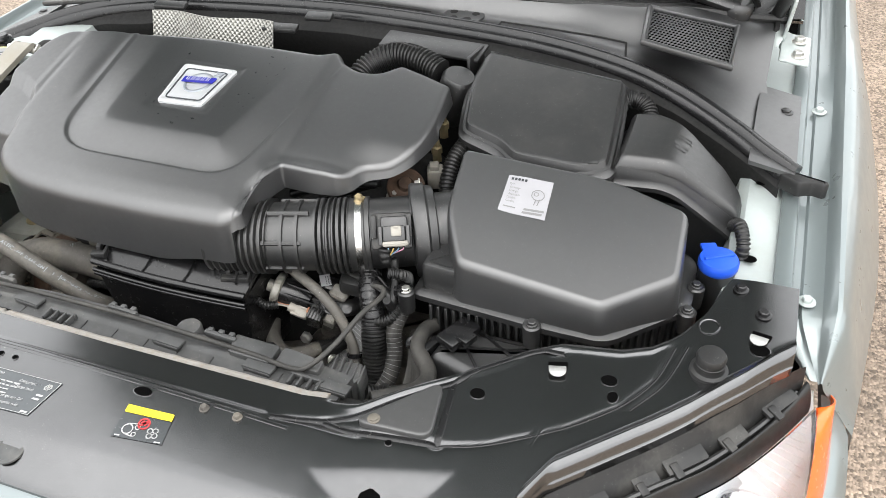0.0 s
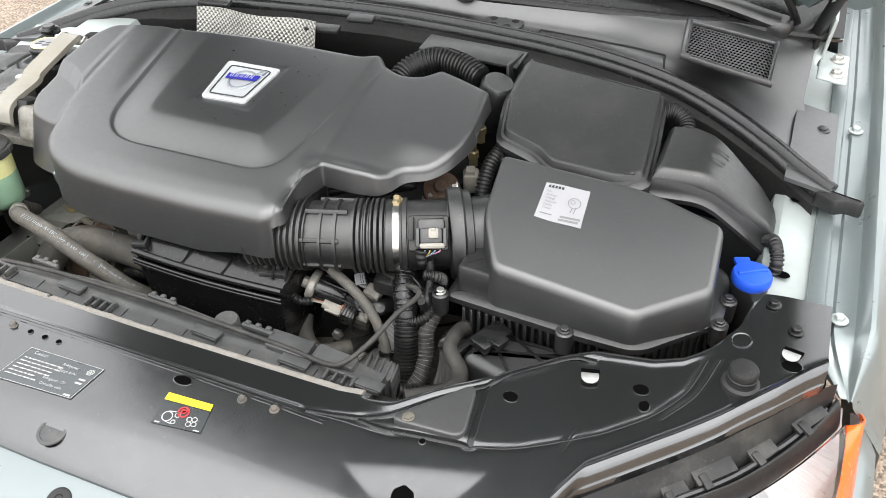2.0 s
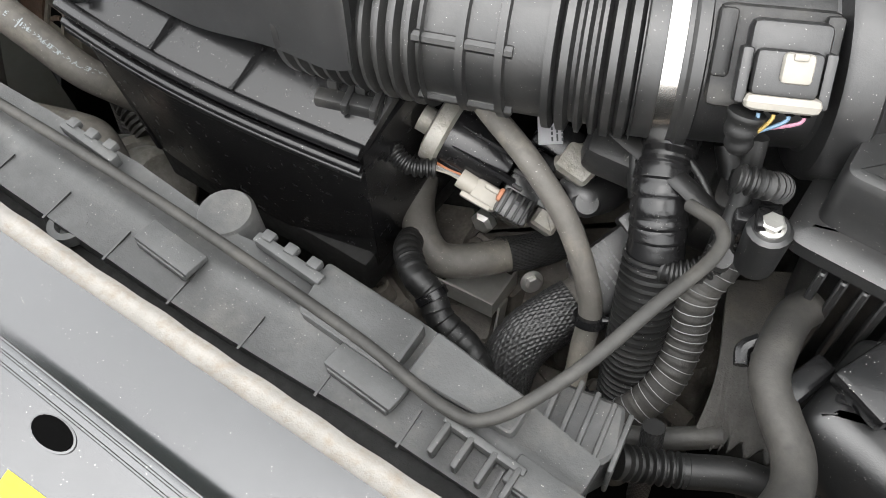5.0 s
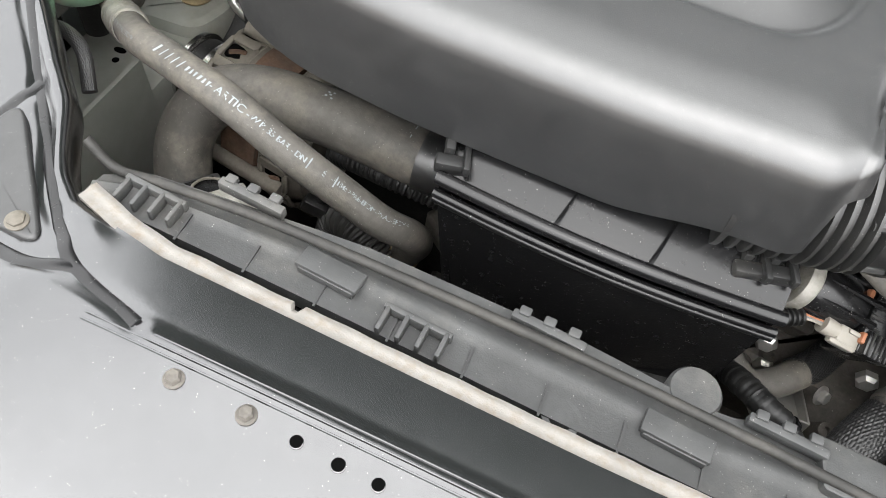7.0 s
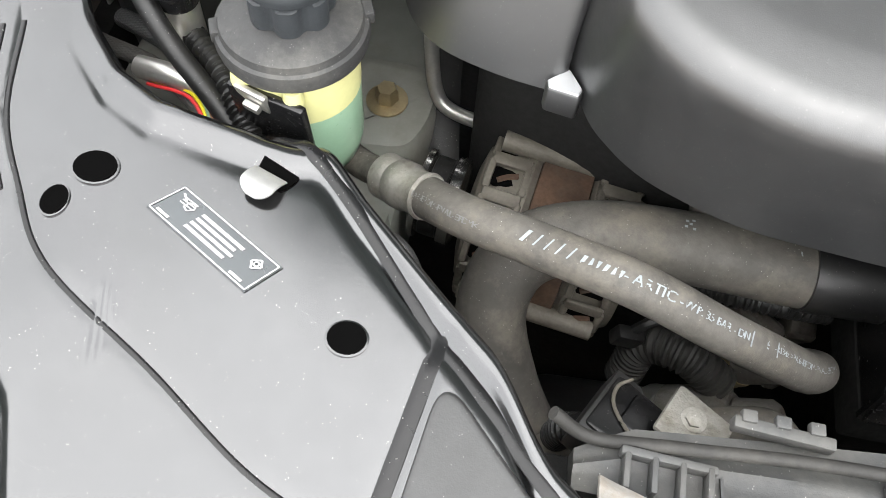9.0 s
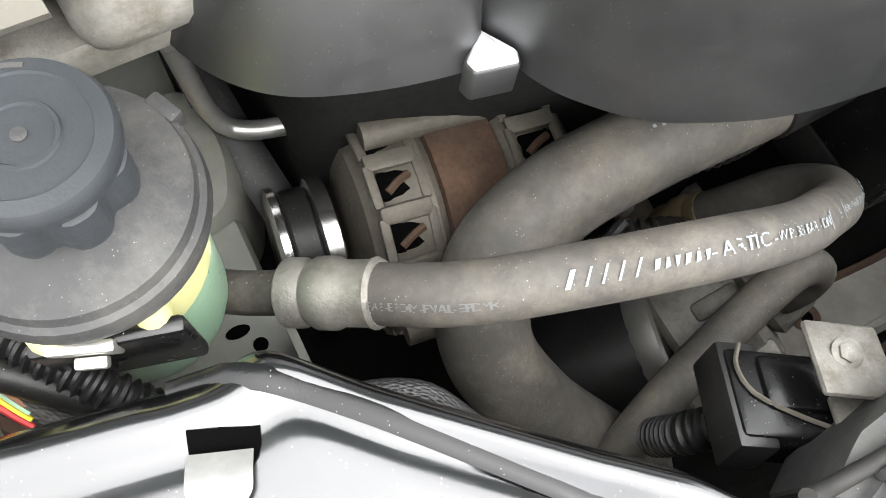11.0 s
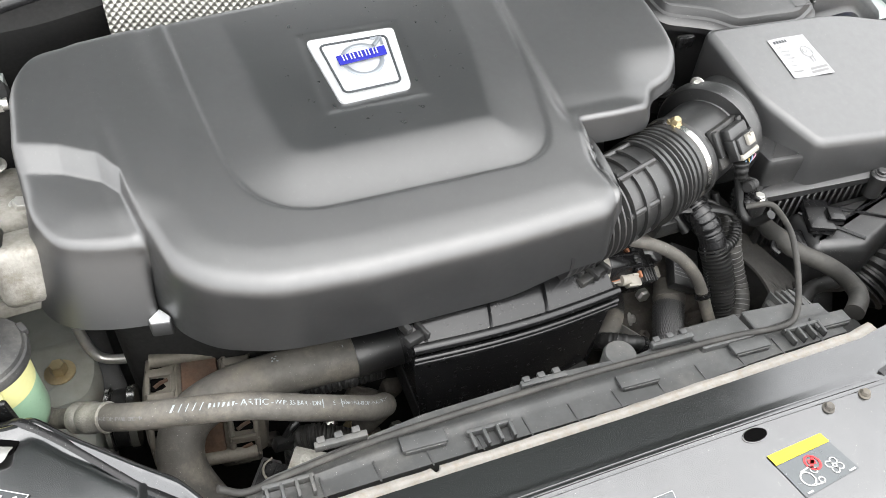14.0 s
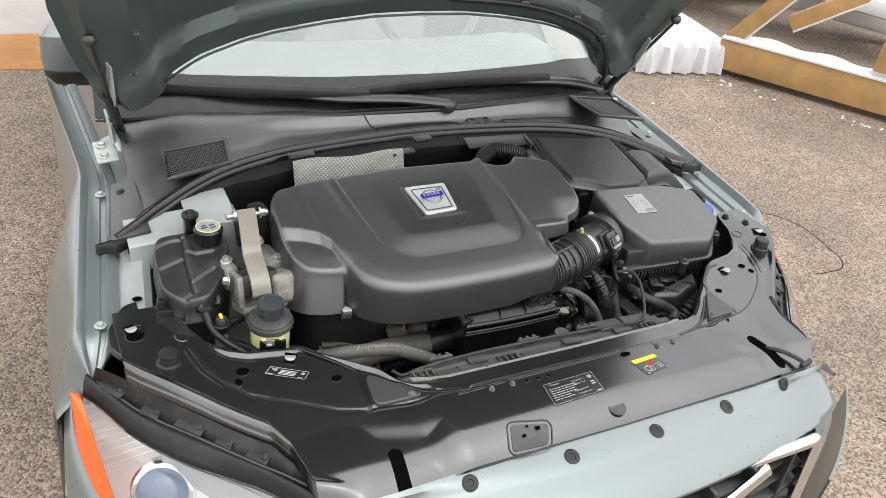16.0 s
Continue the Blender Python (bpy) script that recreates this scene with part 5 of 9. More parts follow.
# rounded ear of the cross panel over the wing's flange
bm = B()
loft(bm, rounded([(-0.71, 0.335), (-0.736, 0.328), (-0.769, 0.265), (-0.771, 0.219), (-0.744, 0.174), (-0.71, 0.152)], [0.004, 0.012, 0.012, 0.012, 0.012, 0.004]), [(0.0, lambda x, y: panel_z(x, y) - 0.016), (0.0, lambda x, y: panel_z(x, y) - 0.006), (0.002, lambda x, y: panel_z(x, y) - 0.003)])
part("panel_ear", bm, PANEL, car)
# headlamps
for s in (1, -1):
    if s > 0:
        rim = [(0.768, 0.200), (0.749, 0.165), (0.722, 0.120), (0.685, 0.068), (0.640, 0.020), (0.590, -0.035), (0.540, -0.100)]
        rail = [(0.758, 0.214), (0.738, 0.165), (0.705, 0.108), (0.666, 0.056), (0.622, 0.013), (0.572, -0.040), (0.524, -0.095)]
        low = [(0.785, 0.232, 0.852), (0.795, 0.212, 0.805), (0.798, 0.170, 0.765), (0.787, 0.100, 0.730), (0.755, 0.020, 0.700), (0.700, -0.070, 0.690), (0.630, -0.150, 0.690)]
    else:
        rim = [(0.822, 0.212), (0.797, 0.168), (0.758, 0.089), (0.696, 0.007), (0.628, -0.057), (0.592, -0.095), (0.545, -0.160)]
        rail = [(0.810, 0.232), (0.785, 0.180), (0.741, 0.102), (0.680, 0.031), (0.622, -0.036), (0.580, -0.085), (0.530, -0.150)]
        low = [(0.832, 0.240, 0.848), (0.838, 0.209, 0.810), (0.836, 0.166, 0.770), (0.820, 0.109, 0.725), (0.790, 0.030, 0.695), (0.735, -0.080, 0.685), (0.660, -0.175, 0.690)]
    rim = [(x, y, 0.858) for x, y in rim]
    rail = [(x, y, 0.882) for x, y in rail]
    R = spline([(s * x, y, z) for x, y, z in rim], 6)
    L = spline([(s * x, y, z) for x, y, z in low], 6)
    K = spline([(s * x, y, z) for x, y, z in rail], 6)
    n = len(R) - 1
    lamp = thing("headlamp", "clear headlamp with orange indicator end", "headlamp", L[n // 2], group="headlamps")
    def shell(i, w, puff=0.0, back=0.0):
        a, c = R[int(i)], L[int(i)]
        p = a.lerp(c, w)
        o = Vector((s * 0.55, -0.6, 0.58)).normalized()
        return p + o * (puff * math.sin(math.pi * min(1, w * 0.75 + 0.12))) - o * back
    bm = B()
    wb = lambda i: min(1.0, 0.03 + 0.97 * (i / 24) ** 0.9)
    sheet(bm, lambda i, w: shell(i, w * wb(i), 0.026), list(range(0, n + 1)), span(0, 1, 10), 0.003, (-s * 0.5, 0.6, -0.5))
    lens = part("lens", bm, LENS, lamp)
    lens.visible_shadow = False
    bm = B()
    sheet(bm, lambda i, w: shell(i, wb(i) + (1 - wb(i)) * w, 0.026), list(range(0, 24)), span(0, 1, 10), 0.003, (-s * 0.5, 0.6, -0.5))
    part("indicator_lens", bm, ORANGE, lamp, "orange indicator lens")
    bm = B()
    sheet(bm, lambda i, w: shell(i, w, -0.004, 0.018 + 0.025 * math.sin(math.pi * w)) + Vector((0, 0, 0.002 * math.sin(i * 3.0))), list(range(0, n + 1)), span(0, 1, 12), 0.003, (-s * 0.5, 0.6, -0.5))
    part("reflector", bm, REFLECT, lamp, "bright silver reflector bowl")
    for k in range(3, 16):
        bm = B()
        tube(bm, [shell(k, w, -0.004, 0.022) for w in span(0.08, 0.92, 8)], 0.0012, 6, 2)
        part("reflector_flute", bm, REFLECT, lamp)
    bm = B()
    sheet(bm, lambda i, w: shell(i, 0.10 + 0.26 * w, 0.0, 0.016 + 0.02 * w), list(range(16, n - 4)), span(0, 1, 4), 0.003, (-s * 0.5, 0.6, -0.5))
    part("lamp_shelf", bm, SILVER, lamp, "silver shelf inside the lamp")
    c = shell(n * 0.60, 0.52, 0, 0.012)
    ax = Vector((s * 0.35, -0.85, 0.40)).normalized()
    bm = B()
    lathe(bm, c - ax * 0.02, [(0.050, 0), (0.053, 0.012), (0.049, 0.018), (0.042, 0.019)], 30, ax)
    part("lamp_ring", bm, CHROME, lamp, "chrome ring round the projector")
    bm = B()
    lathe(bm, c, [(0.042, 0), (0.036, 0.012), (0.022, 0.02), (0.006, 0.023)], 30, ax)
    part("projector_glass", bm, material("projector_lens", (0.16, 0.20, 0.30), 0.05, vary=0.1, coat=1.0, spec=0.9), lamp, "glassy blue projector lens")
    bm = B()
    sheet(bm, lambda i, w: R[int(i)].lerp(K[int(i)], w) + Vector((0, 0, 0.001 + 0.010 * math.sin(w * math.pi))), list(range(n + 1)), span(0, 1, 10), 0.005)
    part("lamp_top_trim", bm, RUBBER, lamp, "matt black rim above the lens")
    # wing below and beside the lamp
    bm = B()
    fat = 1.2 if s > 0 else 0.8
    drop = [(0.0, 0.0, -0.003), (0.012 * fat, -0.004, -0.012), (0.030 * fat, -0.010, -0.05), (0.040 * fat, -0.012, -0.12), (0.044 * fat, -0.010, -0.24), (0.030 * fat, 0.0, -0.40)]
    sheet(bm, lambda i, k: L[max(0, int(i))] + Vector((s * (drop[int(k)][0] + (0.003 if s > 0 else 0.008) * max(0, -i) * min(1, k / 2)), drop[int(k)][1] + 0.035 * max(0, -i), drop[int(k)][2] + 0.004 * max(0, -i))), list(range(0, n - 8)), [0, 1, 2, 3, 4, 5], 0.004, (-s, 0, 0))
    part("wing_front", bm, PAINT, car, "pale silver-green wing below the headlamp")
    # dark ledge between the lamp and the cross panel
    bm = B()
    def ledge(i, w):
        r = R[int(i)]
        t = i / n
        ex = 0.752 - 0.246 * t
        lx = ex if s > 0 else ex + 0.045 * smooth01((ex - 0.44) / 0.12)
        ee = Vector((s * lx, FRONT(ex) + 0.004, panel_z(s * lx, FRONT(ex)) - 0.012))
        q = K[int(i)]
        mid = q.lerp(ee, 0.45) - Vector((0, 0, 0.022))
        if w < 0.25:
            return r.lerp(q, w / 0.25) - Vector((0, 0, 0.006))
        if w < 0.55:
            return q.lerp(mid, (w - 0.25) / 0.3) - Vector((0, 0, 0.006))
        return mid.lerp(ee, (w - 0.55) / 0.45)
    sheet(bm, ledge, list(range(n + 1)), span(0, 1, 16), 0.004)
    led = part("lamp_surround", bm, DUSTY, car, "black plastic ledge behind the headlamp")
    rnd = random.Random(11)
    for t, w, l in ((0.16, 0.62, 0.05), (0.34, 0.6, 0.035), (0.52, 0.66, 0.05), (0.66, 0.6, 0.03), (0.82, 0.62, 0.04)):
        i = t * n
        p, q = Vector(ledge(int(i), w)), Vector(ledge(min(n, int(i) + 2), w))
        d = (q - p).normalized()
        m = basis(d, (s * 0.1, -0.3, 1))
        bm = B()
        box(bm, p + Vector((0, 0, 0.004)), (l, 0.022, 0.006), 0.002, m)
        box(bm, p + m @ Vector((l * 0.3, 0.008, 0.006)), (0.010, 0.018, 0.007), 0.002, m)
        box(bm, p + m @ Vector((-l * 0.2, -0.004, 0.004)), (0.016, 0.008, 0.004), 0.001, m)
        part("moulded_clip", bm, DUSTY, led)
    bm = B()
    tube(bm, [Vector(ledge(i, 0.40)) + Vector((0, 0, 0.006)) for i in range(2, n, 3)], 0.004, 8, 4)
    part("moulded_rib", bm, PLASTIC, led)

# ---- engine cover ----
def top_plane(y):
    return 1.041 + 0.185 * (y - 0.323)


OUT = [Vector(p) for p in rounded([(-0.441, 0.425), (-0.420, 0.462), (-0.30, 0.478), (-0.156, 0.490), (0.03, 0.484), (0.060, 0.497), (0.072, 0.485), (0.102, 0.470), (0.133, 0.474), (0.157, 0.500), (0.205, 0.487), (0.242, 0.473),
                                   (0.248, 0.410), (0.247, 0.362), (0.239, 0.328), (0.220, 0.305), (0.186, 0.292), (0.175, 0.272), (0.163, 0.260), (0.130, 0.256), (0.083, 0.258), (0.070, 0.200), (0.079, 0.160), (0.058, 0.143), (-0.05, 0.138), (-0.18, 0.139), (-0.262, 0.146), (-0.312, 0.166), (-0.339, 0.194), (-0.3495, 0.231), (-0.388, 0.236), (-0.424, 0.248), (-0.440, 0.285), (-0.445, 0.34)],
                                  [0.03, 0.02, 0.02, 0.02, 0.01, 0.006, 0.01, 0.012, 0.012, 0.008, 0.02, 0.003, 0.02, 0.02, 0.02, 0.012, 0.010, 0.010, 0.010, 0.012, 0.004, 0.012, 0.006, 0.008, 0.02, 0.02, 0.03, 0.02, 0.014, 0.0016, 0.03, 0.018, 0.02, 0.02], 6)]


UPOLY, URAD = [(-0.302, 0.60), (-0.281, 0.38), (-0.259, 0.213), (0.031, 0.213), (0.050, 0.31), (0.086, 0.60)], [0.02, 0.06, 0.10, 0.080, 0.05, 0.02]


def cover_bottom(x, y):
    if y > 0.40:
        return 1.02
    if x > 0.066:
        return 0.985 + 0.02 * smooth01((y - 0.25) / 0.1) if y > 0.2 else 0.985
    b = 0.925 + 0.012 * smooth01((x + 0.05) / 0.08)
    return b + 0.06 * smooth01((y - 0.26) / 0.14)


LOBE = 0.013


def build_cover():
    ring = even(OUT + [OUT[0]], 0.0026)[:-1]
    n = len(ring)
    P = np.array([[p.x, p.y] for p in ring])
    Q = np.roll(P, -1, axis=0)
    def dist(xy):
        best = np.full(len(xy), 9.0)
        for a, b in zip(P, Q):
            d = b - a
            t = np.clip(((xy - a) @ d) / (d @ d + 1e-12), 0, 1)
            best = np.minimum(best, np.linalg.norm(xy - (a + t[:, None] * d), axis=1))
        return best
    core = np.stack([np.clip(P[:, 0], -0.30, 0.14), np.full(n, 0.345)], 1)
    shares = [0.004, 0.012, 0.022, 0.035, 0.05, 0.07, 0.09, 0.115, 0.14, 0.17] + span(0.19, 0.6, 52) + span(0.61, 1.0, 26)
    U = [Vector(p) for p in rounded(UPOLY, URAD, 10)]
    UA = np.array([[p.x, p.y] for p in U])
    UB = np.roll(UA, -1, axis=0)
    def in_u(xy):
        inside = np.zeros(len(xy), bool)
        best = np.full(len(xy), 9.0)
        for a, b in zip(UA, UB):
            c = (a[1] > xy[:, 1]) != (b[1] > xy[:, 1])
            with np.errstate(all="ignore"):
                xi = (b[0] - a[0]) * (xy[:, 1] - a[1]) / (b[1] - a[1]) + a[0]
            inside ^= c & (xy[:, 0] < xi)
            d = b - a
            t = np.clip(((xy - a) @ d) / (d @ d + 1e-12), 0, 1)
            best = np.minimum(best, np.linalg.norm(xy - (a + t[:, None] * d), axis=1))
        return np.where(inside, best, -best)
    def step(t):
        t = np.clip(t, 0, 1)
        return t * t * (3 - 2 * t)
    def height(xy, d):
        x, y = xy[:, 0], xy[:, 1]
        z = 1.041 + 0.185 * (y - 0.323)
        R = 0.011 + 0.004 * step((0.30 - y) / 0.10) * step((0.10 - x) / 0.06)
        R = np.where(x > 0.07, 0.007 + 0.003 * step((y - 0.30) / 0.1), R)
        R = R - 0.005 * step((-0.350 - x) / 0.012) * step((0.31 - y) / 0.03)
        z = z - (R - np.sqrt(np.maximum(R * R - np.maximum(R - d, 0) ** 2, 0)))
        # soft shoulder towards the front and sides
        z -= 0.003 * step((0.04 - d) / 0.04) * step((0.33 - y) / 0.1)
        # centre panel: a cut edge round it, a sloping band, then a flat pillow
        u = in_u(xy)
        z -= 0.0030 * step((u + 0.0035) / 0.0045)
        z += (0.0052 - 0.04 * (y - 0.36)) * (0.5 * np.clip(u / 0.056, 0, 1) + 0.5 * step(u / 0.062))
        # wide soft channel beside the panel's rear left corner
        z -= 0.0025 * np.exp(-((u + 0.016) / 0.013) ** 2) * step((-0.20 - x) / 0.06) * step((y - 0.27) / 0.12)
        # crease running forward into a flat facet that lies lower at the left front
        line = np.interp(y, [0.195, 0.234, 0.283, 0.337, 0.432], [-0.337, -0.3465, -0.357, -0.364, -0.372])
        z -= 0.0016 * np.exp(-((x - line) / 0.006) ** 2) * step((0.46 - y) / 0.12)
        side = np.clip((line + 0.002 - x) / 0.0075, 0, 1)
        back = np.clip((np.interp(x, [-0.445, -0.405, -0.375, -0.358, -0.345], [0.353, 0.341, 0.324, 0.301, 0.262]) - y) / 0.022, 0, 1)
        z -= LOBE * np.minimum(step(side), back ** 1.3) + 0.002 * step((line - x) / 0.02)
        # the right rear lobe lies a step lower and dips to its edge
        low = step((x - 0.052) / 0.024) * step((y - 0.232) / 0.05)
        z -= 0.013 * low + 0.005 * step((x - 0.10) / 0.14) + 0.007 * step((x - 0.14) / 0.06) * step((0.345 - y) / 0.05)
        # badge seat
        bx, by = np.abs(x + 0.1135) - 0.053, np.abs(y - 0.367) - 0.056
        b = np.maximum(bx, by)
        z -= 0.0014 * step((0.003 - b) / 0.009)
        return z
    rows = []
    for sh in shares:
        xy = P + (core - P) * sh
        rows.append((xy, height(xy, dist(xy))))
    bm = B()
    edge_z = height(P, np.zeros(n))
    rings = []
    for k, t in enumerate((1.0, 0.985, 0.7, 0.4, 0.15, 0.0)):
        flare = step((-0.341 - P[:, 0]) / 0.018) * step((0.34 - P[:, 1]) / 0.07)
        out = ((0.0035 + 0.020 * flare) * t)[:, None]
        nx = np.roll(P, -1, axis=0) - np.roll(P, 1, axis=0)
        nx = np.stack([nx[:, 1], -nx[:, 0]], 1)
        nx /= np.linalg.norm(nx, axis=1)[:, None] + 1e-9
        if ((P[0] + nx[0] * 0.01 - P.mean(0)) ** 2).sum() < ((P[0] - P.mean(0)) ** 2).sum():
            nx = -nx
        q = P + nx * out
        zb = np.array([cover_bottom(a, b) for a, b in P])
        zz = edge_z + (np.minimum(zb, edge_z - 0.01) - edge_z) * t
        rings.append([bm.verts.new((a, b, c)) for (a, b), c in zip(q, zz)])
    low_in = [bm.verts.new((a, b, c)) for (a, b), c in zip(P + (core - P) * 0.02, [v.co.z for v in rings[0]])]
    rings.insert(0, low_in)
    for xy, z in rows:
        rings.append([bm.verts.new((a, b, c)) for (a, b), c in zip(xy, z)])
    for A, C in zip(rings, rings[1:]):
        for i in range(n):
            bm.faces.new((A[i], A[(i + 1) % n], C[(i + 1) % n], C[i]))
    bmesh.ops.remove_doubles(bm, verts=rings[-1], dist=0.0004)
    bmesh.ops.recalc_face_normals(bm, faces=bm.faces)
    gloss = bm.verts.layers.float.new("gloss")
    verts = list(bm.verts)
    for v, g in zip(verts, step((in_u(np.array([v.co[:2] for v in verts])) - 0.046) / 0.016)):
        v[gloss] = float(g)
    return bm


cover = thing("engine_cover", "large satin black plastic engine cover with a silver badge", "engine cover", (-0.1, 0.32, 0.93))
part("shell", build_cover(), COVERSHELL, cover, sharp=1.2)
# badge
def badge_pt(u, v, h=0.0):
    c = [Vector((-0.1605, 0.412)), Vector((-0.067, 0.412)), Vector((-0.077, 0.324)), Vector((-0.150, 0.320))]
    p = c[3].lerp(c[2], u).lerp(c[0].lerp(c[1], u), v)
    return Vector((p.x, p.y, top_plane(p.y) - 0.04 * (p.y - 0.36) + 0.0018 + h))
def badge_poly(m, h, r=0.08):
    return [badge_pt(p.x, p.y, h) for p in rounded([(m, m), (1 - m, m), (1 - m, 1 - m), (m, 1 - m)], r, 5)]
def stack(levels):
    bm = B()
    rr = [[bm.verts.new(p) for p in lev] for lev in levels]
    for A, C in zip(rr, rr[1:]):
        for i in range(len(A)):
            bm.faces.new((A[i], A[(i + 1) % len(A)], C[(i + 1) % len(A)], C[i]))
    bm.faces.new(rr[-1])
    bmesh.ops.recalc_face_normals(bm, faces=bm.faces)
    return bm
badge = part("badge", stack([badge_poly(0, -0.003), badge_poly(0, 0.002), badge_poly(0.015, 0.003), badge_poly(0.06, 0.003), badge_poly(0.075, 0.0018)]), SILVER, cover, "square silver badge with a blue band")
bm = B()
rim = [badge_pt(p.x, p.y, 0.0019) for p in rounded([(0.115, 0.115), (0.885, 0.115), (0.885, 0.885), (0.115, 0.885)], 0.07, 5)]
tube(bm, rim + [rim[0]], 0.0013, 6, 1, caps=False)
part("badge_line", bm, CAPGREY, badge)
bm = B()
tube(bm, [badge_pt(0.52 + 0.235 * math.cos(a), 0.56 + 0.235 * math.sin(a), 0.002) for a in span(0.75, 2 * math.pi + 0.3, 30)], 0.0026, 8, 1, flat=0.5)
tube(bm, [badge_pt(0.70, 0.74, 0.002), badge_pt(0.80, 0.85, 0.002)], 0.0024, 6, curve=False)
tube(bm, [badge_pt(0.70, 0.86, 0.002), badge_pt(0.82, 0.86, 0.002), badge_pt(0.81, 0.74, 0.002)], 0.0018, 6, curve=False)
part("badge_ring", bm, material("badge_grey", (0.22, 0.24, 0.26), 0.35, metal=0.5, vary=0.1), badge)
bm = B()
loftp = [badge_pt(u, v, 0.0042) for u, v in ((0.22, 0.50), (0.82, 0.54), (0.82, 0.68), (0.22, 0.64))]
plate(bm, loftp, 0.0012)
part("badge_band", bm, EMBLEMBLUE, badge)
bm = B()
for k in range(5):
    u = 0.31 + 0.095 * k
    for du in (-0.02, 0.02):
        v0, v1 = 0.535 + 0.067 * (u - 0.22), 0.63 + 0.067 * (u - 0.22)
        ps = [badge_pt(u + du - 0.008, v0, 0.0058), badge_pt(u + du + 0.008, v0, 0.0058), badge_pt(u + du + 0.008, v1, 0.0058), badge_pt(u + du - 0.008, v1, 0.0058)]
        bm.faces.new([bm.verts.new(p) for p in ps])
part("badge_marks", bm, SILVER, badge)
# location peg at the cover's foot
bm = B()
PEG = [(-0.3665, 0.208), (-0.3650, 0.202), (-0.3475, 0.199), (-0.3455, 0.205), (-0.3545, 0.219)]
loft(bm, rounded(PEG, 0.0018), [(0.0, 0.917), (0.0, 0.933), (0.0008, 0.934)])
part("peg", bm, COVER, cover)
bm = B()
loft(bm, rounded(PEG, 0.0018), [(0.0008, 0.9342), (0.0014, 0.9352)])
part("peg_cap", bm, SILVER, cover)

# ---- engine under the cover ----
eng = thing("engine", "dirty cast metal engine block under the cover", "engine", (-0.1, 0.35, 0.45))
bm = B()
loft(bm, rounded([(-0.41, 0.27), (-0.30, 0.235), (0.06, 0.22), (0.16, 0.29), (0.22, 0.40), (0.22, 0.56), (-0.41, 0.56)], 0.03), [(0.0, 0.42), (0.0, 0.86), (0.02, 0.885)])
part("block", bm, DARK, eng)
bm = B()
rnd = random.Random(5)
for i in range(46):
    bm = B()
    x, z = rnd.uniform(-0.36, 0.24), rnd.uniform(0.55, 0.86)
    s = (rnd.uniform(0.015, 0.05), rnd.uniform(0.015, 0.04), rnd.uniform(0.012, 0.04))
    box(bm, (x, 0.215 + 0.03 * rnd.random() + 0.12 * max(0, x - 0.05), z), s, 0.004, (rnd.uniform(-20, 20), rnd.uniform(-20, 20), rnd.uniform(-30, 30)), 1)
    if x > -0.25 or z < 0.68:
        part("casting_rib", bm, IRON, eng)
bm = B()
for i in range(10):
    x = rnd.uniform(-0.34, 0.2)
    lathe(bm, (x, 0.205, rnd.uniform(0.6, 0.85)), [(0.009, 0), (0.009, 0.006), (0.006, 0.009)], 6, (0, -1, 0.2))
tagged(part("engine_bolts", bm, STEEL, eng), kind="stuff")
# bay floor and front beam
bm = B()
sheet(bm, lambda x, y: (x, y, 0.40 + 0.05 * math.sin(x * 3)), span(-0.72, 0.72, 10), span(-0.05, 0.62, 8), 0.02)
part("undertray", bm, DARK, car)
bm = B()
sheet(bm, lambda x, k: (x, [0.104, 0.100, 0.098, 0.058, 0.053, 0.052, 0.055][int(k)], [0.545, 0.585, 0.592, 0.600, 0.596, 0.53, 0.44][int(k)]), span(-0.6, 0.6, 20), [0, 1, 2, 3, 4, 5, 6], 0.006, (0, -1, 0))
beam = part("front_beam", bm, RUSTBEAM, car, "rust-spotted steel cross beam")
bm = B()
tube(bm, [(-0.6 + 0.06 * k, 0.0995 + 0.0012 * math.sin(k * 2.3), 0.5915) for k in range(21)], 0.0035, 8, 3)
part("rusty_seam", bm, RUST, beam, "rusty flange edge")
for x, y in ((-0.083, 0.083), (-0.124, 0.083), (0.10, 0.078), (0.03, 0.072)):
    bm = B()
    lathe(bm, (x, y, 0.5952), [(0.013, -0.002), (0.012, 0.0012), (0.006, 0.0016)], 18)
    part("rust_ring", bm, RUST, beam)
    bm = B()
    lathe(bm, (x, y, 0.597), [(0.005, -0.002), (0.005, 0.0004), (0.0001, 0.0005)], 16)
    part("beam_hole", bm, HOLE, beam)
bm = B()
for k in range(26):
    rk = random.Random(k)
    box(bm, (-0.06 + 0.011 * k + rk.uniform(-0.004, 0.004), 0.035 + rk.uniform(-0.008, 0.008), 0.585 + rk.uniform(-0.01, 0.01)), (0.011, 0.006, 0.0018), 0.0006, (rk.uniform(-40, 40), rk.uniform(-40, 40), rk.uniform(0, 90)))
part("leaf_litter", bm, RUST, beam, "crumbled brown debris")
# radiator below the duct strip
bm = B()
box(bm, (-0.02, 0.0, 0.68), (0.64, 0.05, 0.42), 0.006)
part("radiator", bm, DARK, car)

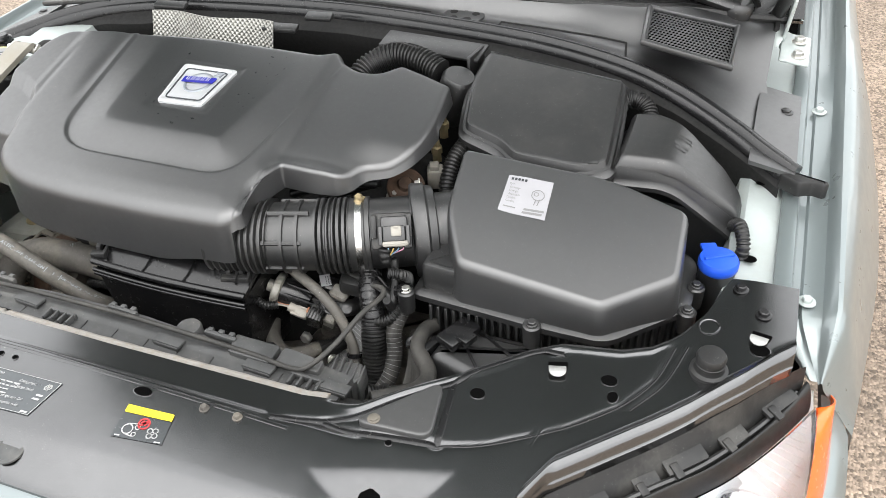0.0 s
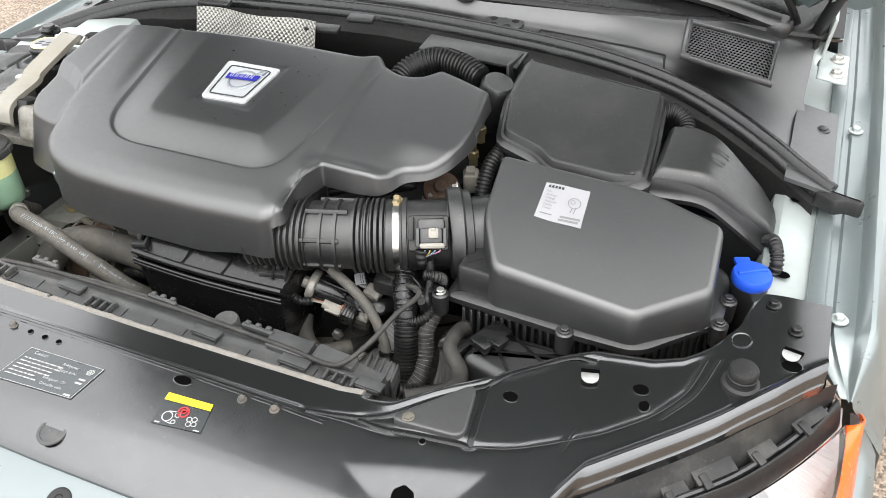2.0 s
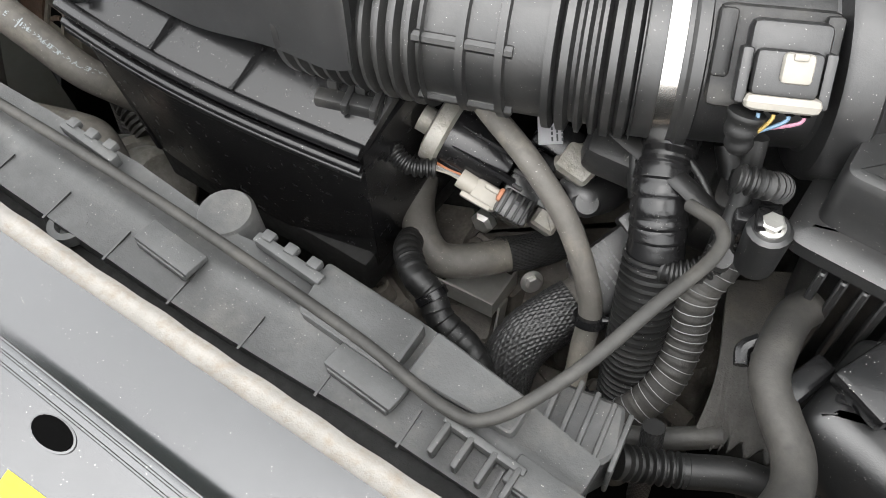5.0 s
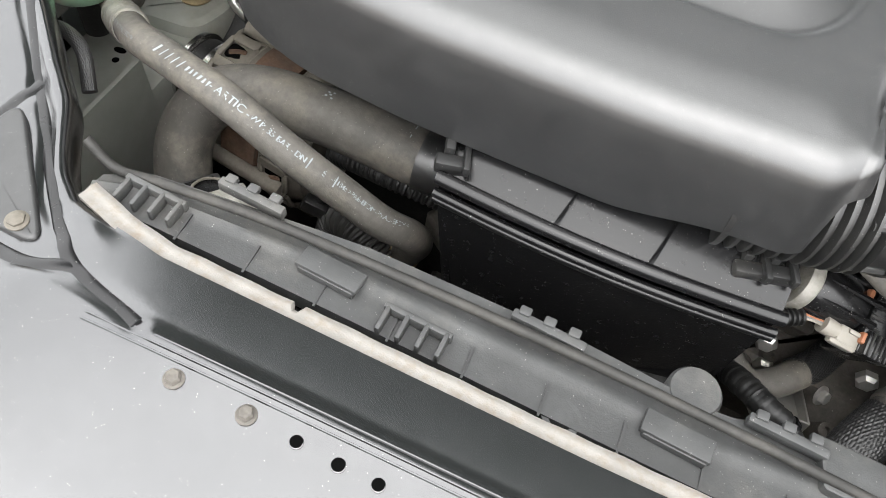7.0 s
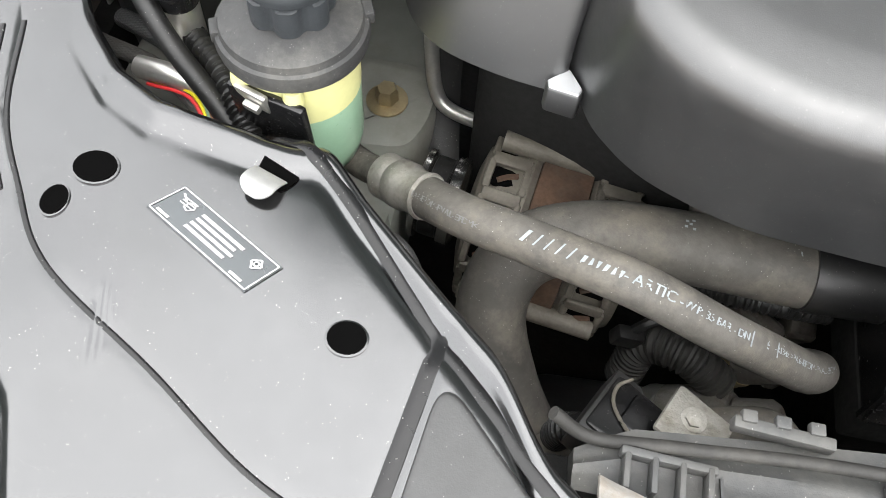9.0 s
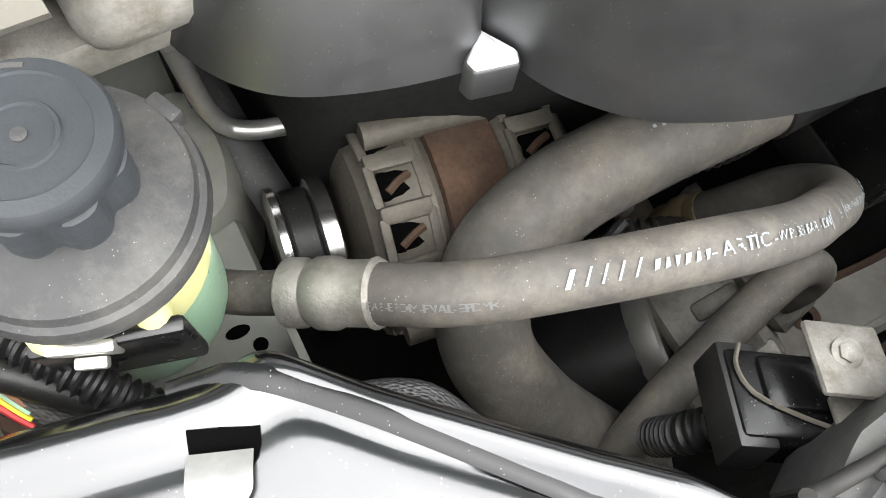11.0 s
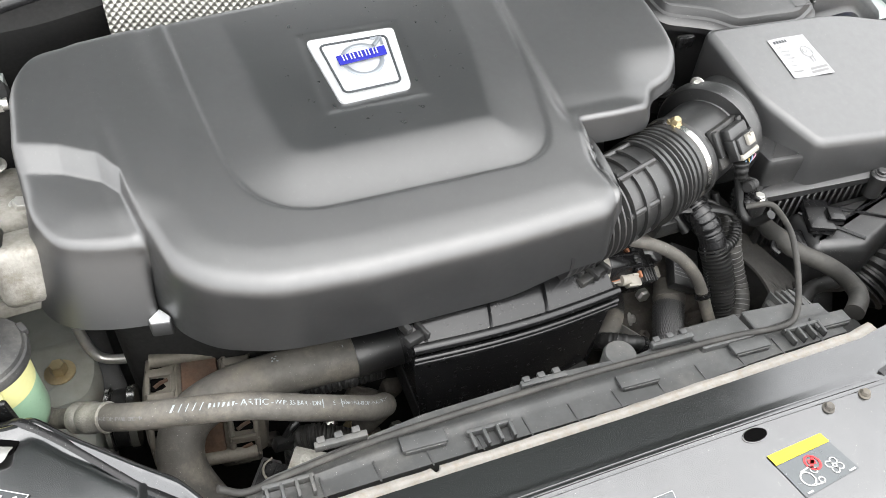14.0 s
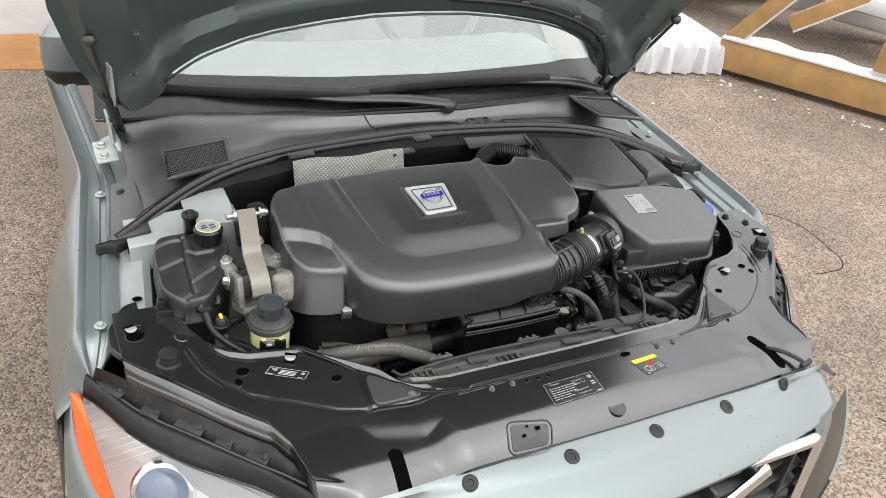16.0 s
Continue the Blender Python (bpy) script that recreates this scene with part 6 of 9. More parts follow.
# ---- air filter box ----
air = thing("air_filter_box", "black plastic air filter box with a paper label", "air filter box", (0.45, 0.27, 0.78))
def lid_z(x, y):
    z = 0.993 + 0.25 * (y - 0.279) - 0.085 * (x - 0.374)
    return z
lid_out = rounded([(0.300, 0.375), (0.292, 0.30), (0.290, 0.186), (0.45, 0.175), (0.537, 0.174), (0.622, 0.262), (0.618, 0.365), (0.50, 0.385)], [0.02, 0.01, 0.012, 0.02, 0.02, 0.02, 0.03, 0.05], 6)
bm = B()
loft(bm, lid_out, [(0.0, 0.903), (0.0, 0.911), (0.004, 0.913), (0.010, 0.914)])
part("lid_flange", bm, PLASTIC, air)
crown = rounded([(0.300, 0.366), (0.311, 0.264), (0.350, 0.190), (0.527, 0.183), (0.604, 0.247), (0.599, 0.348), (0.50, 0.372)], [0.012, 0.02, 0.012, 0.010, 0.011, 0.014, 0.03], 7)
bm = B()
loft(bm, crown, [(-0.004, 0.908), (-0.002, 0.93), (0.0, lambda x, y: lid_z(x, y) - 0.010), (0.0015, lambda x, y: lid_z(x, y) - 0.0045), (0.004, lambda x, y: lid_z(x, y) - 0.0012), (0.0075, lid_z), (0.009, lid_z)], crisp=False)
bmesh.ops.poke(bm, faces=[max((f for f in bm.faces if f.normal.z > 0.5), key=lambda f: f.calc_area())])
part("lid", bm, COVER, air, sharp=1.0)
bm = B()
loft(bm, rounded([(0.300, 0.255), (0.300, 0.200), (0.362, 0.196), (0.36, 0.262)], 0.008), [(0.0, 0.91), (0.0, 0.944), (0.002, 0.949), (0.005, 0.95)])
part("lid_shoulder", bm, PLASTIC, air)
bm = B()
base_out = rounded([(0.305, 0.37), (0.300, 0.20), (0.45, 0.190), (0.53, 0.190), (0.610, 0.268), (0.606, 0.36)], 0.02, 5)
loft(bm, base_out, [(0.02, 0.76), (0.006, 0.78), (0.0, 0.90), (0.0, 0.903)])
part("base", bm, PLASTIC, air)
bm = B()
for x in span(0.315, 0.52, 20):
    box(bm, (x, 0.190, 0.86), (0.004, 0.010, 0.075), 0.001, seg=1)
for t in span(0, 1, 9):
    box(bm, (0.535 + 0.07 * t, 0.196 + 0.072 * t, 0.86), (0.005, 0.010, 0.075), 0.001, (0, 0, 45), 1)
tagged(part("base_ribs", bm, PLASTIC, air), kind="stuff")
for x, y in ((0.285, 0.183), (0.45, 0.173), (0.618, 0.252), (0.622, 0.30)):
    bm = B()
    lathe(bm, (x, y, 0.885), [(0.010, 0), (0.011, 0.024), (0.011, 0.03), (0.009, 0.032)], 16)
    boss = part("screw_boss", bm, PLASTIC, air)
    bolt("screw", (x, y, 0.917), 0.0058, air, STEEL if x < 0.3 else PLASTIC, h=0.004, flange=1.2)
# round outlet of the box
def pipe_at(t):
    """The intake line, from the cover to the filter box."""
    return Vector((0.02 + 0.30 * t, 0.188 + 0.052 * t + 0.062 * t * t, 0.942))
bm = B()
tube(bm, [pipe_at(0.88), pipe_at(0.95), pipe_at(1.08), pipe_at(1.25)], lambda u, run: 0.046 + 0.008 * u, 36, 6)
part("outlet", bm, PLASTIC, air)
bm = B()
d = (pipe_at(0.9) - pipe_at(0.8)).normalized()
lathe(bm, pipe_at(0.80), [(0.048, 0), (0.060, 0.001), (0.062, 0.004), (0.062, 0.018), (0.058, 0.021), (0.056, 0.03), (0.05, 0.032)], 40, d)
part("outlet_flange", bm, PLASTIC, air)
bolt("flange_screw", pipe_at(0.80) + Vector((0.0, 0.035, 0.05)), 0.006, air, STEEL, axis=-d)
# paper label
bm = B()
LC = [Vector((0.372, 0.336)), Vector((0.429, 0.341)), Vector((0.434, 0.279)), Vector((0.374, 0.279))]
def lab_pt(u, v, h=0.0011):
    p = LC[0].lerp(LC[1], u).lerp(LC[3].lerp(LC[2], u), v)
    return Vector((p.x, p.y, lid_z(p.x, p.y) + h + 0.0008 * math.sin(u * 5) * math.sin(v * 4 + 1)))
sheet(bm, lab_pt, span(0, 1, 12), span(0, 1, 12), 0.0003)
sticker = part("paper_label", bm, PAPER, air, "white paper exchange label with faded print")
for w, u, v, h in (("Byte", 0.13, 0.24, 0.10), ("Exchange", 0.22, 0.34, 0.10), ("Echange", 0.2, 0.43, 0.10), ("Austausch", 0.235, 0.52, 0.10), ("Cambio", 0.19, 0.61, 0.10), ("Cambio", 0.19, 0.70, 0.10)):
    text("print", w, (0, 0, 0), 1.0, GREYPRINT, sticker, lambda x, y, u=u, v=v, h=h: lab_pt(u + x * h * 0.62, v - y * h * 0.75, 0.0017))
bm = B()
asq = lambda u, v, h=0: lab_pt(u, v, 0.0018)
for k in range(5):
    line_on(bm, asq, (0.08 + 0.075 * k, 0.105), (0.13 + 0.075 * k, 0.105), 0.07, 1.0)
part("mark_bars", bm, CAPGREY, sticker)
bm = B()
for r, (a, c) in enumerate(((0.52, 0.95), (0.5, 0.92))):
    line_on(bm, asq, (a, 0.84 + 0.085 * r), (c, 0.82 + 0.085 * r), 0.055, 1.0)
line_on(bm, asq, (0.08, 0.86), (0.34, 0.85), 0.03, 1.0)
ring_on(bm, asq, 0.74, 0.42, 0.14, 0.018, 1.0, 9)
ring_on(bm, asq, 0.70, 0.40, 0.05, 0.015, 1.0, 8)
line_on(bm, asq, (0.72, 0.55), (0.7, 0.70), 0.02, 1.0)
line_on(bm, asq, (0.80, 0.52), (0.77, 0.70), 0.02, 1.0)
part("faded_marks", bm, GREYPRINT, sticker)

# ---- intake hose and mass meter ----
hose = thing("intake_hose", "black corrugated rubber intake hose with a steel clamp", "hose", (0.15, 0.22, 0.89))
bm = B()
tube(bm, [pipe_at(t) for t in span(-0.02, 0.24, 8)], ribs(0.0475, 0.0078, 0.0028), 40, 4, step=0.00195)
part("bellows", bm, HOSEBLACK, hose, sharp=1.0)
bm = B()
tube(bm, [pipe_at(t) for t in span(0.235, 0.43, 6)], 0.0450, 40, 4)
for t in (0.29, 0.35):
    d = (pipe_at(t + 0.02) - pipe_at(t)).normalized()
    lathe(bm, pipe_at(t), [(0.044, 0), (0.0485, 0.001), (0.0485, 0.005), (0.044, 0.006)], 40, d)
sleeve = part("ribbed_sleeve", bm, HOSEBLACK, hose)
for a in (25, 75, 125, 175, 215, 335):
    bm = B()
    q = Vector((0, -math.cos(radians(a)), math.sin(radians(a)))) * 0.0465
    tube(bm, [pipe_at(0.245) + q, pipe_at(0.42) + q], 0.0035, 8, curve=False)
    part("rib", bm, HOSEBLACK, sleeve)
bm = B()
tube(bm, [pipe_at(t) for t in span(0.425, 0.56, 6)], ribs(0.0475, 0.0072, 0.0026), 40, 4, step=0.0018)
part("bellows", bm, HOSEBLACK, hose, sharp=1.0)
bm = B()
tube(bm, [pipe_at(t) for t in span(0.555, 0.64, 4)], lambda u, run: 0.048 + (0.002 if u > 0.8 else 0), 40, 4)
part("cuff", bm, HOSEBLACK, hose)
bm = B()
d = (pipe_at(0.60) - pipe_at(0.58)).normalized()
lathe(bm, pipe_at(0.585), [(0.0478, 0), (0.0496, 0.0005), (0.0496, 0.0085), (0.0478, 0.009)], 44, d)
clamp = part("hose_clamp", bm, BRIGHT, hose, "bright steel hose clamp")
bm = B()
lathe(bm, pipe_at(0.59) + Vector((0, 0.012, 0.046)), [(0.006, 0), (0.006, 0.008), (0.004, 0.011)], 6, (0, -0.3, 1))
box(bm, pipe_at(0.59) + Vector((0, 0.012, 0.047)), (0.011, 0.014, 0.006), 0.001)
part("clamp_screw", bm, BRASS, clamp)
maf = thing("air_mass_meter", "black plastic air mass meter with a plugged connector", "sensor", pipe_at(0.7) - Vector((0, 0, 0.045)))
bm = B()
tube(bm, [pipe_at(t) for t in span(0.635, 0.82, 6)], lambda u, run: 0.0465 if 0.04 < u < 0.9 else 0.049, 40, 4)
part("body", bm, PLASTIC, maf)
fm = basis(d, (0, -0.80, 0.60))
c = pipe_at(0.715) + fm @ Vector((0.004, 0, 0.046))
bm = B()
box(bm, c, (0.052, 0.046, 0.010), 0.004, fm)
for k in (-1, 1):
    box(bm, c + fm @ Vector((0.022 * k, 0.006, 0.006)), (0.008, 0.030, 0.006), 0.002, fm)
part("sensor_seat", bm, DUSTY, maf)
bm = B()
box(bm, c + fm @ Vector((0.004, 0.006, 0.010)), (0.034, 0.024, 0.014), 0.004, fm)
box(bm, c + fm @ Vector((0.004, -0.004, 0.017)), (0.028, 0.020, 0.012), 0.003, fm)
part("plug", bm, PLASTIC, maf, "dusty black sensor plug")
for k in (-1, 1):
    bm = B()
    box(bm, c + fm @ Vector((0.004 + 0.017 * k, -0.006, 0.014)), (0.005, 0.024, 0.012), 0.0015, fm)
    part("plug_latch", bm, PLASTIC, maf)
bm = B()
box(bm, c + fm @ Vector((0.007, -0.001, 0.0245)), (0.013, 0.013, 0.006), 0.0022, fm)
box(bm, c + fm @ Vector((0.007, 0.004, 0.0280)), (0.006, 0.003, 0.002), 0.0008, fm)
part("plug_lock", bm, CONNWHITE, maf, "clouded white connector lock")
bm = B()
box(bm, c + fm @ Vector((0.005, -0.0165, 0.017)), (0.033, 0.008, 0.013), 0.004, fm)
part("plug_mouth", bm, CONNWHITE, maf, "off-white mouth of the plug")
for k in range(4):
    bm = B()
    box(bm, c + fm @ Vector((-0.004 + 0.0065 * k, -0.0205, 0.018)), (0.0042, 0.002, 0.0042), 0.001, fm)
    part("terminal_hole", bm, HOLE, maf)
q0 = c + fm @ Vector((-0.002, -0.034, 0.012))
bm = B()
tube(bm, [c + fm @ Vector((-0.008, -0.022, 0.016)), c + fm @ Vector((-0.009, -0.030, 0.014)), q0 + fm @ Vector((-0.006, -0.006, -0.002))], lambda u, run: 0.0085 - 0.003 * u + 0.0006 * math.sin(run * 900), 14, 6)
part("boot", bm, RUBBER, maf, "black taped plug boot")
for k, m in enumerate((WIREBLUE, WIREYELLOW, WIREBLUE, WIREPINK)):
    bm = B()
    q = c + fm @ Vector((-0.004 + 0.0065 * k, -0.0205, 0.018))
    tube(bm, [q, q + fm @ Vector((-0.001 * k, -0.004, 0.001)), q0 + fm @ Vector((-0.003, 0.002 * k - 0.002, 0.002))], 0.0009, 6, 5)
    part("wire", bm, m, maf)

# ---- fuse box and its neighbours ----
fuse = thing("fuse_box", "black plastic fuse box with a smooth lid", "fuse box", (0.37, 0.48, 0.9))
def fz(x, y):
    return 1.018 + 0.235 * (y - 0.40) - 0.02 * (x - 0.27)
fo = rounded([(0.262, 0.585), (0.258, 0.50), (0.276, 0.415), (0.335, 0.395), (0.36, 0.375), (0.455, 0.372), (0.492, 0.392), (0.487, 0.47), (0.478, 0.560)], [0.01, 0.03, 0.015, 0.012, 0.012, 0.012, 0.012, 0.03, 0.01], 4)
bm = B()
loft(bm, fo, [(-0.004, lambda x, y: fz(x, y) - 0.024), (-0.004, lambda x, y: fz(x, y) - 0.017), (0.0, lambda x, y: fz(x, y) - 0.015), (0.002, lambda x, y: fz(x, y) - 0.010), (0.006, lambda x, y: fz(x, y) - 0.009), (0.009, lambda x, y: fz(x, y) - 0.001), (0.012, fz)])
flid = part("lid", bm, PLASTIC, fuse)
bm = B()
loft(bm, fo, [(0.01, 0.86), (0.006, lambda x, y: fz(x, y) - 0.024)])
part("body", bm, PLASTIC, fuse)
for x, y in ((0.300, 0.398), (0.465, 0.372)):
    bm = B()
    box(bm, (x, y - 0.006, fz(x, y) - 0.030), (0.022, 0.008, 0.016), 0.002)
    box(bm, (x, y - 0.010, fz(x, y) - 0.026), (0.012, 0.004, 0.008), 0.001)
    part("latch", bm, GLOSSY, fuse)
bm = B()
on = lambda u, v: Vector((0.452 + u * 0.022, 0.418 - v * 0.03, fz(0.45 + u * 0.022, 0.418 - v * 0.03) + 0.0006))
for a, c in (((0, 0), (1, 0)), ((0, 0.45), (1, 0.45)), ((0, 1), (1, 1)), ((0, 0.45), (0, 1)), ((1, 0.45), (1, 1)), ((0.5, 0.0), (0.5, 0.4))):
    line_on(bm, on, a, c, 0.06, 1)
part("moulded_sign", bm, PLASTIC, flid)
duct = thing("air_duct", "black plastic cable duct with moulded symbols", "duct", (0.58, 0.45, 0.88))
def dz(x, y):
    t = x - 0.565
    bend = 0.0 if t < -0.02 else t if t > 0.02 else (t + 0.02) ** 2 / 0.08
    return 1.022 - 0.80 * bend + 0.10 * (y - 0.45)
do = rounded([(0.492, 0.515), (0.490, 0.396), (0.560, 0.402), (0.600, 0.410), (0.658, 0.418), (0.662, 0.462), (0.628, 0.492), (0.575, 0.505), (0.530, 0.525)], [0.012, 0.01, 0.02, 0.02, 0.008, 0.02, 0.03, 0.03, 0.02], 5)
bm = B()
loft(bm, do, [(-0.005, lambda x, y: dz(x, y) - 0.040), (-0.005, lambda x, y: dz(x, y) - 0.034), (-0.001, lambda x, y: dz(x, y) - 0.031), (0.0, lambda x, y: dz(x, y) - 0.026), (0.004, lambda x, y: dz(x, y) - 0.012)], crisp=False)
DFRONT = curve1([(0.494, 0.400), (0.56, 0.405), (0.60, 0.413), (0.660, 0.423)])
DREAR = curve1([(0.494, 0.512), (0.53, 0.519), (0.575, 0.501), (0.628, 0.487), (0.660, 0.460)])
def dtop(u, v):
    x = 0.4945 + 0.164 * u
    y = DFRONT(x) + (DREAR(x) - DFRONT(x)) * v
    rim = min(u * 0.164, (1 - u) * 0.164, v * 0.09, (1 - v) * 0.09)
    roll = max(0.0, 1 - rim / 0.010)
    return (x, y, dz(x, y) - 0.014 * roll ** 2.2)
sheet(bm, dtop, span(0, 1, 40), span(0, 1, 30), 0.003)
dlid = part("top", bm, PLASTIC, duct)
bm = B()
loft(bm, do, [(0.01, 0.84), (0.004, lambda x, y: dz(x, y) - 0.034)])
part("body", bm, PLASTIC, duct)
on = lambda u, v: Vector((0.560 + u * 0.022, 0.462 - v * 0.022, dz(0.56 + u * 0.022, 0.462 - v * 0.022) + 0.0012))
bm = B()
for q in ((0.1, -0.6), (0.55, -0.6)):
    line_on(bm, on, (q[0], q[1]), (q[0] + 0.4, q[1]), 0.12, 1)
    line_on(bm, on, (q[0], q[1] + 0.3), (q[0] + 0.4, q[1] + 0.3), 0.12, 1)
line_on(bm, on, (0.05, -0.75), (0.05, -0.2), 0.1, 1)
line_on(bm, on, (1.0, -0.75), (1.0, -0.2), 0.1, 1)
line_on(bm, on, (0, 0.3), (0.9, 0.3), 0.25, 1)
line_on(bm, on, (0.1, 0.65), (0.8, 0.65), 0.25, 1)
part("moulded_sign", bm, PLASTIC, dlid)
# washer filler
cap = thing("washer_cap", "bright blue plastic washer filler cap", "cap", (0.642, 0.331, 0.90))
bm = B()
lathe(bm, (0.642, 0.331, 0.926), [(0.022, 0), (0.0245, 0.004), (0.0245, 0.012), (0.0225, 0.016), (0.010, 0.018)], 30)
box(bm, (0.642, 0.331, 0.944), (0.038, 0.005, 0.004), 0.0015, (0, 0, 30))
box(bm, (0.628, 0.355, 0.936), (0.020, 0.016, 0.006), 0.002, (0, 0, 20))
part("lid", bm, BLUE, cap)
bm = B()
tube(bm, [(0.642, 0.331, 0.930), (0.642, 0.338, 0.87), (0.65, 0.36, 0.80)], 0.022, 20, 5)
part("filler_neck", bm, PLASTIC, cap)
for pts, r in (([(0.662, 0.37, 0.90), (0.668, 0.365, 0.935), (0.66, 0.392, 0.95), (0.652, 0.42, 0.93)], 0.008), ([(0.477, 0.545, 1.02), (0.495, 0.548, 1.025), (0.512, 0.54, 1.015), (0.52, 0.515, 1.0)], 0.0115),
               ([(0.278, 0.345, 0.90), (0.270, 0.372, 0.945), (0.270, 0.402, 0.972), (0.278, 0.43, 0.985)], 0.0105)):
    bm = B()
    tube(bm, pts, ribs(r, 0.0052, r * 0.10), 16, 8, step=0.0013)
    solo("wiring_conduit", bm, RUBBER, "black corrugated wiring conduit between the boxes", "conduit", group="wiring conduits")
# firewall hose with clamp behind the cover, oil filler below the notch
fill = thing("breather_hose", "black ribbed hose curving behind the engine cover", "hose", (0.16, 0.53, 0.98))
bm = B()
tube(bm, [(0.075, 0.47, 1.0), (0.085, 0.52, 1.03), (0.125, 0.548, 1.046), (0.168, 0.545, 1.045), (0.205, 0.532, 1.036)], ribs(0.0178, 0.0064, 0.0016), 24, 8, step=0.0016)
part("hose", bm, RUBBER, fill)
bm = B()
for r in span(0.55, 1.25, 6):
    tube(bm, [(0.075 + 0.007 * r, 0.475 + 0.016 * r, 1.012), (0.09, 0.525 + 0.006 * r, 1.036 + 0.012 * r), (0.125, 0.548 + 0.002 * r, 1.044 + 0.017 * r), (0.168, 0.545 - 0.002 * r, 1.043 + 0.017 * r)], 0.0017, 6, 6)
part("ribs", bm, RUBBER, fill)
bm = B()
lathe(bm, (0.226, 0.528, 1.0), [(0.024, -0.04), (0.026, 0.0), (0.026, 0.035), (0.022, 0.041)], 26, (0.3, -0.1, 1))
part("clamp_pot", bm, PLASTIC, fill)
bm = B()
lathe(bm, (0.092, 0.462, 0.99), [(0.036, 0), (0.038, 0.018), (0.034, 0.024), (0.028, 0.022), (0.026, 0.03), (0.006, 0.031)], 30)
solo("oil_filler_cap", bm, PLASTIC, "black ribbed oil filler cap under the cover", "cap")
bm = B()
box(bm, (0.17, 0.59, 1.048), (0.17, 0.045, 0.006), 0.002, (8, 0, -4))
box(bm, (0.245, 0.575, 1.03), (0.006, 0.05, 0.05), 0.002, (0, 0, -8))
solo("bulkhead_bracket", bm, PLASTIC, "black plastic bracket fixed below the seal", "bracket")
# embossed foil shield
bm = B()
def foil(u, v):
    x = -0.345 + 0.250 * u
    return (x, 0.558 - 0.018 * u + 0.022 * v + 0.006 * math.sin(u * 9), 0.995 + 0.062 * v + 0.012 * u)
sheet(bm, foil, span(0, 1, 30), span(0, 1, 10), 0.0015, (0, 1, 0))
solo("heat_shield", bm, FOIL, "crinkled embossed silver foil heat shield behind the engine", "heat shield")
bm = B()
for x, y, z in ((-0.32, 0.60, 1.06), (-0.03, 0.60, 1.07), (-0.09, 0.575, 1.055)):
    box(bm, (x, y, z), (0.06 if x < -0.05 else 0.045, 0.02, 0.008), 0.003, (10, 0, 6))
solo("bulkhead_clips", bm, PLASTIC, "black plastic clips under the seal", "clip", kind="stuff")
# injector lines, turbo actuator glimpsed beside the cover
turbo = thing("fuel_rail_fittings", "brass fuel fittings and a rusty actuator beside the cover", "fitting", (0.21, 0.40, 0.88))
bm = B()
lathe(bm, (0.206, 0.374, 0.932), [(0.026, -0.02), (0.028, 0.0), (0.026, 0.008), (0.012, 0.012), (0.009, 0.018)], 26, (0.2, -0.5, 0.8))
part("actuator", bm, RUST, turbo, "rust-red round actuator housing")
for k in range(3):
    a = k * 2.1
    bolt("actuator_bolt", Vector((0.206 + 0.02 * math.cos(a), 0.371 + 0.016 * math.sin(a), 0.937 + 0.008 * math.sin(a))), 0.0045, turbo, STEEL, axis=(0.2, -0.5, 0.8))
bm = B()
for x, y, z in ((0.228, 0.474, 0.962), (0.230, 0.438, 0.942)):
    bm = B()
    lathe(bm, (x, y, z), [(0.007, 0), (0.007, 0.014), (0.009, 0.015), (0.009, 0.024), (0.006, 0.026), (0.005, 0.036)], 6)
    part("union", bm, BRASS, turbo)
bm = B()
box(bm, (0.237, 0.412, 0.932), (0.024, 0.022, 0.034), 0.004, (10, 0, 20))
box(bm, (0.237, 0.409, 0.951), (0.014, 0.014, 0.010), 0.002, (10, 0, 20))
part("pale_connector", bm, CONNWHITE, turbo)
bm = B()
box(bm, (0.19, 0.36, 0.915), (0.018, 0.014, 0.02), 0.003, (10, 0, 20))
part("pale_connector", bm, CONNWHITE, turbo)
bm = B()
tube(bm, [(0.16, 0.37, 0.93), (0.12, 0.34, 0.945), (0.06, 0.30, 0.94)], 0.007, 10, 6)
tube(bm, [(0.15, 0.40, 0.91), (0.11, 0.33, 0.925), (0.08, 0.28, 0.92)], 0.005, 10, 6)
part("dark_pipe", bm, RUBBER, turbo)

# ---- battery box ----
bat = thing("battery_box", "shiny black plastic box with a curved dusty lid", "battery box", (-0.03, 0.19, 0.74))
FL = lambda x: 0.116 + 0.013 * ((x + 0.146) / 0.224) - 0.010 * math.sin(math.pi * (x + 0.146) / 0.224)
LZ = lambda x: 0.899 - 0.015 * (x + 0.146) / 0.224 + 0.006 * math.sin(math.pi * (x + 0.146) / 0.224)
bm = B()
def btop(x, w):
    y = FL(x) + 0.003 + w * 0.10
    return (x, y, LZ(x) + 0.010 + 0.045 * w - 0.02 * w * w)
sheet(bm, btop, span(-0.146, 0.078, 24), span(0, 1, 8), 0.006)
part("lid", bm, GLOSSY, bat, "dusty black curved lid")
for dz_, r in ((0.012, 0.0048), (0.0, 0.0032), (-0.006, 0.0030)):
    bm = B()
    tube(bm, [(x, FL(x) - (0.001 if dz_ > 0 else 0.004), LZ(x) + dz_) for x in span(-0.146, 0.080, 16)], r, 10, 3)
    part("lid_lip", bm, GLOSSY, bat)
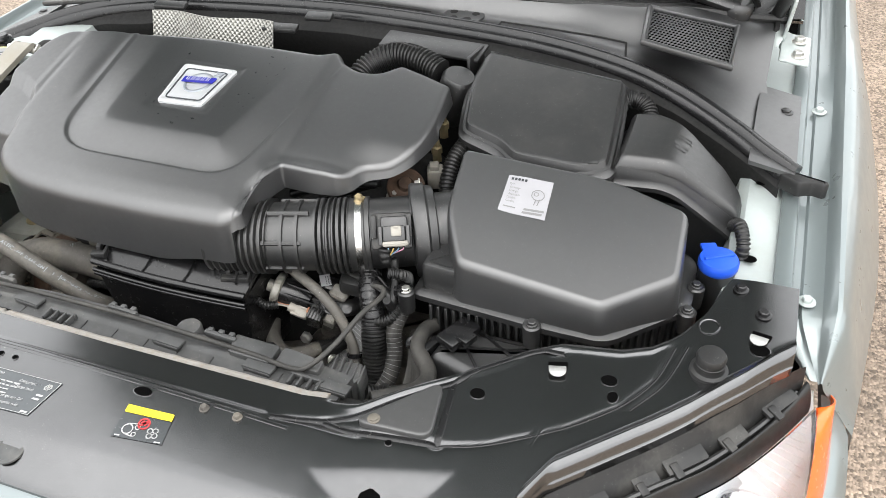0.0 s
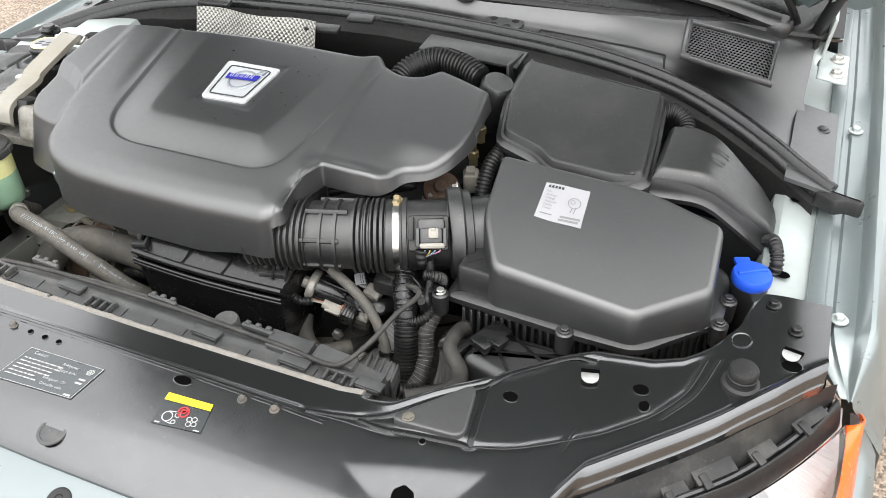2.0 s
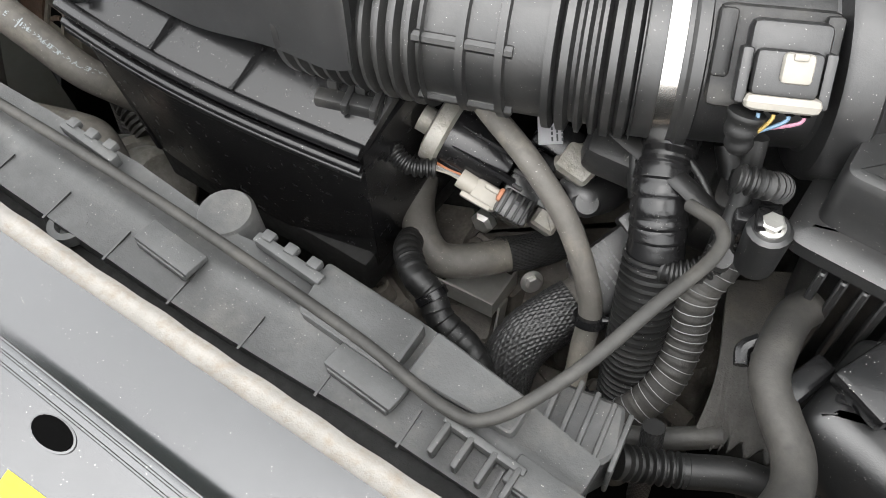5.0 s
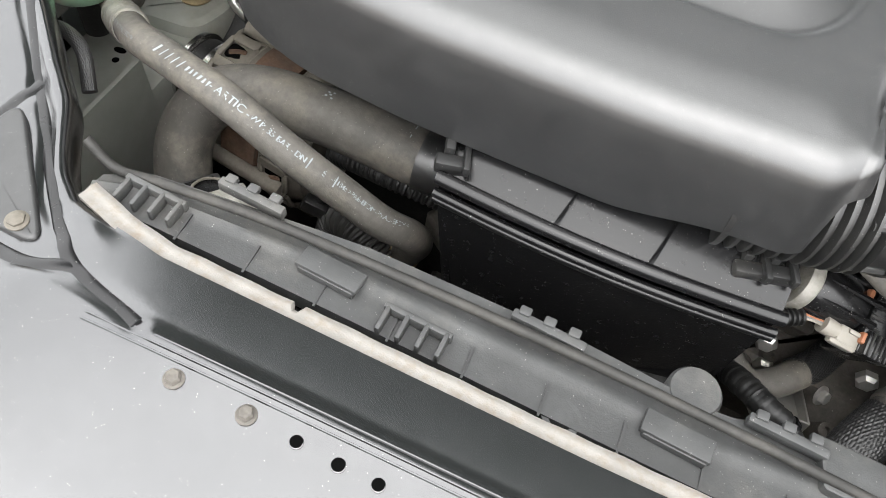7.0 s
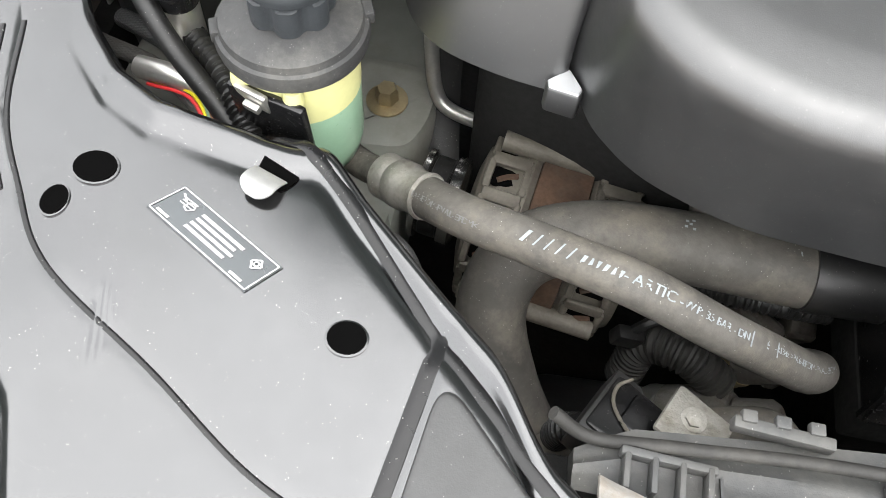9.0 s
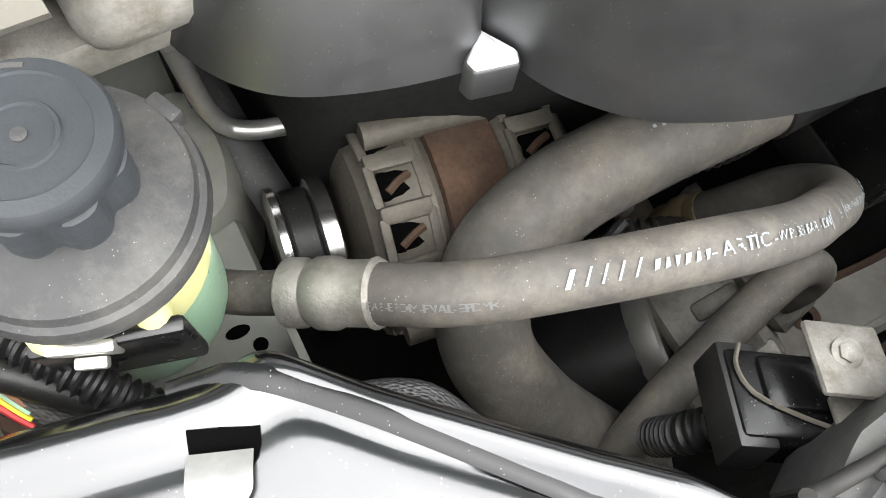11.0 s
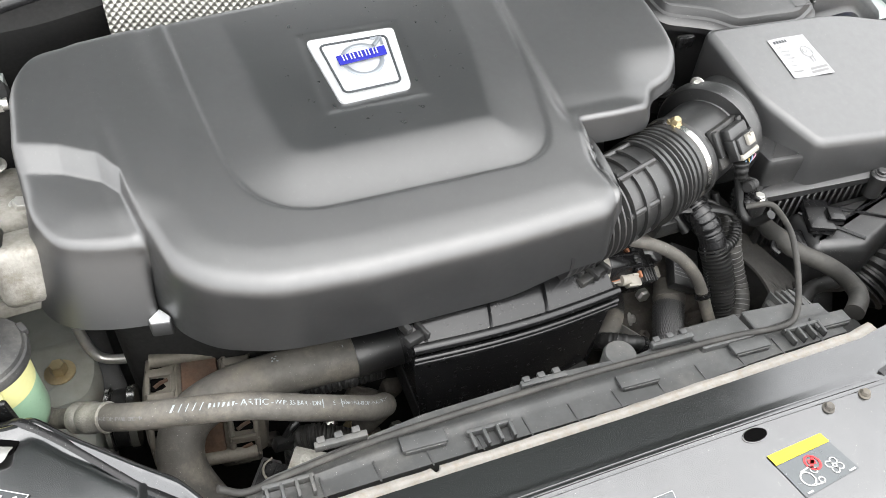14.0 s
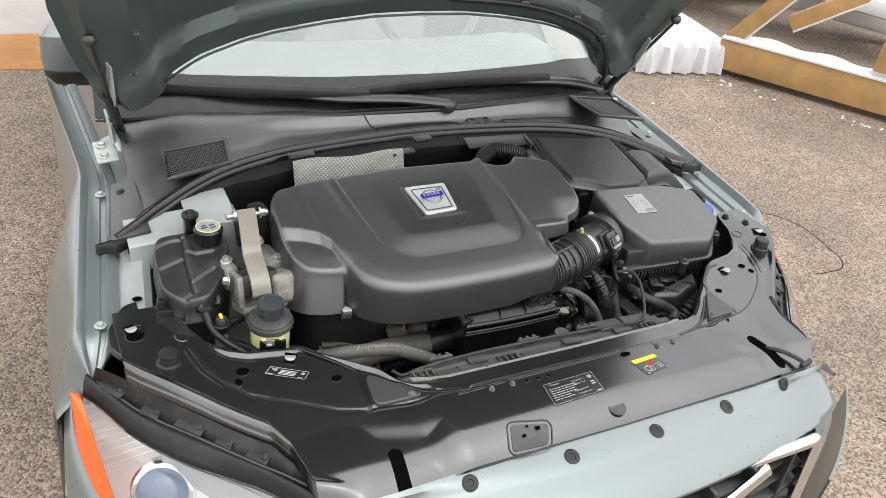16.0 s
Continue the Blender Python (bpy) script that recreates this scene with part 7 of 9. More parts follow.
for x in (-0.067, -0.006):
    bm = B()
    sheet(bm, lambda u, v, x=x: (x + 0.0015 * v + 0.012 * u, FL(x) + 0.004 + 0.075 * u, Vector(btop(x, u * 0.75)).z + 0.002 + 0.008 * (1 - abs(2 * u - 1)) * v), span(0, 1, 8), span(-1, 1, 2), 0.003)
    part("lid_rib", bm, GLOSSY, bat)
for x, y, z in ((-0.141, 0.125, 0.915), (0.066, 0.150, 0.905), (0.05, 0.145, 0.905)):
    bm = B()
    box(bm, (x, y, z), (0.022, 0.010, 0.010), 0.002, (0, 6, 20))
    box(bm, (x - 0.006, y + 0.01, z + 0.005), (0.006, 0.014, 0.010), 0.001, (0, 6, 20))
    box(bm, (x + 0.008, y + 0.004, z + 0.004), (0.004, 0.02, 0.008), 0.001, (0, 6, 20))
    part("lid_clip", bm, DUSTY, bat)
bm = B()
def bfront(x, k):
    t = [0, 0.02, 0.35, 0.7, 1.0][int(k)]
    return (x * (1 - 0.10 * t) - 0.002 * t, FL(x) + 0.003 * t + 0.001, LZ(x) - 0.006 - 0.115 * t)
sheet(bm, bfront, span(-0.146, 0.078, 20), [0, 1, 2, 3, 4], 0.004, (0, 1, 0))
part("front_wall", bm, GLOSSY, bat)
for xs, xb in ((-0.146, -0.130), (0.078, 0.068)):
    bm = B()
    sheet(bm, lambda u, v, a=xs, b=xb: (a + (b - a) * v, FL(a) + 0.002 + 0.11 * u, LZ(a) + 0.004 + 0.02 * u * (1 - v) - 0.125 * v), span(0, 1, 6), span(0, 1, 5), 0.004, (1 if xs < 0 else -1, 0, 0))
    part("side_wall", bm, GLOSSY, bat)
bm = B()
box(bm, (-0.032, 0.175, 0.76), (0.20, 0.11, 0.035), 0.004)
box(bm, (-0.032, 0.19, 0.60), (0.12, 0.09, 0.30), 0.01)
part("tray", bm, DARK, bat)

# ---- duct strip above the radiator ----
rad = thing("radiator_strip", "dusty black plastic strip along the radiator top", "radiator strip", (-0.03, 0.03, 0.84))
YF = lambda x: 0.0025 + 0.005 * smooth01((x - 0.05) / 0.15)
YR = curve1([(-0.325, 0.022), (-0.30, 0.036), (-0.16, 0.052), (-0.02, 0.056), (0.06, 0.052), (0.11, 0.060), (0.115, 0.064), (0.173, 0.063), (0.227, 0.057), (0.272, 0.050)])
SZ = lambda x: 0.912 - 0.016 * smooth01((x + 0.3) / 0.5)
bm = B()
def strip_pt(x, w):
    y = YF(x) + (YR(x) - YF(x)) * w
    return (x, y, SZ(x) - 0.004 * w + 0.0025 * math.exp(-((w - 0.55) / 0.08) ** 2))
sheet(bm, strip_pt, span(-0.325, 0.272, 90), span(0, 1, 14), 0.014)
part("strip", bm, STRIPGREY, rad)
bm = B()
sheet(bm, lambda x, k: (x, YR(x) - 0.001, SZ(x) - 0.006 - 0.05 * k), span(-0.315, 0.27, 40), [0, 1], 0.003, (0, -1, 0))
part("skirt", bm, STRIPGREY, rad)
# tabs and combs
def tab(x):
    bm = B()
    y = 0.024
    z = SZ(x) + 0.004
    box(bm, (x, y, z - 0.0008), (0.040, 0.015, 0.0045), 0.0014, (-5, 0, -3))
    box(bm, (x, y - 0.007, z - 0.003), (0.036, 0.003, 0.006), 0.001, (0, 0, -3))
    part("tab", bm, STRIPGREY, rad)
for x in (-0.17, 0.040, 0.165, 0.262):
    tab(x)
def comb(x, y):
    z = SZ(x) + 0.002
    bm = B()
    box(bm, (x, y + 0.006, z + 0.001), (0.042, 0.004, 0.008), 0.001, (0, 0, -2))
    for k in range(4):
        box(bm, (x - 0.018 + 0.012 * k, y - 0.002, z + 0.001), (0.003, 0.016, 0.009), 0.001)
    part("comb", bm, STRIPGREY, rad)
for x, y in ((-0.285, 0.016), (-0.112, 0.012), (0.228, 0.020)):
    comb(x, y)
for x, y in ((-0.235, 0.045), (-0.045, 0.048), (0.095, 0.052)):
    bm = B()
    z = SZ(x) + 0.003
    box(bm, (x, y, z), (0.045, 0.006, 0.008), 0.001, (0, 0, -3))
    for k in range(3):
        box(bm, (x - 0.016 + 0.015 * k, y + 0.004, z + 0.003), (0.007, 0.006, 0.005), 0.001)
    part("cable_guide", bm, STRIPGREY, rad)
bm = B()
lathe(bm, (0.043, 0.058, 0.868), [(0.0162, -0.03), (0.0162, 0.026), (0.0145, 0.029), (0.004, 0.0295)], 26)
part("round_post", bm, STRIPGREY, rad)
bm = B()
lathe(bm, (-0.020, 0.006, SZ(-0.02) - 0.004), [(0.011, -0.004), (0.011, 0.003), (0.007, 0.003), (0.006, -0.002)], 20)
part("round_post", bm, STRIPGREY, rad)
bm = B()
for x in span(-0.26, 0.24, 11):
    bm = B()
    box(bm, (x, YF(x) + 0.008, SZ(x) - 0.0002), (0.0014, 0.02, 0.0012), 0, (0, 0, 3))
    part("moulded_line", bm, PLASTIC, rad)
bm = B()
poly = rounded([(0.112, 0.062), (0.173, 0.060), (0.175, 0.030), (0.118, 0.032)], 0.003)
loft(bm, poly, [(0.0, 0.885), (0.0, lambda x, y: 0.9030 - 0.10 * max(0.0, y - 0.040)), (0.001, lambda x, y: 0.9038 - 0.10 * max(0.0, y - 0.040))])
poly = rounded([(0.180, 0.060), (0.235, 0.054), (0.235, 0.036), (0.180, 0.034)], 0.003)
loft(bm, poly, [(0.0, 0.885), (0.0, 0.9015), (0.001, 0.9025)])
part("raised_pad", bm, STRIPGREY, rad, "dusty raised moulding")
# ribbed block and conduit at its end
bm = B()
loft(bm, rounded([(0.232, 0.078), (0.226, 0.034), (0.262, 0.036), (0.276, 0.062), (0.268, 0.084)], 0.004), [(0.0, 0.84), (0.0, 0.878), (0.002, 0.880)])
part("end_block", bm, STRIPGREY, rad)
for k in range(5):
    bm = B()
    box(bm, (0.240 + 0.0085 * k, 0.061 + 0.0015 * k, 0.873 - 0.002 * k), (0.0026, 0.042 - 0.003 * k, 0.030), 0.001, (0, 0, 8))
    part("end_fin", bm, STRIPGREY, rad)
bm = B()
tube(bm, [(0.274, 0.070, 0.846), (0.286, 0.078, 0.840), (0.304, 0.088, 0.836)], ribs(0.0080, 0.0045, 0.0011), 16, 6, step=0.0011)
tube(bm, [(0.302, 0.087, 0.836), (0.332, 0.102, 0.835), (0.37, 0.105, 0.83)], 0.0088, 14, 6)
part("end_conduit", bm, RUBBER, rad)
# thin release cable along the strip
bm = B()
tube(bm, [(-0.338, 0.03, 0.925), (-0.318, 0.027, 0.912), (-0.28, 0.028, SZ(-0.28) + 0.006), (-0.2, 0.035, SZ(-0.2) + 0.006), (-0.05, 0.040, SZ(-0.05) + 0.006), (0.05, 0.040, SZ(0.05) + 0.006), (0.15, 0.036, SZ(0.15) + 0.007), (0.205, 0.030, 0.904), (0.226, 0.036, 0.909), (0.246, 0.066, 0.922), (0.262, 0.105, 0.938), (0.272, 0.14, 0.938), (0.268, 0.155, 0.938), (0.250, 0.165, 0.93)], 0.0032, 12, 10)
solo("release_cable", bm, BLACKHOSE, "thin black bonnet release cable along the strip", "cable")

# ---- hoses at the left front ----
ac = thing("air_con_hose", "grey rubber air conditioning hose with white print", "hose", (-0.30, 0.12, 0.86))
ac_pts = [(-0.428, 0.168, 0.866), (-0.395, 0.145, 0.885), (-0.355, 0.130, 0.895), (-0.300, 0.116, 0.896), (-0.250, 0.112, 0.873), (-0.214, 0.116, 0.848), (-0.186, 0.121, 0.826), (-0.169, 0.134, 0.804), (-0.168, 0.149, 0.775), (-0.178, 0.160, 0.742), (-0.186, 0.167, 0.72)]
bm = B()
tube(bm, ac_pts, 0.0125, 24, 12)
part("rubber_hose", bm, GREYHOSE, ac)
a0 = Vector(ac_pts[0])
dd = (Vector(ac_pts[1]) - a0).normalized()
bm = B()
lathe(bm, a0 - dd * 0.030, [(0.012, 0), (0.0145, 0.002), (0.0145, 0.009), (0.0125, 0.012), (0.0150, 0.016), (0.0150, 0.024), (0.0135, 0.027), (0.0135, 0.038), (0.0145, 0.041), (0.0135, 0.043)], 26, dd)
part("ferrule", bm, ALU, ac, "crimped aluminium ferrule")
bm = B()
tube(bm, [a0 - dd * 0.03, a0 - dd * 0.055, (-0.49, 0.215, 0.835), (-0.50, 0.25, 0.80)], 0.0095, 16, 8)
part("metal_pipe", bm, IRON, ac)
e0, e1 = Vector(ac_pts[-1]), Vector(ac_pts[-2])
de = (e0 - e1).normalized()
bm = B()
lathe(bm, e0 - de * 0.004, [(0.0135, 0), (0.0145, 0.004), (0.013, 0.010), (0.0155, 0.014), (0.0155, 0.022), (0.013, 0.026), (0.014, 0.034), (0.012, 0.04)], 22, de)
part("end_ferrule", bm, BRASS, ac)
# print wrapped on the hose
def along(pts, r, s0, ang, turn=1):
    """Maps lettering (x along, y round) onto a tube from the length s0."""
    path = even(spline(pts, 40), 0.001)
    def put(x, y):
        i = min(max(int((s0 + x) / 0.001), 1), len(path) - 2)
        p, t = path[i], (path[i + 1] - path[i - 1]).normalized()
        side = t.cross(Vector((0, 0, 1))).normalized()
        up = side.cross(t)
        a = ang + turn * y / r
        return p + (up * math.cos(a) + side * math.sin(a)) * (r + 0.0009)
    return put
for w, s, h in (("- ARTIC -", 0.150, 0.0074), ("W.P. 35 BAR - DN", 0.187, 0.0056), ("16", 0.221, 0.0062), ("-R134a >PA6-EPDM-PVAL-EPDM<", 0.262, 0.0047)):
    text("print", w, (0, 0, 0), h, HOSEPRINT, ac, along(ac_pts, 0.0125, s, 0.35, -1), 0.0)
text("print", ">PA6-EPDM-PVAL-EPDM<", (0, 0, 0), 0.0045, GREYPRINT, ac, along(ac_pts, 0.0125, 0.036, 0.75, -1))
bm = B()
put = along(ac_pts, 0.0125, 0.105, 0.35, -1)
for k in range(5):
    ps = [(-0.022 + 0.006 * k, -0.0035), (-0.0205 + 0.006 * k, -0.0035), (-0.0175 + 0.006 * k, 0.003), (-0.019 + 0.006 * k, 0.003)]
    bm = B()
    bm.faces.new([bm.verts.new(put(*p)) for p in ps])
    part("mark_bar", bm, HOSEPRINT, ac)
for k in range(6):
    ps = [(0.010 + 0.0036 * k, -0.0025), (0.0116 + 0.0036 * k, -0.0018), (0.0122 + 0.0036 * k, 0.0014), (0.0106 + 0.0036 * k, 0.0014)]
    bm = B()
    bm.faces.new([bm.verts.new(put(*p)) for p in ps])
    part("mark_bar", bm, HOSEPRINT, ac)
for s in (0.211, 0.232):
    p2 = along(ac_pts, 0.0125, s, 0.35, -1)
    bm = B()
    bm.faces.new([bm.verts.new(p2(*p)) for p in ((-0.0008, -0.004), (0.0008, -0.004), (0.0008, 0.004), (-0.0008, 0.004))])
    part("mark_bar", bm, HOSEPRINT, ac)

rh = thing("radiator_hose", "thick dusty grey radiator hose", "hose", (-0.3, 0.15, 0.70))
rpts = [(-0.125, 0.190, 0.825), (-0.19, 0.188, 0.826), (-0.26, 0.186, 0.832), (-0.318, 0.180, 0.834), (-0.358, 0.166, 0.822), (-0.371, 0.138, 0.795), (-0.354, 0.105, 0.758), (-0.324, 0.075, 0.72), (-0.295, 0.05, 0.68)]
bm = B()
tube(bm, rpts, 0.0228, 28, 10)
part("rubber_hose", bm, GREYHOSE, rh)
bm = B()
tube(bm, [(-0.186, 0.188, 0.826), (-0.15, 0.190, 0.825), (-0.12, 0.192, 0.824)], 0.0246, 26, 4)
part("end_sleeve", bm, PLASTIC, rh)
bm = B()
woven(bm, [(-0.135, 0.191, 0.825), (-0.10, 0.195, 0.822), (-0.06, 0.20, 0.82)], 0.0228, 36, 0.0042, 0.0010)
part("braided_sleeve", bm, BRAID, rh)
bm = B()
for k, (x, y) in enumerate(((0, 0), (0.002, 0.003), (0.0, 0.006), (0.004, 0.001), (0.005, 0.005))):
    put = along(rpts, 0.0228, 0.138, 0.25, -1)
    bm.faces.new([bm.verts.new(put(x + a, y + b)) for a, b in ((0, 0), (0.0022, 0), (0.0022, 0.0016), (0, 0.0016))])
part("mark_bars", bm, HOSEPRINT, rh)
bm = B()
put = along(rpts, 0.0228, 0.072, 0.1, -1)
bm.faces.new([bm.verts.new(put(a, b)) for a, b in ((0, -0.009), (0.0016, -0.009), (0.0016, 0.006), (0, 0.006))])
part("mark_bars", bm, HOSEPRINT, rh)
for pts, r, m, lab in (([(-0.155, 0.185, 0.79), (-0.2, 0.178, 0.80), (-0.235, 0.185, 0.792), (-0.27, 0.2, 0.77)], 0.0085, RUBBER, "black corrugated conduit under the radiator hose"),
                       ([(-0.2, 0.15, 0.72), (-0.23, 0.16, 0.735), (-0.255, 0.17, 0.72), (-0.26, 0.165, 0.67)], 0.0135, BLACKHOSE, "dusty conduit beside the alternator"),):
    bm = B()
    tube(bm, pts, ribs(r, 0.0055, r * 0.09), 16, 8, step=0.0014)
    solo("wiring_conduit", bm, m, lab, "conduit", group="wiring conduits")
lh = thing("lower_hose", "slim grey woven hose low in the bay", "hose", (-0.24, 0.09, 0.70))
bm = B()
tube(bm, [(-0.335, 0.060, 0.745), (-0.293, 0.078, 0.765), (-0.232, 0.096, 0.77), (-0.190, 0.105, 0.772), (-0.172, 0.101, 0.762), (-0.170, 0.098, 0.74), (-0.178, 0.10, 0.71)], 0.0115, 18, 10)
part("hose", bm, GREYHOSE, lh)
bm = B()
lathe(bm, (-0.338, 0.059, 0.735), [(0.011, 0), (0.014, 0.003), (0.0135, 0.02), (0.011, 0.023)], 18, (0.8, 0.25, 0.5))
part("end_collar", bm, ALU, lh)
# oil filter canister and pale housing below
bm = B()
cyl(bm, (-0.315, 0.13, 0.60), (-0.225, 0.11, 0.665), 0.048, seg=26, bevel=0.006)
can = solo("oil_filter", bm, PLASTIC, "dark round canister low beside the engine", "canister")
bm = B()
lathe(bm, (-0.235, 0.113, 0.655), [(0.05, 0), (0.052, 0.004), (0.052, 0.016), (0.05, 0.018)], 28, (0.8, -0.18, 0.57))
part("band", bm, STEEL, can)
bm = B()
cyl(bm, (-0.222, 0.112, 0.668), (-0.178, 0.114, 0.698), 0.049, 0.046, seg=30, bevel=0.006)
cyl(bm, (-0.180, 0.114, 0.697), (-0.150, 0.118, 0.715), 0.036, 0.032, seg=26, bevel=0.005)
comp = solo("compressor_housing", bm, ALU, "pale cast aluminium housing below the hoses", "housing")
for k in range(6):
    a = 1.05 * k
    bm = B()
    box(bm, Vector((-0.19, 0.113, 0.69)) + Vector((-0.57 * 0.045 * math.cos(a), 0.045 * math.sin(a), 0.82 * 0.045 * math.cos(a))), (0.03, 0.012, 0.012), 0.003, (0, -34, 0))
    part("rib", bm, ALU, comp)
# relay on its bracket at the strip's end
rel = thing("relay_box", "small black relay box on a grey plate", "relay", (-0.29, 0.05, 0.85))
m = basis((0.75, -0.42, -0.1), (0.1, 0.25, 0.96))
RC = Vector((-0.286, 0.052, 0.846))
bm = B()
box(bm, RC, (0.054, 0.040, 0.026), 0.003, m)
part("body", bm, GLOSSY, rel)
bm = B()
box(bm, RC + m @ Vector((0.004, 0.004, 0.0135)), (0.036, 0.024, 0.004), 0.0025, m)
part("lid", bm, GLOSSY, rel)
bm = B()
box(bm, RC + m @ Vector((-0.020, 0, 0)), (0.018, 0.048, 0.022), 0.002, m)
part("socket", bm, PLASTIC, rel)
bm = B()
rr = [RC + m @ Vector(p) for p in ((-0.020, 0.021, 0.0140), (-0.024, 0.010, 0.0142), (-0.019, -0.002, 0.0142), (0.0, -0.011, 0.0142), (0.021, -0.017, 0.0140))]
tube(bm, rr, 0.0011, 6, 4)
part("wire_clip", bm, DULLALU, rel)
bm = B()
box(bm, (-0.262, 0.056, 0.872), (0.034, 0.034, 0.004), 0.002, m)
box(bm, (-0.268, 0.028, 0.866), (0.03, 0.03, 0.004), 0.002, m)
part("plate", bm, ALU, rel, "dusty grey mounting plate")
bolt("plate_rivet", (-0.263, 0.059, 0.8745), 0.0045, rel, ALU, h=0.002)
bm = B()
tube(bm, [(-0.306, 0.056, 0.838), (-0.317, 0.060, 0.822), (-0.320, 0.064, 0.795)], ribs(0.0085, 0.0042, 0.0011), 16, 6, step=0.001)
part("cable_sleeve", bm, RUBBER, rel)

# ---- alternator ----
alt = thing("alternator", "dirty aluminium alternator with slotted housing", "alternator", (-0.34, 0.24, 0.68))
axis = Vector((1, -0.12, -0.04)).normalized()
C0 = Vector((-0.388, 0.236, 0.752))
bm = B()
lathe(bm, C0, [(0.034, -0.012), (0.050, -0.008), (0.060, 0.006), (0.063, 0.026), (0.060, 0.030)], 40, axis)
part("front_housing", bm, DULLALU, alt)
bm = B()
lathe(bm, C0, [(0.058, 0.03), (0.064, 0.031), (0.064, 0.066), (0.058, 0.067)], 40, axis)
part("stator", bm, RUST, alt, "rusty iron stator ring")
bm = B()
lathe(bm, C0, [(0.060, 0.067), (0.063, 0.07), (0.062, 0.092), (0.054, 0.108), (0.03, 0.112)], 40, axis)
part("rear_housing", bm, DULLALU, alt)
q = Vector((0, 0, 1)).rotation_difference(axis).to_matrix()
for k in range(14):
    a = 2 * math.pi * k / 14
    for h0, rr in ((0.004, 0.0600), (0.080, 0.0620)):
        o = C0 + q @ Vector((rr * math.cos(a), rr * math.sin(a), h0 + 0.006))
        nrm = q @ Vector((math.cos(a), math.sin(a), -0.25 if h0 < 0.05 else 0.2))
        fr = basis(axis, nrm)
        bm = B()
        box(bm, o - fr @ Vector((0, 0, 0.0012)), (0.021, 0.0150, 0.0045), 0.0028, fr)
        part("slot", bm, HOLE, alt)
        bm = B()
        for du in (-0.0125, 0.0125):
            box(bm, o + fr @ Vector((du, 0, 0.0012)), (0.0055, 0.0235, 0.004), 0.0018, fr)
        box(bm, o + fr @ Vector((0, 0.0125, 0.0012)), (0.027, 0.0095, 0.0042), 0.0018, fr)
        part("slot_frame", bm, DULLALU, alt)
        bm = B()
        tube(bm, [o + fr @ Vector((-0.006, -0.004, 0.0012)), o + fr @ Vector((0.0, 0.0, 0.0018)), o + fr @ Vector((0.007, 0.003, 0.0012))], 0.0022, 6, 4)
        part("winding", bm, RUST, alt)
for a in (0.9, 2.7, 4.6):
    bm = B()
    o = C0 + q @ Vector((0.066 * math.cos(a), 0.066 * math.sin(a), 0.012))
    cyl(bm, o - axis * 0.012, o + axis * 0.085, 0.0075, seg=14)
    part("lug", bm, DULLALU, alt)
bm = B()
lathe(bm, C0 - axis * 0.052, [(0.030, 0), (0.034, 0.002), (0.034, 0.006), (0.029, 0.008), (0.029, 0.022), (0.034, 0.024), (0.034, 0.032), (0.028, 0.034)], 34, axis)
part("pulley", bm, BRIGHT, alt, "bright steel belt pulley")
bm = B()
lathe(bm, C0 - axis * 0.044, [(0.0292, 0), (0.0304, 0.001), (0.0304, 0.013), (0.0292, 0.014)], 34, axis)
part("belt", bm, RUBBER, alt, "black drive belt")
bm = B()
tube(bm, [C0 - axis * 0.037 + Vector((0, 0.026, -0.016)), C0 + Vector((-0.05, 0.10, 0.02)), C0 + Vector((-0.055, 0.16, 0.05))], 0.012, 4, 4, flat=0.3)
part("belt_run", bm, RUBBER, alt)
bm = B()
box(bm, (-0.272, 0.166, 0.735), (0.022, 0.012, 0.016), 0.003, (0, 20, 10))
tube(bm, [(-0.272, 0.168, 0.735), (-0.262, 0.172, 0.748), (-0.252, 0.176, 0.752)], 0.004, 8, 5)
part("connector", bm, DUSTY, alt)
bm = B()
tube(bm, [(-0.450, 0.325, 0.84), (-0.442, 0.312, 0.79), (-0.426, 0.304, 0.776), (-0.386, 0.293, 0.78), (-0.36, 0.285, 0.79)], 0.0055, 12, 8)
solo("steel_pipe", bm, STEEL, "thin bare steel pipe beside the engine", "pipe")

# ---- engine mount and torque strap ----
mt = thing("engine_mount", "cast aluminium engine mount with a rubber block", "engine mount", (-0.49, 0.30, 0.86))
bm = B()
loft(bm, rounded([(-0.552, 0.285), (-0.537, 0.256), (-0.435, 0.262), (-0.437, 0.305), (-0.452, 0.33), (-0.535, 0.335)], 0.006), [(0.0, 0.925), (0.0, 0.936), (0.002, 0.939)])
part("base_plate", bm, ALU, mt)
bm = B()
box(bm, (-0.459, 0.284, 0.958), (0.050, 0.052, 0.060), 0.013, (-20, 0, 4), 4)
part("cheek", bm, ALU, mt)
bm = B()
box(bm, (-0.541, 0.285, 0.965), (0.012, 0.052, 0.062), 0.004, (-16, 0, 4))
part("cheek", bm, ALU, mt)
bm = B()
box(bm, (-0.503, 0.29, 0.972), (0.070, 0.040, 0.042), 0.005, (-20, 0, 4))
part("rubber_block", bm, RUBBER, mt)
bm = B()
box(bm, (-0.47, 0.36, 0.965), (0.06, 0.09, 0.04), 0.014, (-6, 0, 10))
box(bm, (-0.545, 0.335, 0.965), (0.03, 0.05, 0.05), 0.012, (-6, 0, 10))
part("casting", bm, ALU, mt)
for p, ax in (((-0.452, 0.335, 0.984), (0.2, -0.2, 0.95)), ((-0.472, 0.392, 0.992), (0.1, -0.1, 0.98)), ((-0.556, 0.289, 0.985), (-1, 0, 0.1)), ((-0.545, 0.345, 0.99), (-0.2, -0.1, 0.97))):
    bolt("mount_bolt", p, 0.0075, mt, STEEL, axis=ax, h=0.008)
st = thing("torque_strap", "flat pale metal strap over the engine mount", "strap", (-0.5, 0.33, 0.95))
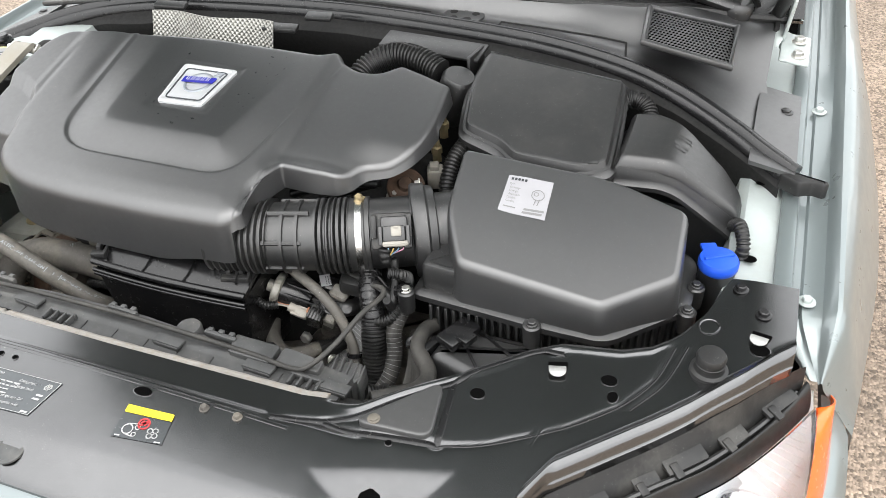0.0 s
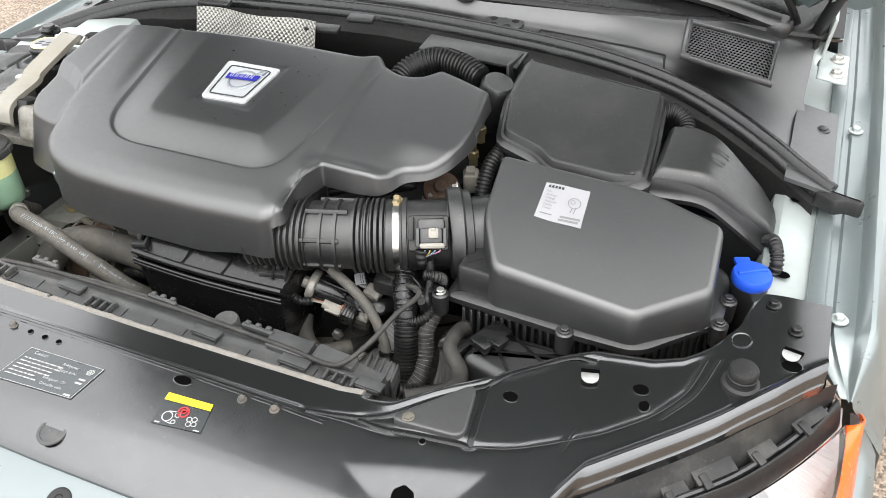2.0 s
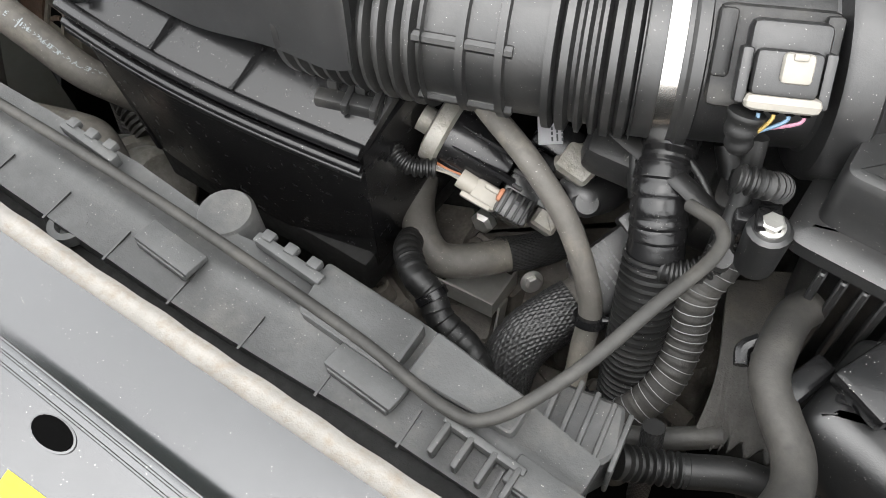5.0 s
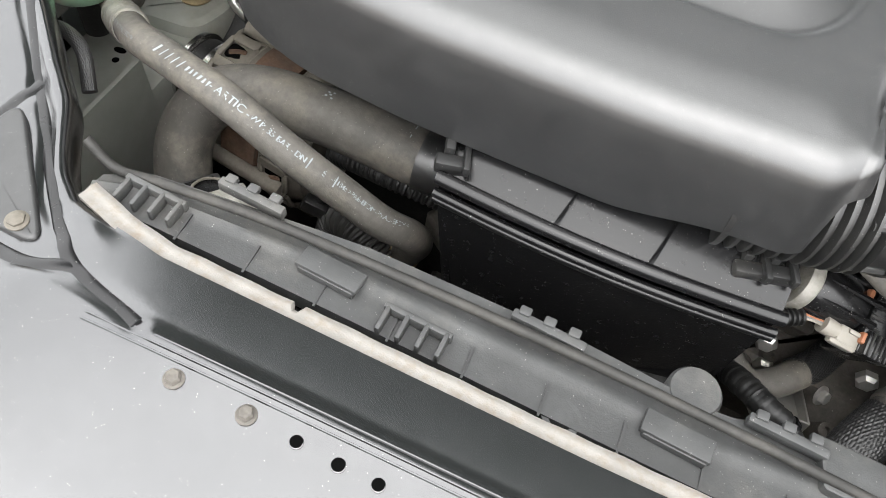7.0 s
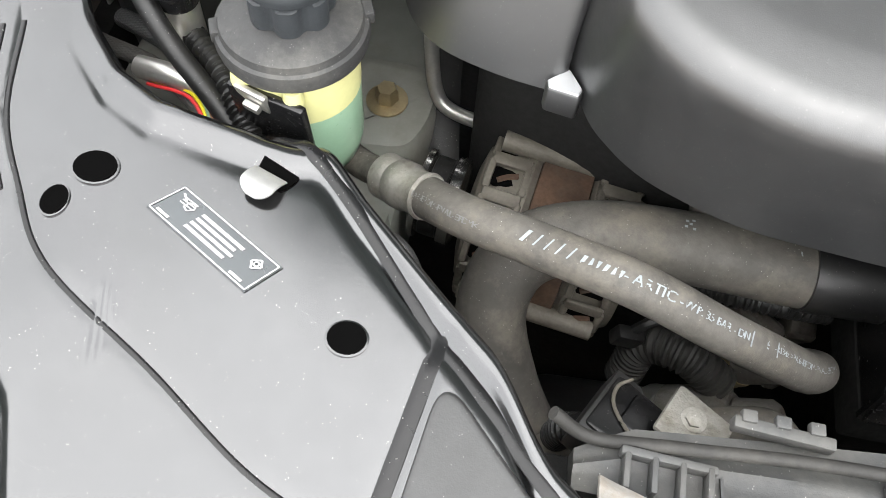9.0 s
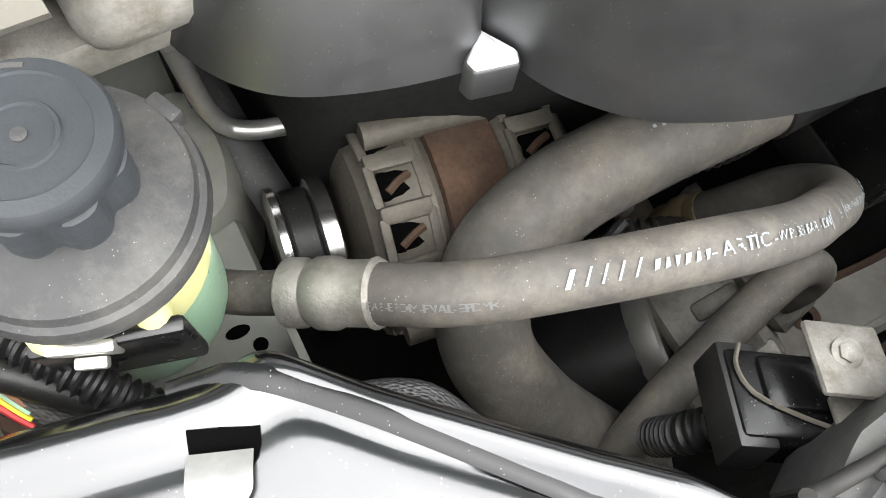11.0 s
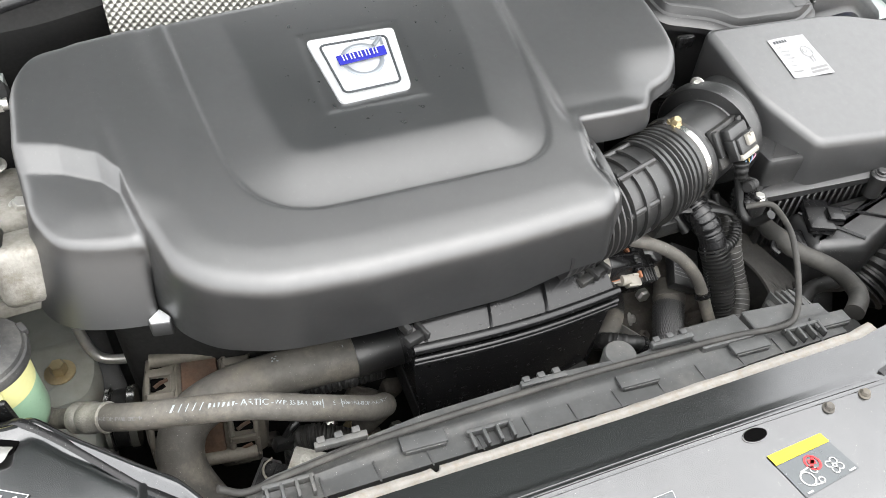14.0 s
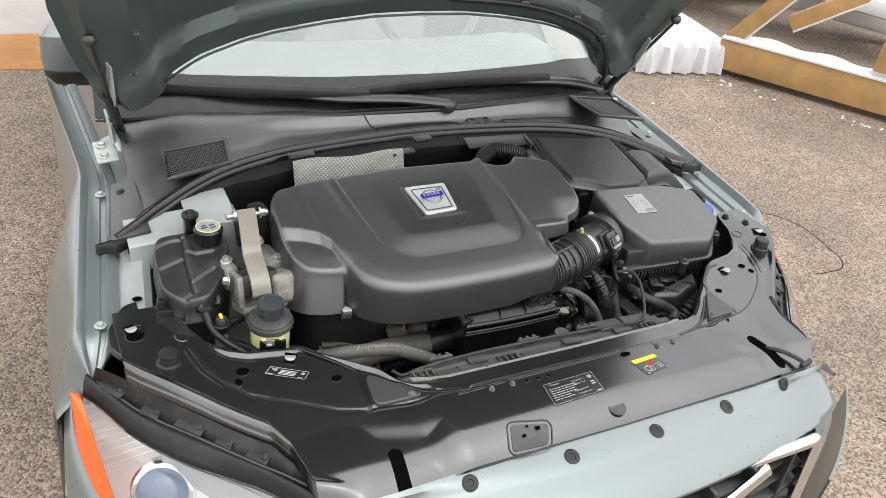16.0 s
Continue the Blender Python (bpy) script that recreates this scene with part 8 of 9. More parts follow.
def strap_pt(t):
    P = [Vector((-0.487, 0.428, 1.046)), Vector((-0.488, 0.418, 1.049)), Vector((-0.494, 0.375, 1.034)), Vector((-0.500, 0.337, 1.019)), Vector((-0.501, 0.326, 1.010)), Vector((-0.503, 0.29, 1.003)), Vector((-0.504, 0.268, 0.996)), Vector((-0.504, 0.258, 0.986)), Vector((-0.503, 0.252, 0.968))]
    return P[int(t)]
bm = B()
path = spline([strap_pt(k) for k in range(9)], 6)
sheet(bm, lambda i, w: path[int(i)] + Vector((0.0175 * w, 0.0008 * w, 0)), list(range(len(path))), span(-1, 1, 6), 0.009, (0, 0.5, -0.85))
part("band", bm, STRAP, st)
bm = B()
cyl(bm, (-0.525, 0.425, 1.036), (-0.445, 0.425, 1.036), 0.006, seg=14)
cyl(bm, (-0.512, 0.425, 1.036), (-0.506, 0.425, 1.036), 0.012, seg=18)
lathe(bm, (-0.462, 0.425, 1.036), [(0.012, 0), (0.012, 0.003), (0.008, 0.004), (0.008, 0.012)], 6, (1, 0, 0))
part("cross_bolt", bm, STEEL, st)
bm = B()
box(bm, (-0.46, 0.44, 1.0), (0.035, 0.04, 0.09), 0.01, (0, 0, 10))
cyl(bm, (-0.50, 0.455, 0.98), (-0.43, 0.455, 0.985), 0.03, seg=20)
part("upper_bracket", bm, DARK, st)
# painted shelf between the strut top and the wing
bm = B()
sheet(bm, lambda u, v: (-0.700 + 0.125 * u, 0.462 + 0.075 * v, 0.968 + 0.022 * v + 0.010 * u - 0.05 * smooth01((0.08 - v) / 0.08)), span(0, 1, 14), span(0, 1, 14), 0.004)
part("tower_shelf", bm, PAINTIN, car, "pale painted shelf behind the coolant tank")
# strut top sheet beside it
bm = B()
def tower(u, v):
    return (-0.585 + 0.11 * u, 0.45 + 0.15 * v, 1.000 + 0.012 * v - 0.05 * smooth01((u - 0.85) / 0.15) - 0.10 * smooth01((0.06 - v) / 0.06))
sheet(bm, tower, span(0, 1, 12), span(0, 1, 12), 0.004)
sheet(bm, lambda u, v: (-0.475, 0.43 + 0.17 * u, 0.96 - 0.25 * v), span(0, 1, 4), span(0, 1, 3), 0.004, (1, 0, 0))
sheet(bm, lambda u, v: (-0.60 + 0.13 * u, 0.432, 0.90 - 0.35 * v), span(0, 1, 4), span(0, 1, 3), 0.004, (0, 1, 0))
part("strut_tower", bm, PAINTIN, car, "pale painted suspension strut tower")
bm = B()
def towerR(u, v):
    return (0.56 + 0.10 * u, 0.48 + 0.12 * v, 0.93 - 0.02 * u)
sheet(bm, towerR, span(0, 1, 6), span(0, 1, 6), 0.004)
part("strut_tower", bm, PAINTIN, car, "pale painted suspension strut tower")
# chassis leg at the left with mount bolt
bm = B()
box(bm, (-0.50, 0.26, 0.70), (0.10, 0.42, 0.12), 0.01)
loft(bm, rounded([(-0.520, 0.258), (-0.452, 0.264), (-0.440, 0.300), (-0.444, 0.350), (-0.512, 0.352)], 0.016, 6), [(-0.010, 0.70), (-0.003, 0.752), (0.0, 0.764), (0.003, 0.770), (0.010, 0.7725)])
leg = part("chassis_leg", bm, BAYPAINT, car, "dusty painted chassis leg")
bolt("leg_bolt", (-0.478, 0.305, 0.7735), 0.009, leg, BRASS, h=0.013, flange=1.8)
bm = B()
sheet(bm, lambda u, v: (-0.56 + 0.14 * u, 0.03 + 0.02 * u, 0.86 - 0.40 * v), span(0, 1, 6), span(0, 1, 6), 0.004, (0, -1, 0))
sheet(bm, lambda u, v: (-0.45 + 0.02 * v, 0.05 + 0.14 * u, 0.80 - 0.35 * v), span(0, 1, 6), span(0, 1, 6), 0.004, (-1, 0, 0))
part("bay_side_sheet", bm, BAYPAINT, car, "dusty painted bay side sheet")
for x, y, r, sx in ((-0.475, 0.206, 0.0035, 1.9), (-0.467, 0.195, 0.0040, 1.0), (-0.504, 0.219, 0.0035, 1.9), (-0.471, 0.183, 0.0030, 1.0), (-0.50, 0.207, 0.0035, 1.0)):
    bm = B()
    disc(bm, (x, y, 0.7608), r, 14, (0, 0, 1), sx)
    part("hole", bm, HOLE, leg)

# bundle of thin coloured wires behind the cross panel
wires = thing("wire_bundle", "bundle of thin coloured wires behind the cross panel", "wires", (-0.62, 0.17, 0.87))
for k, m in enumerate((RED, YELLOW, GREENFLUID, COPPER, GREYPRINT)):
    bm = B()
    tube(bm, [(-0.600 + 0.002 * k, 0.200 + 0.003 * k, 0.878), (-0.567 + 0.001 * k, 0.189 + 0.0028 * k, 0.886), (-0.548, 0.166 + 0.0025 * k, 0.880)], 0.0012, 6, 5)
    part("wire", bm, m, wires)

# ---- power steering reservoir ----
ps = thing("steering_reservoir", "cloudy green power steering reservoir with a grey lid", "reservoir", (-0.503, 0.204, 0.85))
c = Vector((-0.503, 0.204, 0))
bm = B()
lathe(bm, c, [(0.026, 0.845), (0.032, 0.85), (0.0345, 0.862), (0.0345, 0.905)], 40)
part("tank", bm, GREENFLUID, ps)
bm = B()
lathe(bm, c, [(0.0347, 0.905), (0.0350, 0.925), (0.0352, 0.940)], 40)
part("tank_upper", bm, YELLOWTANK, ps, "yellowed translucent upper wall")
bm = B()
lathe(bm, c, [(0.0365, 0.936), (0.0405, 0.938), (0.0415, 0.943), (0.0405, 0.948), (0.0385, 0.949), (0.0375, 0.953), (0.034, 0.955), (0.030, 0.9555), (0.026, 0.958), (0.0, 0.958)][:-1] + [(0.004, 0.9585)], 48)
box(bm, (-0.4665, 0.222, 0.9465), (0.006, 0.012, 0.008), 0.0015, (0, 0, 25))
box(bm, (-0.540, 0.190, 0.9465), (0.006, 0.012, 0.008), 0.0015, (0, 0, 25))
part("lid", bm, LIDGREY, ps, "dusty grey lid rim")
cc = Vector((-0.502, 0.2045, 0))
bm = B()
def knurl(r, k):
    return r * (1 - 0.16 * (0.5 + 0.5 * math.cos(7 * 2 * math.pi * k / 64)) ** 2)
rings = []
for r, h, kn in ((0.0225, 0.956, 1), (0.0232, 0.960, 1), (0.0232, 0.9745, 1), (0.0212, 0.9755, 0), (0.0212, 0.9775, 0), (0.0236, 0.9785, 0), (0.0240, 0.981, 0), (0.0240, 0.9840, 0), (0.0228, 0.9862, 0), (0.0185, 0.9868, 0), (0.0180, 0.9860, 0), (0.0105, 0.9860, 0), (0.0100, 0.9868, 0), (0.0090, 0.9868, 0), (0.0085, 0.9860, 0), (0.0035, 0.9860, 0)):
    rings.append([bm.verts.new((cc.x + (knurl(r, k) if kn else r) * math.cos(2 * math.pi * k / 64), cc.y + (knurl(r, k) if kn else r) * math.sin(2 * math.pi * k / 64), h)) for k in range(64)])
for A_, C_ in zip(rings, rings[1:]):
    for k in range(64):
        bm.faces.new((A_[k], A_[(k + 1) % 64], C_[(k + 1) % 64], C_[k]))
bm.faces.new(rings[-1])
bmesh.ops.recalc_face_normals(bm, faces=bm.faces)
pcap = part("screw_cap", bm, CAPGREY, ps, "round dark grey screw cap with grips")
bm = B()
lathe(bm, cc + Vector((0, 0, 0.9858)), [(0.0022, 0), (0.0022, 0.0008), (0.0012, 0.001)], 12)
for k in range(12):
    a = 1.2 + 0.13 * k
    box(bm, (cc.x + 0.0165 * math.cos(a), cc.y + 0.0208 * math.sin(a), 0.9866), (0.0016, 0.0022, 0.0006), 0, (0, 0, math.degrees(a)), 1)
part("moulded_mark", bm, LIDGREY, pcap)
bm = B()
box(bm, (-0.516, 0.168, 0.925), (0.020, 0.004, 0.014), 0.001, (12, 0, -20))
box(bm, (-0.516, 0.164, 0.922), (0.010, 0.004, 0.005), 0.001, (12, 0, -20))
part("metal_clip", bm, STEEL, ps, "small zinc spring clip")
bm = B()
box(bm, (-0.508, 0.170, 0.905), (0.046, 0.006, 0.05), 0.002, (6, 0, -14))
part("bracket", bm, GLOSSY, ps, "black plastic holding bracket")
bm = B()
for dx in (-0.014, 0.016):
    bm = B()
    lathe(bm, (-0.51 + dx, 0.172 - dx * 0.2, 0.922), [(0.005, 0), (0.006, 0.006), (0.005, 0.014)], 12)
    part("yellow_lug", bm, YELLOWTANK, ps)
bm = B()
lathe(bm, c, [(0.012, 0.80), (0.012, 0.846)], 16)
part("foot_pipe", bm, RUBBER, ps)

# ---- coolant tank and neighbours ----
tk = thing("coolant_tank", "black plastic coolant tank with ribs and a labelled cap", "coolant tank", (-0.60, 0.34, 0.80))
to = rounded([(-0.672, 0.30), (-0.648, 0.262), (-0.600, 0.255), (-0.572, 0.290), (-0.548, 0.33), (-0.530, 0.385), (-0.523, 0.43), (-0.538, 0.455), (-0.585, 0.458), (-0.655, 0.450), (-0.668, 0.40)], 0.018, 5)
bm = B()
GROOVES = [((-0.606, 0.440), (-0.614, 0.376)), ((-0.614, 0.376), (-0.618, 0.305)), ((-0.662, 0.356), (-0.614, 0.378)), ((-0.618, 0.306), (-0.570, 0.338)), ((-0.660, 0.420), (-0.631, 0.433)), ((-0.631, 0.433), (-0.606, 0.433)),
           ((-0.606, 0.398), (-0.592, 0.386)), ((-0.592, 0.386), (-0.560, 0.388)), ((-0.640, 0.262), (-0.618, 0.280)), ((-0.618, 0.280), (-0.618, 0.305))]
def tz(x, y):
    z = 0.985 + 0.10 * (y - 0.36)
    d = 9.0
    for a, b in GROOVES:
        a, b, p = Vector(a), Vector(b), Vector((x, y))
        t = max(0.0, min(1.0, (p - a).dot(b - a) / (b - a).length_squared))
        d = min(d, (p - a - (b - a) * t).length)
    z += 0.0035 * smooth01(d / 0.022) - 0.0045 * smooth01((0.0045 - d) / 0.0035)
    # the filler side stands lower
    return z - 0.006 * smooth01((x + 0.600) / 0.01) * smooth01((y - 0.395) / 0.01)
pts2 = [Vector(p[:2]) for p in even([Vector((p[0], p[1], 0)) for p in list(to) + [to[0]]], 0.0035)[:-1]]
cen = Vector((-0.60, 0.36))
rings = []
def ring_at(sc, zf):
    return [bm.verts.new((*(cen + (p - cen) * sc), zf(*(cen + (p - cen) * sc)))) for p in pts2]
fine = [0.975, 0.95, 0.925, 0.9] + span(0.88, 0.02, 42)
for sc, zf in [(0.94, lambda x, y: 0.80), (0.98, lambda x, y: 0.86), (1.0, lambda x, y: tz(x, y) - 0.055), (1.035, lambda x, y: tz(x, y) - 0.050), (1.035, lambda x, y: tz(x, y) - 0.046), (1.0, lambda x, y: tz(x, y) - 0.042), (1.0, lambda x, y: tz(x, y) - 0.020), (0.99, lambda x, y: tz(x, y) - 0.008)] + [(f, lambda x, y, f=f: tz(x, y) - (0.003 if f > 0.95 else 0)) for f in fine]:
    rings.append(ring_at(sc, zf))
for A_, C_ in zip(rings, rings[1:]):
    for i in range(len(pts2)):
        bm.faces.new((A_[i], A_[(i + 1) % len(pts2)], C_[(i + 1) % len(pts2)], C_[i]))
bm.faces.new(rings[-1])
bmesh.ops.recalc_face_normals(bm, faces=bm.faces)
part("tank", bm, PLASTIC, tk, sharp=1.1)
bm = B()
lathe(bm, (-0.560, 0.425, 0.99), [(0.024, -0.012), (0.026, 0.0), (0.026, 0.018), (0.0275, 0.02), (0.0275, 0.026), (0.024, 0.030)], 36)
tc_ = part("cap", bm, GLOSSY, tk)
bm = B()
lathe(bm, (-0.560, 0.425, 1.0195), [(0.0225, 0), (0.0225, 0.0012), (0.021, 0.0015)], 36)
part("cap_label", bm, PAPER, tc_, "white round cap label with yellow edge")
bm = B()
tube(bm, [(-0.560 + 0.0222 * math.cos(a), 0.425 + 0.0222 * math.sin(a), 1.0208) for a in span(0, 2 * math.pi, 30)], 0.0012, 6, 1, caps=False)
part("cap_ring", bm, YELLOWTANK, tc_)
bm = B()
for x, y, l in ((-0.568, 0.428, 0.010), (-0.553, 0.428, 0.010), (-0.568, 0.420, 0.012), (-0.552, 0.419, 0.011)):
    box(bm, (x, y, 1.0213), (l, 0.004, 0.0006), 0, (0, 0, 20), 1)
part("cap_marks", bm, CAPGREY, tc_)
bm = B()
box(bm, (-0.585, 0.47, 1.0), (0.022, 0.022, 0.05), 0.004)
lathe(bm, (-0.585, 0.465, 1.022), [(0.0155, 0), (0.0165, 0.002), (0.0165, 0.006), (0.011, 0.009), (0.010, 0.012)], 18)
part("vent_tower", bm, GLOSSY, tk)
bm = B()
box(bm, (-0.668, 0.285, 0.945), (0.026, 0.020, 0.014), 0.004)
box(bm, (-0.676, 0.288, 0.955), (0.012, 0.014, 0.028), 0.003)
part("tank_bracket", bm, GLOSSY, tk)
for x, y, r in ((-0.610, 0.2555, 20), (-0.578, 0.266, 50)):
    bm = B()
    cyl(bm, (x, y + 0.012, 0.962), (x - 0.004, y - 0.008, 0.958), 0.0065, 0.005, seg=14, bevel=0.001)
    box(bm, (x - 0.001, y + 0.002, 0.9575), (0.024, 0.007, 0.010), 0.002, (0, 0, r))
    part("hose_spigot", bm, GLOSSY, tk)
bm = B()
tube(bm, [(-0.606, 0.258, 0.955), (-0.606, 0.243, 0.95), (-0.600, 0.225, 0.93), (-0.578, 0.205, 0.91), (-0.55, 0.185, 0.895), (-0.525, 0.165, 0.88), (-0.50, 0.15, 0.865)], 0.0065, 12, 8)
box(bm, (-0.606, 0.252, 0.958), (0.02, 0.014, 0.012), 0.003)
part("overflow_hose", bm, RUBBER, tk, "thin black overflow hose")
sens = thing("pressure_sensor", "black sensor with a yellow mark on a steel port", "sensor", (-0.583, 0.233, 0.898))
bm = B()
lathe(bm, (-0.583, 0.233, 0.918), [(0.012, 0), (0.0125, 0.012), (0.0165, 0.014), (0.0165, 0.018), (0.012, 0.02)], 24)
part("body", bm, GLOSSY, sens)
bm = B()
lathe(bm, (-0.583, 0.233, 0.938), [(0.0105, 0), (0.0105, 0.008), (0.009, 0.01)], 6)
part("hex_head", bm, CAPGREY, sens)
bm = B()
box(bm, (-0.583, 0.235, 0.950), (0.006, 0.013, 0.004), 0.001)
part("yellow_mark", bm, YELLOW, sens)
bm = B()
lathe(bm, (-0.583, 0.233, 0.878), [(0.010, 0), (0.0115, 0.01), (0.0115, 0.036), (0.010, 0.041)], 20)
tube(bm, [(-0.607, 0.208, 0.883), (-0.582, 0.203, 0.886), (-0.552, 0.198, 0.880)], 0.007, 12, 5)
part("steel_port", bm, STEEL, sens)
bm = B()
box(bm, (-0.552, 0.250, 0.923), (0.03, 0.012, 0.012), 0.002, (0, 0, 20))
part("connector", bm, GLOSSY, sens)
for pts, r, m, lab in (([(-0.64, 0.255, 0.870), (-0.60, 0.232, 0.882), (-0.567, 0.209, 0.887), (-0.548, 0.192, 0.885), (-0.533, 0.172, 0.880), (-0.515, 0.150, 0.862)], 0.0062, BRAID, "woven black hose behind the cross panel"),
                       ([(-0.65, 0.235, 0.868), (-0.60, 0.215, 0.876), (-0.565, 0.190, 0.878), (-0.540, 0.165, 0.872), (-0.52, 0.14, 0.85)], 0.0055, BRAIDGREY, "dusty woven hose behind the cross panel"),
                       ([(-0.478, 0.128, 0.868), (-0.452, 0.128, 0.882), (-0.425, 0.118, 0.882), (-0.408, 0.098, 0.866)], 0.0052, BRAID, "woven sleeve arching beside the cross panel")):
    bm = B()
    woven(bm, pts, r, 20, 0.0026, 0.0005)
    solo("woven_hose", bm, m, lab, "hose", group="woven hoses")
bm = B()
tube(bm, [(-0.60, 0.25, 0.89), (-0.575, 0.226, 0.897), (-0.553, 0.206, 0.899), (-0.534, 0.182, 0.897), (-0.518, 0.162, 0.888), (-0.50, 0.145, 0.868)], ribs(0.0068, 0.0042, 0.0010), 14, 8, step=0.0012)
solo("wiring_conduit", bm, RUBBER, "black corrugated conduit in front of the reservoir", "conduit", group="wiring conduits")
bm = B()
sheet(bm, lambda u, v: (-0.64 + 0.11 * u, 0.18 + 0.09 * v, 0.84 - 0.02 * u), span(0, 1, 6), span(0, 1, 4), 0.01)
part("bay_ledge", bm, BAYPAINT, car, "dusty painted ledge in the bay")
bm = B()
lathe(bm, (-0.555, 0.18, 0.852), [(0.009, 0), (0.011, 0.003), (0.009, 0.009), (0.005, 0.011)], 14)
solo("rusty_bolt", bm, RUST, "rusty bolt head on the bay ledge", "bolt")

# ---- parts between battery box and filter box ----
egr = thing("exhaust_valve", "black and silver exhaust valve with white connectors", "valve", (0.13, 0.19, 0.80))
ax = Vector((0.935, 0.13, -0.33)).normalized()
o = Vector((0.0895, 0.1883, 0.8637))
vf = basis(ax, (0.35, -0.40, 0.85))
def on_valve(u, v, h=0.0):
    return o + vf @ Vector((u, v, h))
bm = B()
lathe(bm, o, [(0.0190, 0.004), (0.0200, 0.010), (0.0195, 0.036), (0.0165, 0.048), (0.010, 0.050)], 34, ax)
part("motor_can", bm, GLOSSY, egr)
bm = B()
lathe(bm, o, [(0.0085, -0.014), (0.0085, -0.006), (0.016, -0.0055), (0.0215, -0.004), (0.0222, -0.002), (0.0222, 0.005), (0.0200, 0.007)], 40, ax)
part("end_ring", bm, ALU, egr, "dull aluminium end ring")
q = Vector((0, 0, 1)).rotation_difference(ax).to_matrix()
for k in range(9):
    a = 2 * math.pi * k / 9
    p0, p1 = o + q @ Vector((0.0198 * math.cos(a), 0.0198 * math.sin(a), 0.012)), o + q @ Vector((0.0205 * math.cos(a), 0.0205 * math.sin(a), 0.054))
    bm = B()
    tube(bm, [p0, p1], lambda u, run: 0.0006 + 0.0022 * u, 6, curve=False)
    part("tapered_rib", bm, GLOSSY, egr)
# black carrier with its slots
bm = B()
box(bm, on_valve(0.0615, -0.006, -0.003), (0.022, 0.046, 0.038), 0.003, vf)
box(bm, on_valve(0.062, -0.021, 0.014), (0.020, 0.017, 0.014), 0.002, vf)
box(bm, on_valve(0.064, 0.028, 0.006), (0.028, 0.020, 0.022), 0.003, vf)
box(bm, on_valve(0.074, -0.004, 0.002), (0.020, 0.018, 0.024), 0.003, vf)
part("carrier", bm, GLOSSY, egr)
for k in range(4):
    bm = B()
    box(bm, on_valve(0.0550 + 0.0045 * k, -0.021, 0.0214), (0.0016, 0.016, 0.0022), 0.0005, vf, 1)
    part("carrier_rib", bm, DUSTY, egr)
for k in range(3):
    bm = B()
    box(bm, on_valve(0.0555, 0.006 - 0.008 * k, 0.0165), (0.010, 0.0028, 0.0022), 0.0006, vf, 1)
    part("carrier_rib", bm, DUSTY, egr)
# castings
bm = B()
loft(bm, rounded([(-0.014, -0.010), (0.010, -0.012), (0.014, 0.006), (0.002, 0.013), (-0.012, 0.010)], 0.004), [(0.001, -0.016), (0.0, 0.0), (0.0, 0.011), (0.0025, 0.0135)])
bmesh.ops.transform(bm, matrix=Matrix.Translation(on_valve(0.081, 0.0215, 0.004)) @ vf.to_4x4(), verts=bm.verts)
part("cast_body", bm, ALU, egr, "rough cast aluminium valve body")
bm = B()
loft(bm, rounded([(-0.008, -0.007), (0.008, -0.008), (0.009, 0.006), (-0.007, 0.008)], 0.002), [(0.0, -0.014), (0.0, 0.006), (0.002, 0.008)])
bmesh.ops.transform(bm, matrix=Matrix.Translation(on_valve(0.082, -0.016, 0.004)) @ vf.to_4x4(), verts=bm.verts)
part("cast_lug", bm, ALU, egr, "rough cast aluminium lug")
bm = B()
tube(bm, [on_valve(0.084, 0.010, -0.006), on_valve(0.096, 0.008, 0.0), on_valve(0.106, 0.016, -0.004), on_valve(0.112, 0.03, -0.012)], lambda u, run: 0.0125 - 0.002 * u, 22, 8)
lathe(bm, on_valve(0.098, 0.004, 0.008), [(0.0085, -0.004), (0.0090, 0.001), (0.007, 0.003), (0.003, 0.0032)], 22, vf @ Vector((0, 0, 1)))
part("black_elbow", bm, PLASTIC, egr)
# plugs, seals and tag
bm = B()
tube(bm, [on_valve(0.025, -0.0205, 0.008), on_valve(0.036, -0.0215, 0.008)], 0.0064, 18, curve=False)
box(bm, on_valve(0.044, -0.0225, 0.008), (0.019, 0.0145, 0.013), 0.003, vf)
box(bm, on_valve(0.040, -0.029, 0.012), (0.020, 0.0035, 0.006), 0.001, vf)
box(bm, on_valve(0.047, -0.018, 0.015), (0.012, 0.003, 0.002), 0.0005, vf)
part("white_plug", bm, CONNWHITE, egr, "off-white connector plug")
for u, v in ((0.0515, -0.0185), (0.0445, 0.0095)):
    bm = B()
    box(bm, on_valve(u, v, 0.0155), (0.0042, 0.0085, 0.006), 0.0018, vf)
    part("orange_seal", bm, COPPER, egr)
tf = vf @ Matrix.Rotation(radians(33), 3, "Z")
bm = B()
box(bm, on_valve(0.057, 0.0285, 0.0185), (0.0145, 0.0165, 0.0012), 0.0004, tf)
tag = part("white_tag", bm, PAPER, egr, "small white printed tag")
bm = B()
bars(bm, on_valve(0.058, 0.0285, 0.0193), tf @ Matrix.Rotation(radians(90), 3, "Z"), 3, 0.0011, 0.0030, 0.012, 8)
part("print", bm, CAPGREY, tag)
bm = B()
tube(bm, [on_valve(0.010, -0.0235, 0.007), on_valve(-0.004, -0.030, 0.006), on_valve(-0.018, -0.026, 0.004), on_valve(-0.026, -0.012, 0.0), on_valve(-0.026, 0.006, 0.0), on_valve(-0.02, 0.03, 0.0)], ribs(0.0052, 0.0036, 0.0008), 14, 8, step=0.0009)
solo("wiring_conduit", bm, RUBBER, "thin corrugated conduit to the exhaust valve", "conduit", group="wiring conduits")
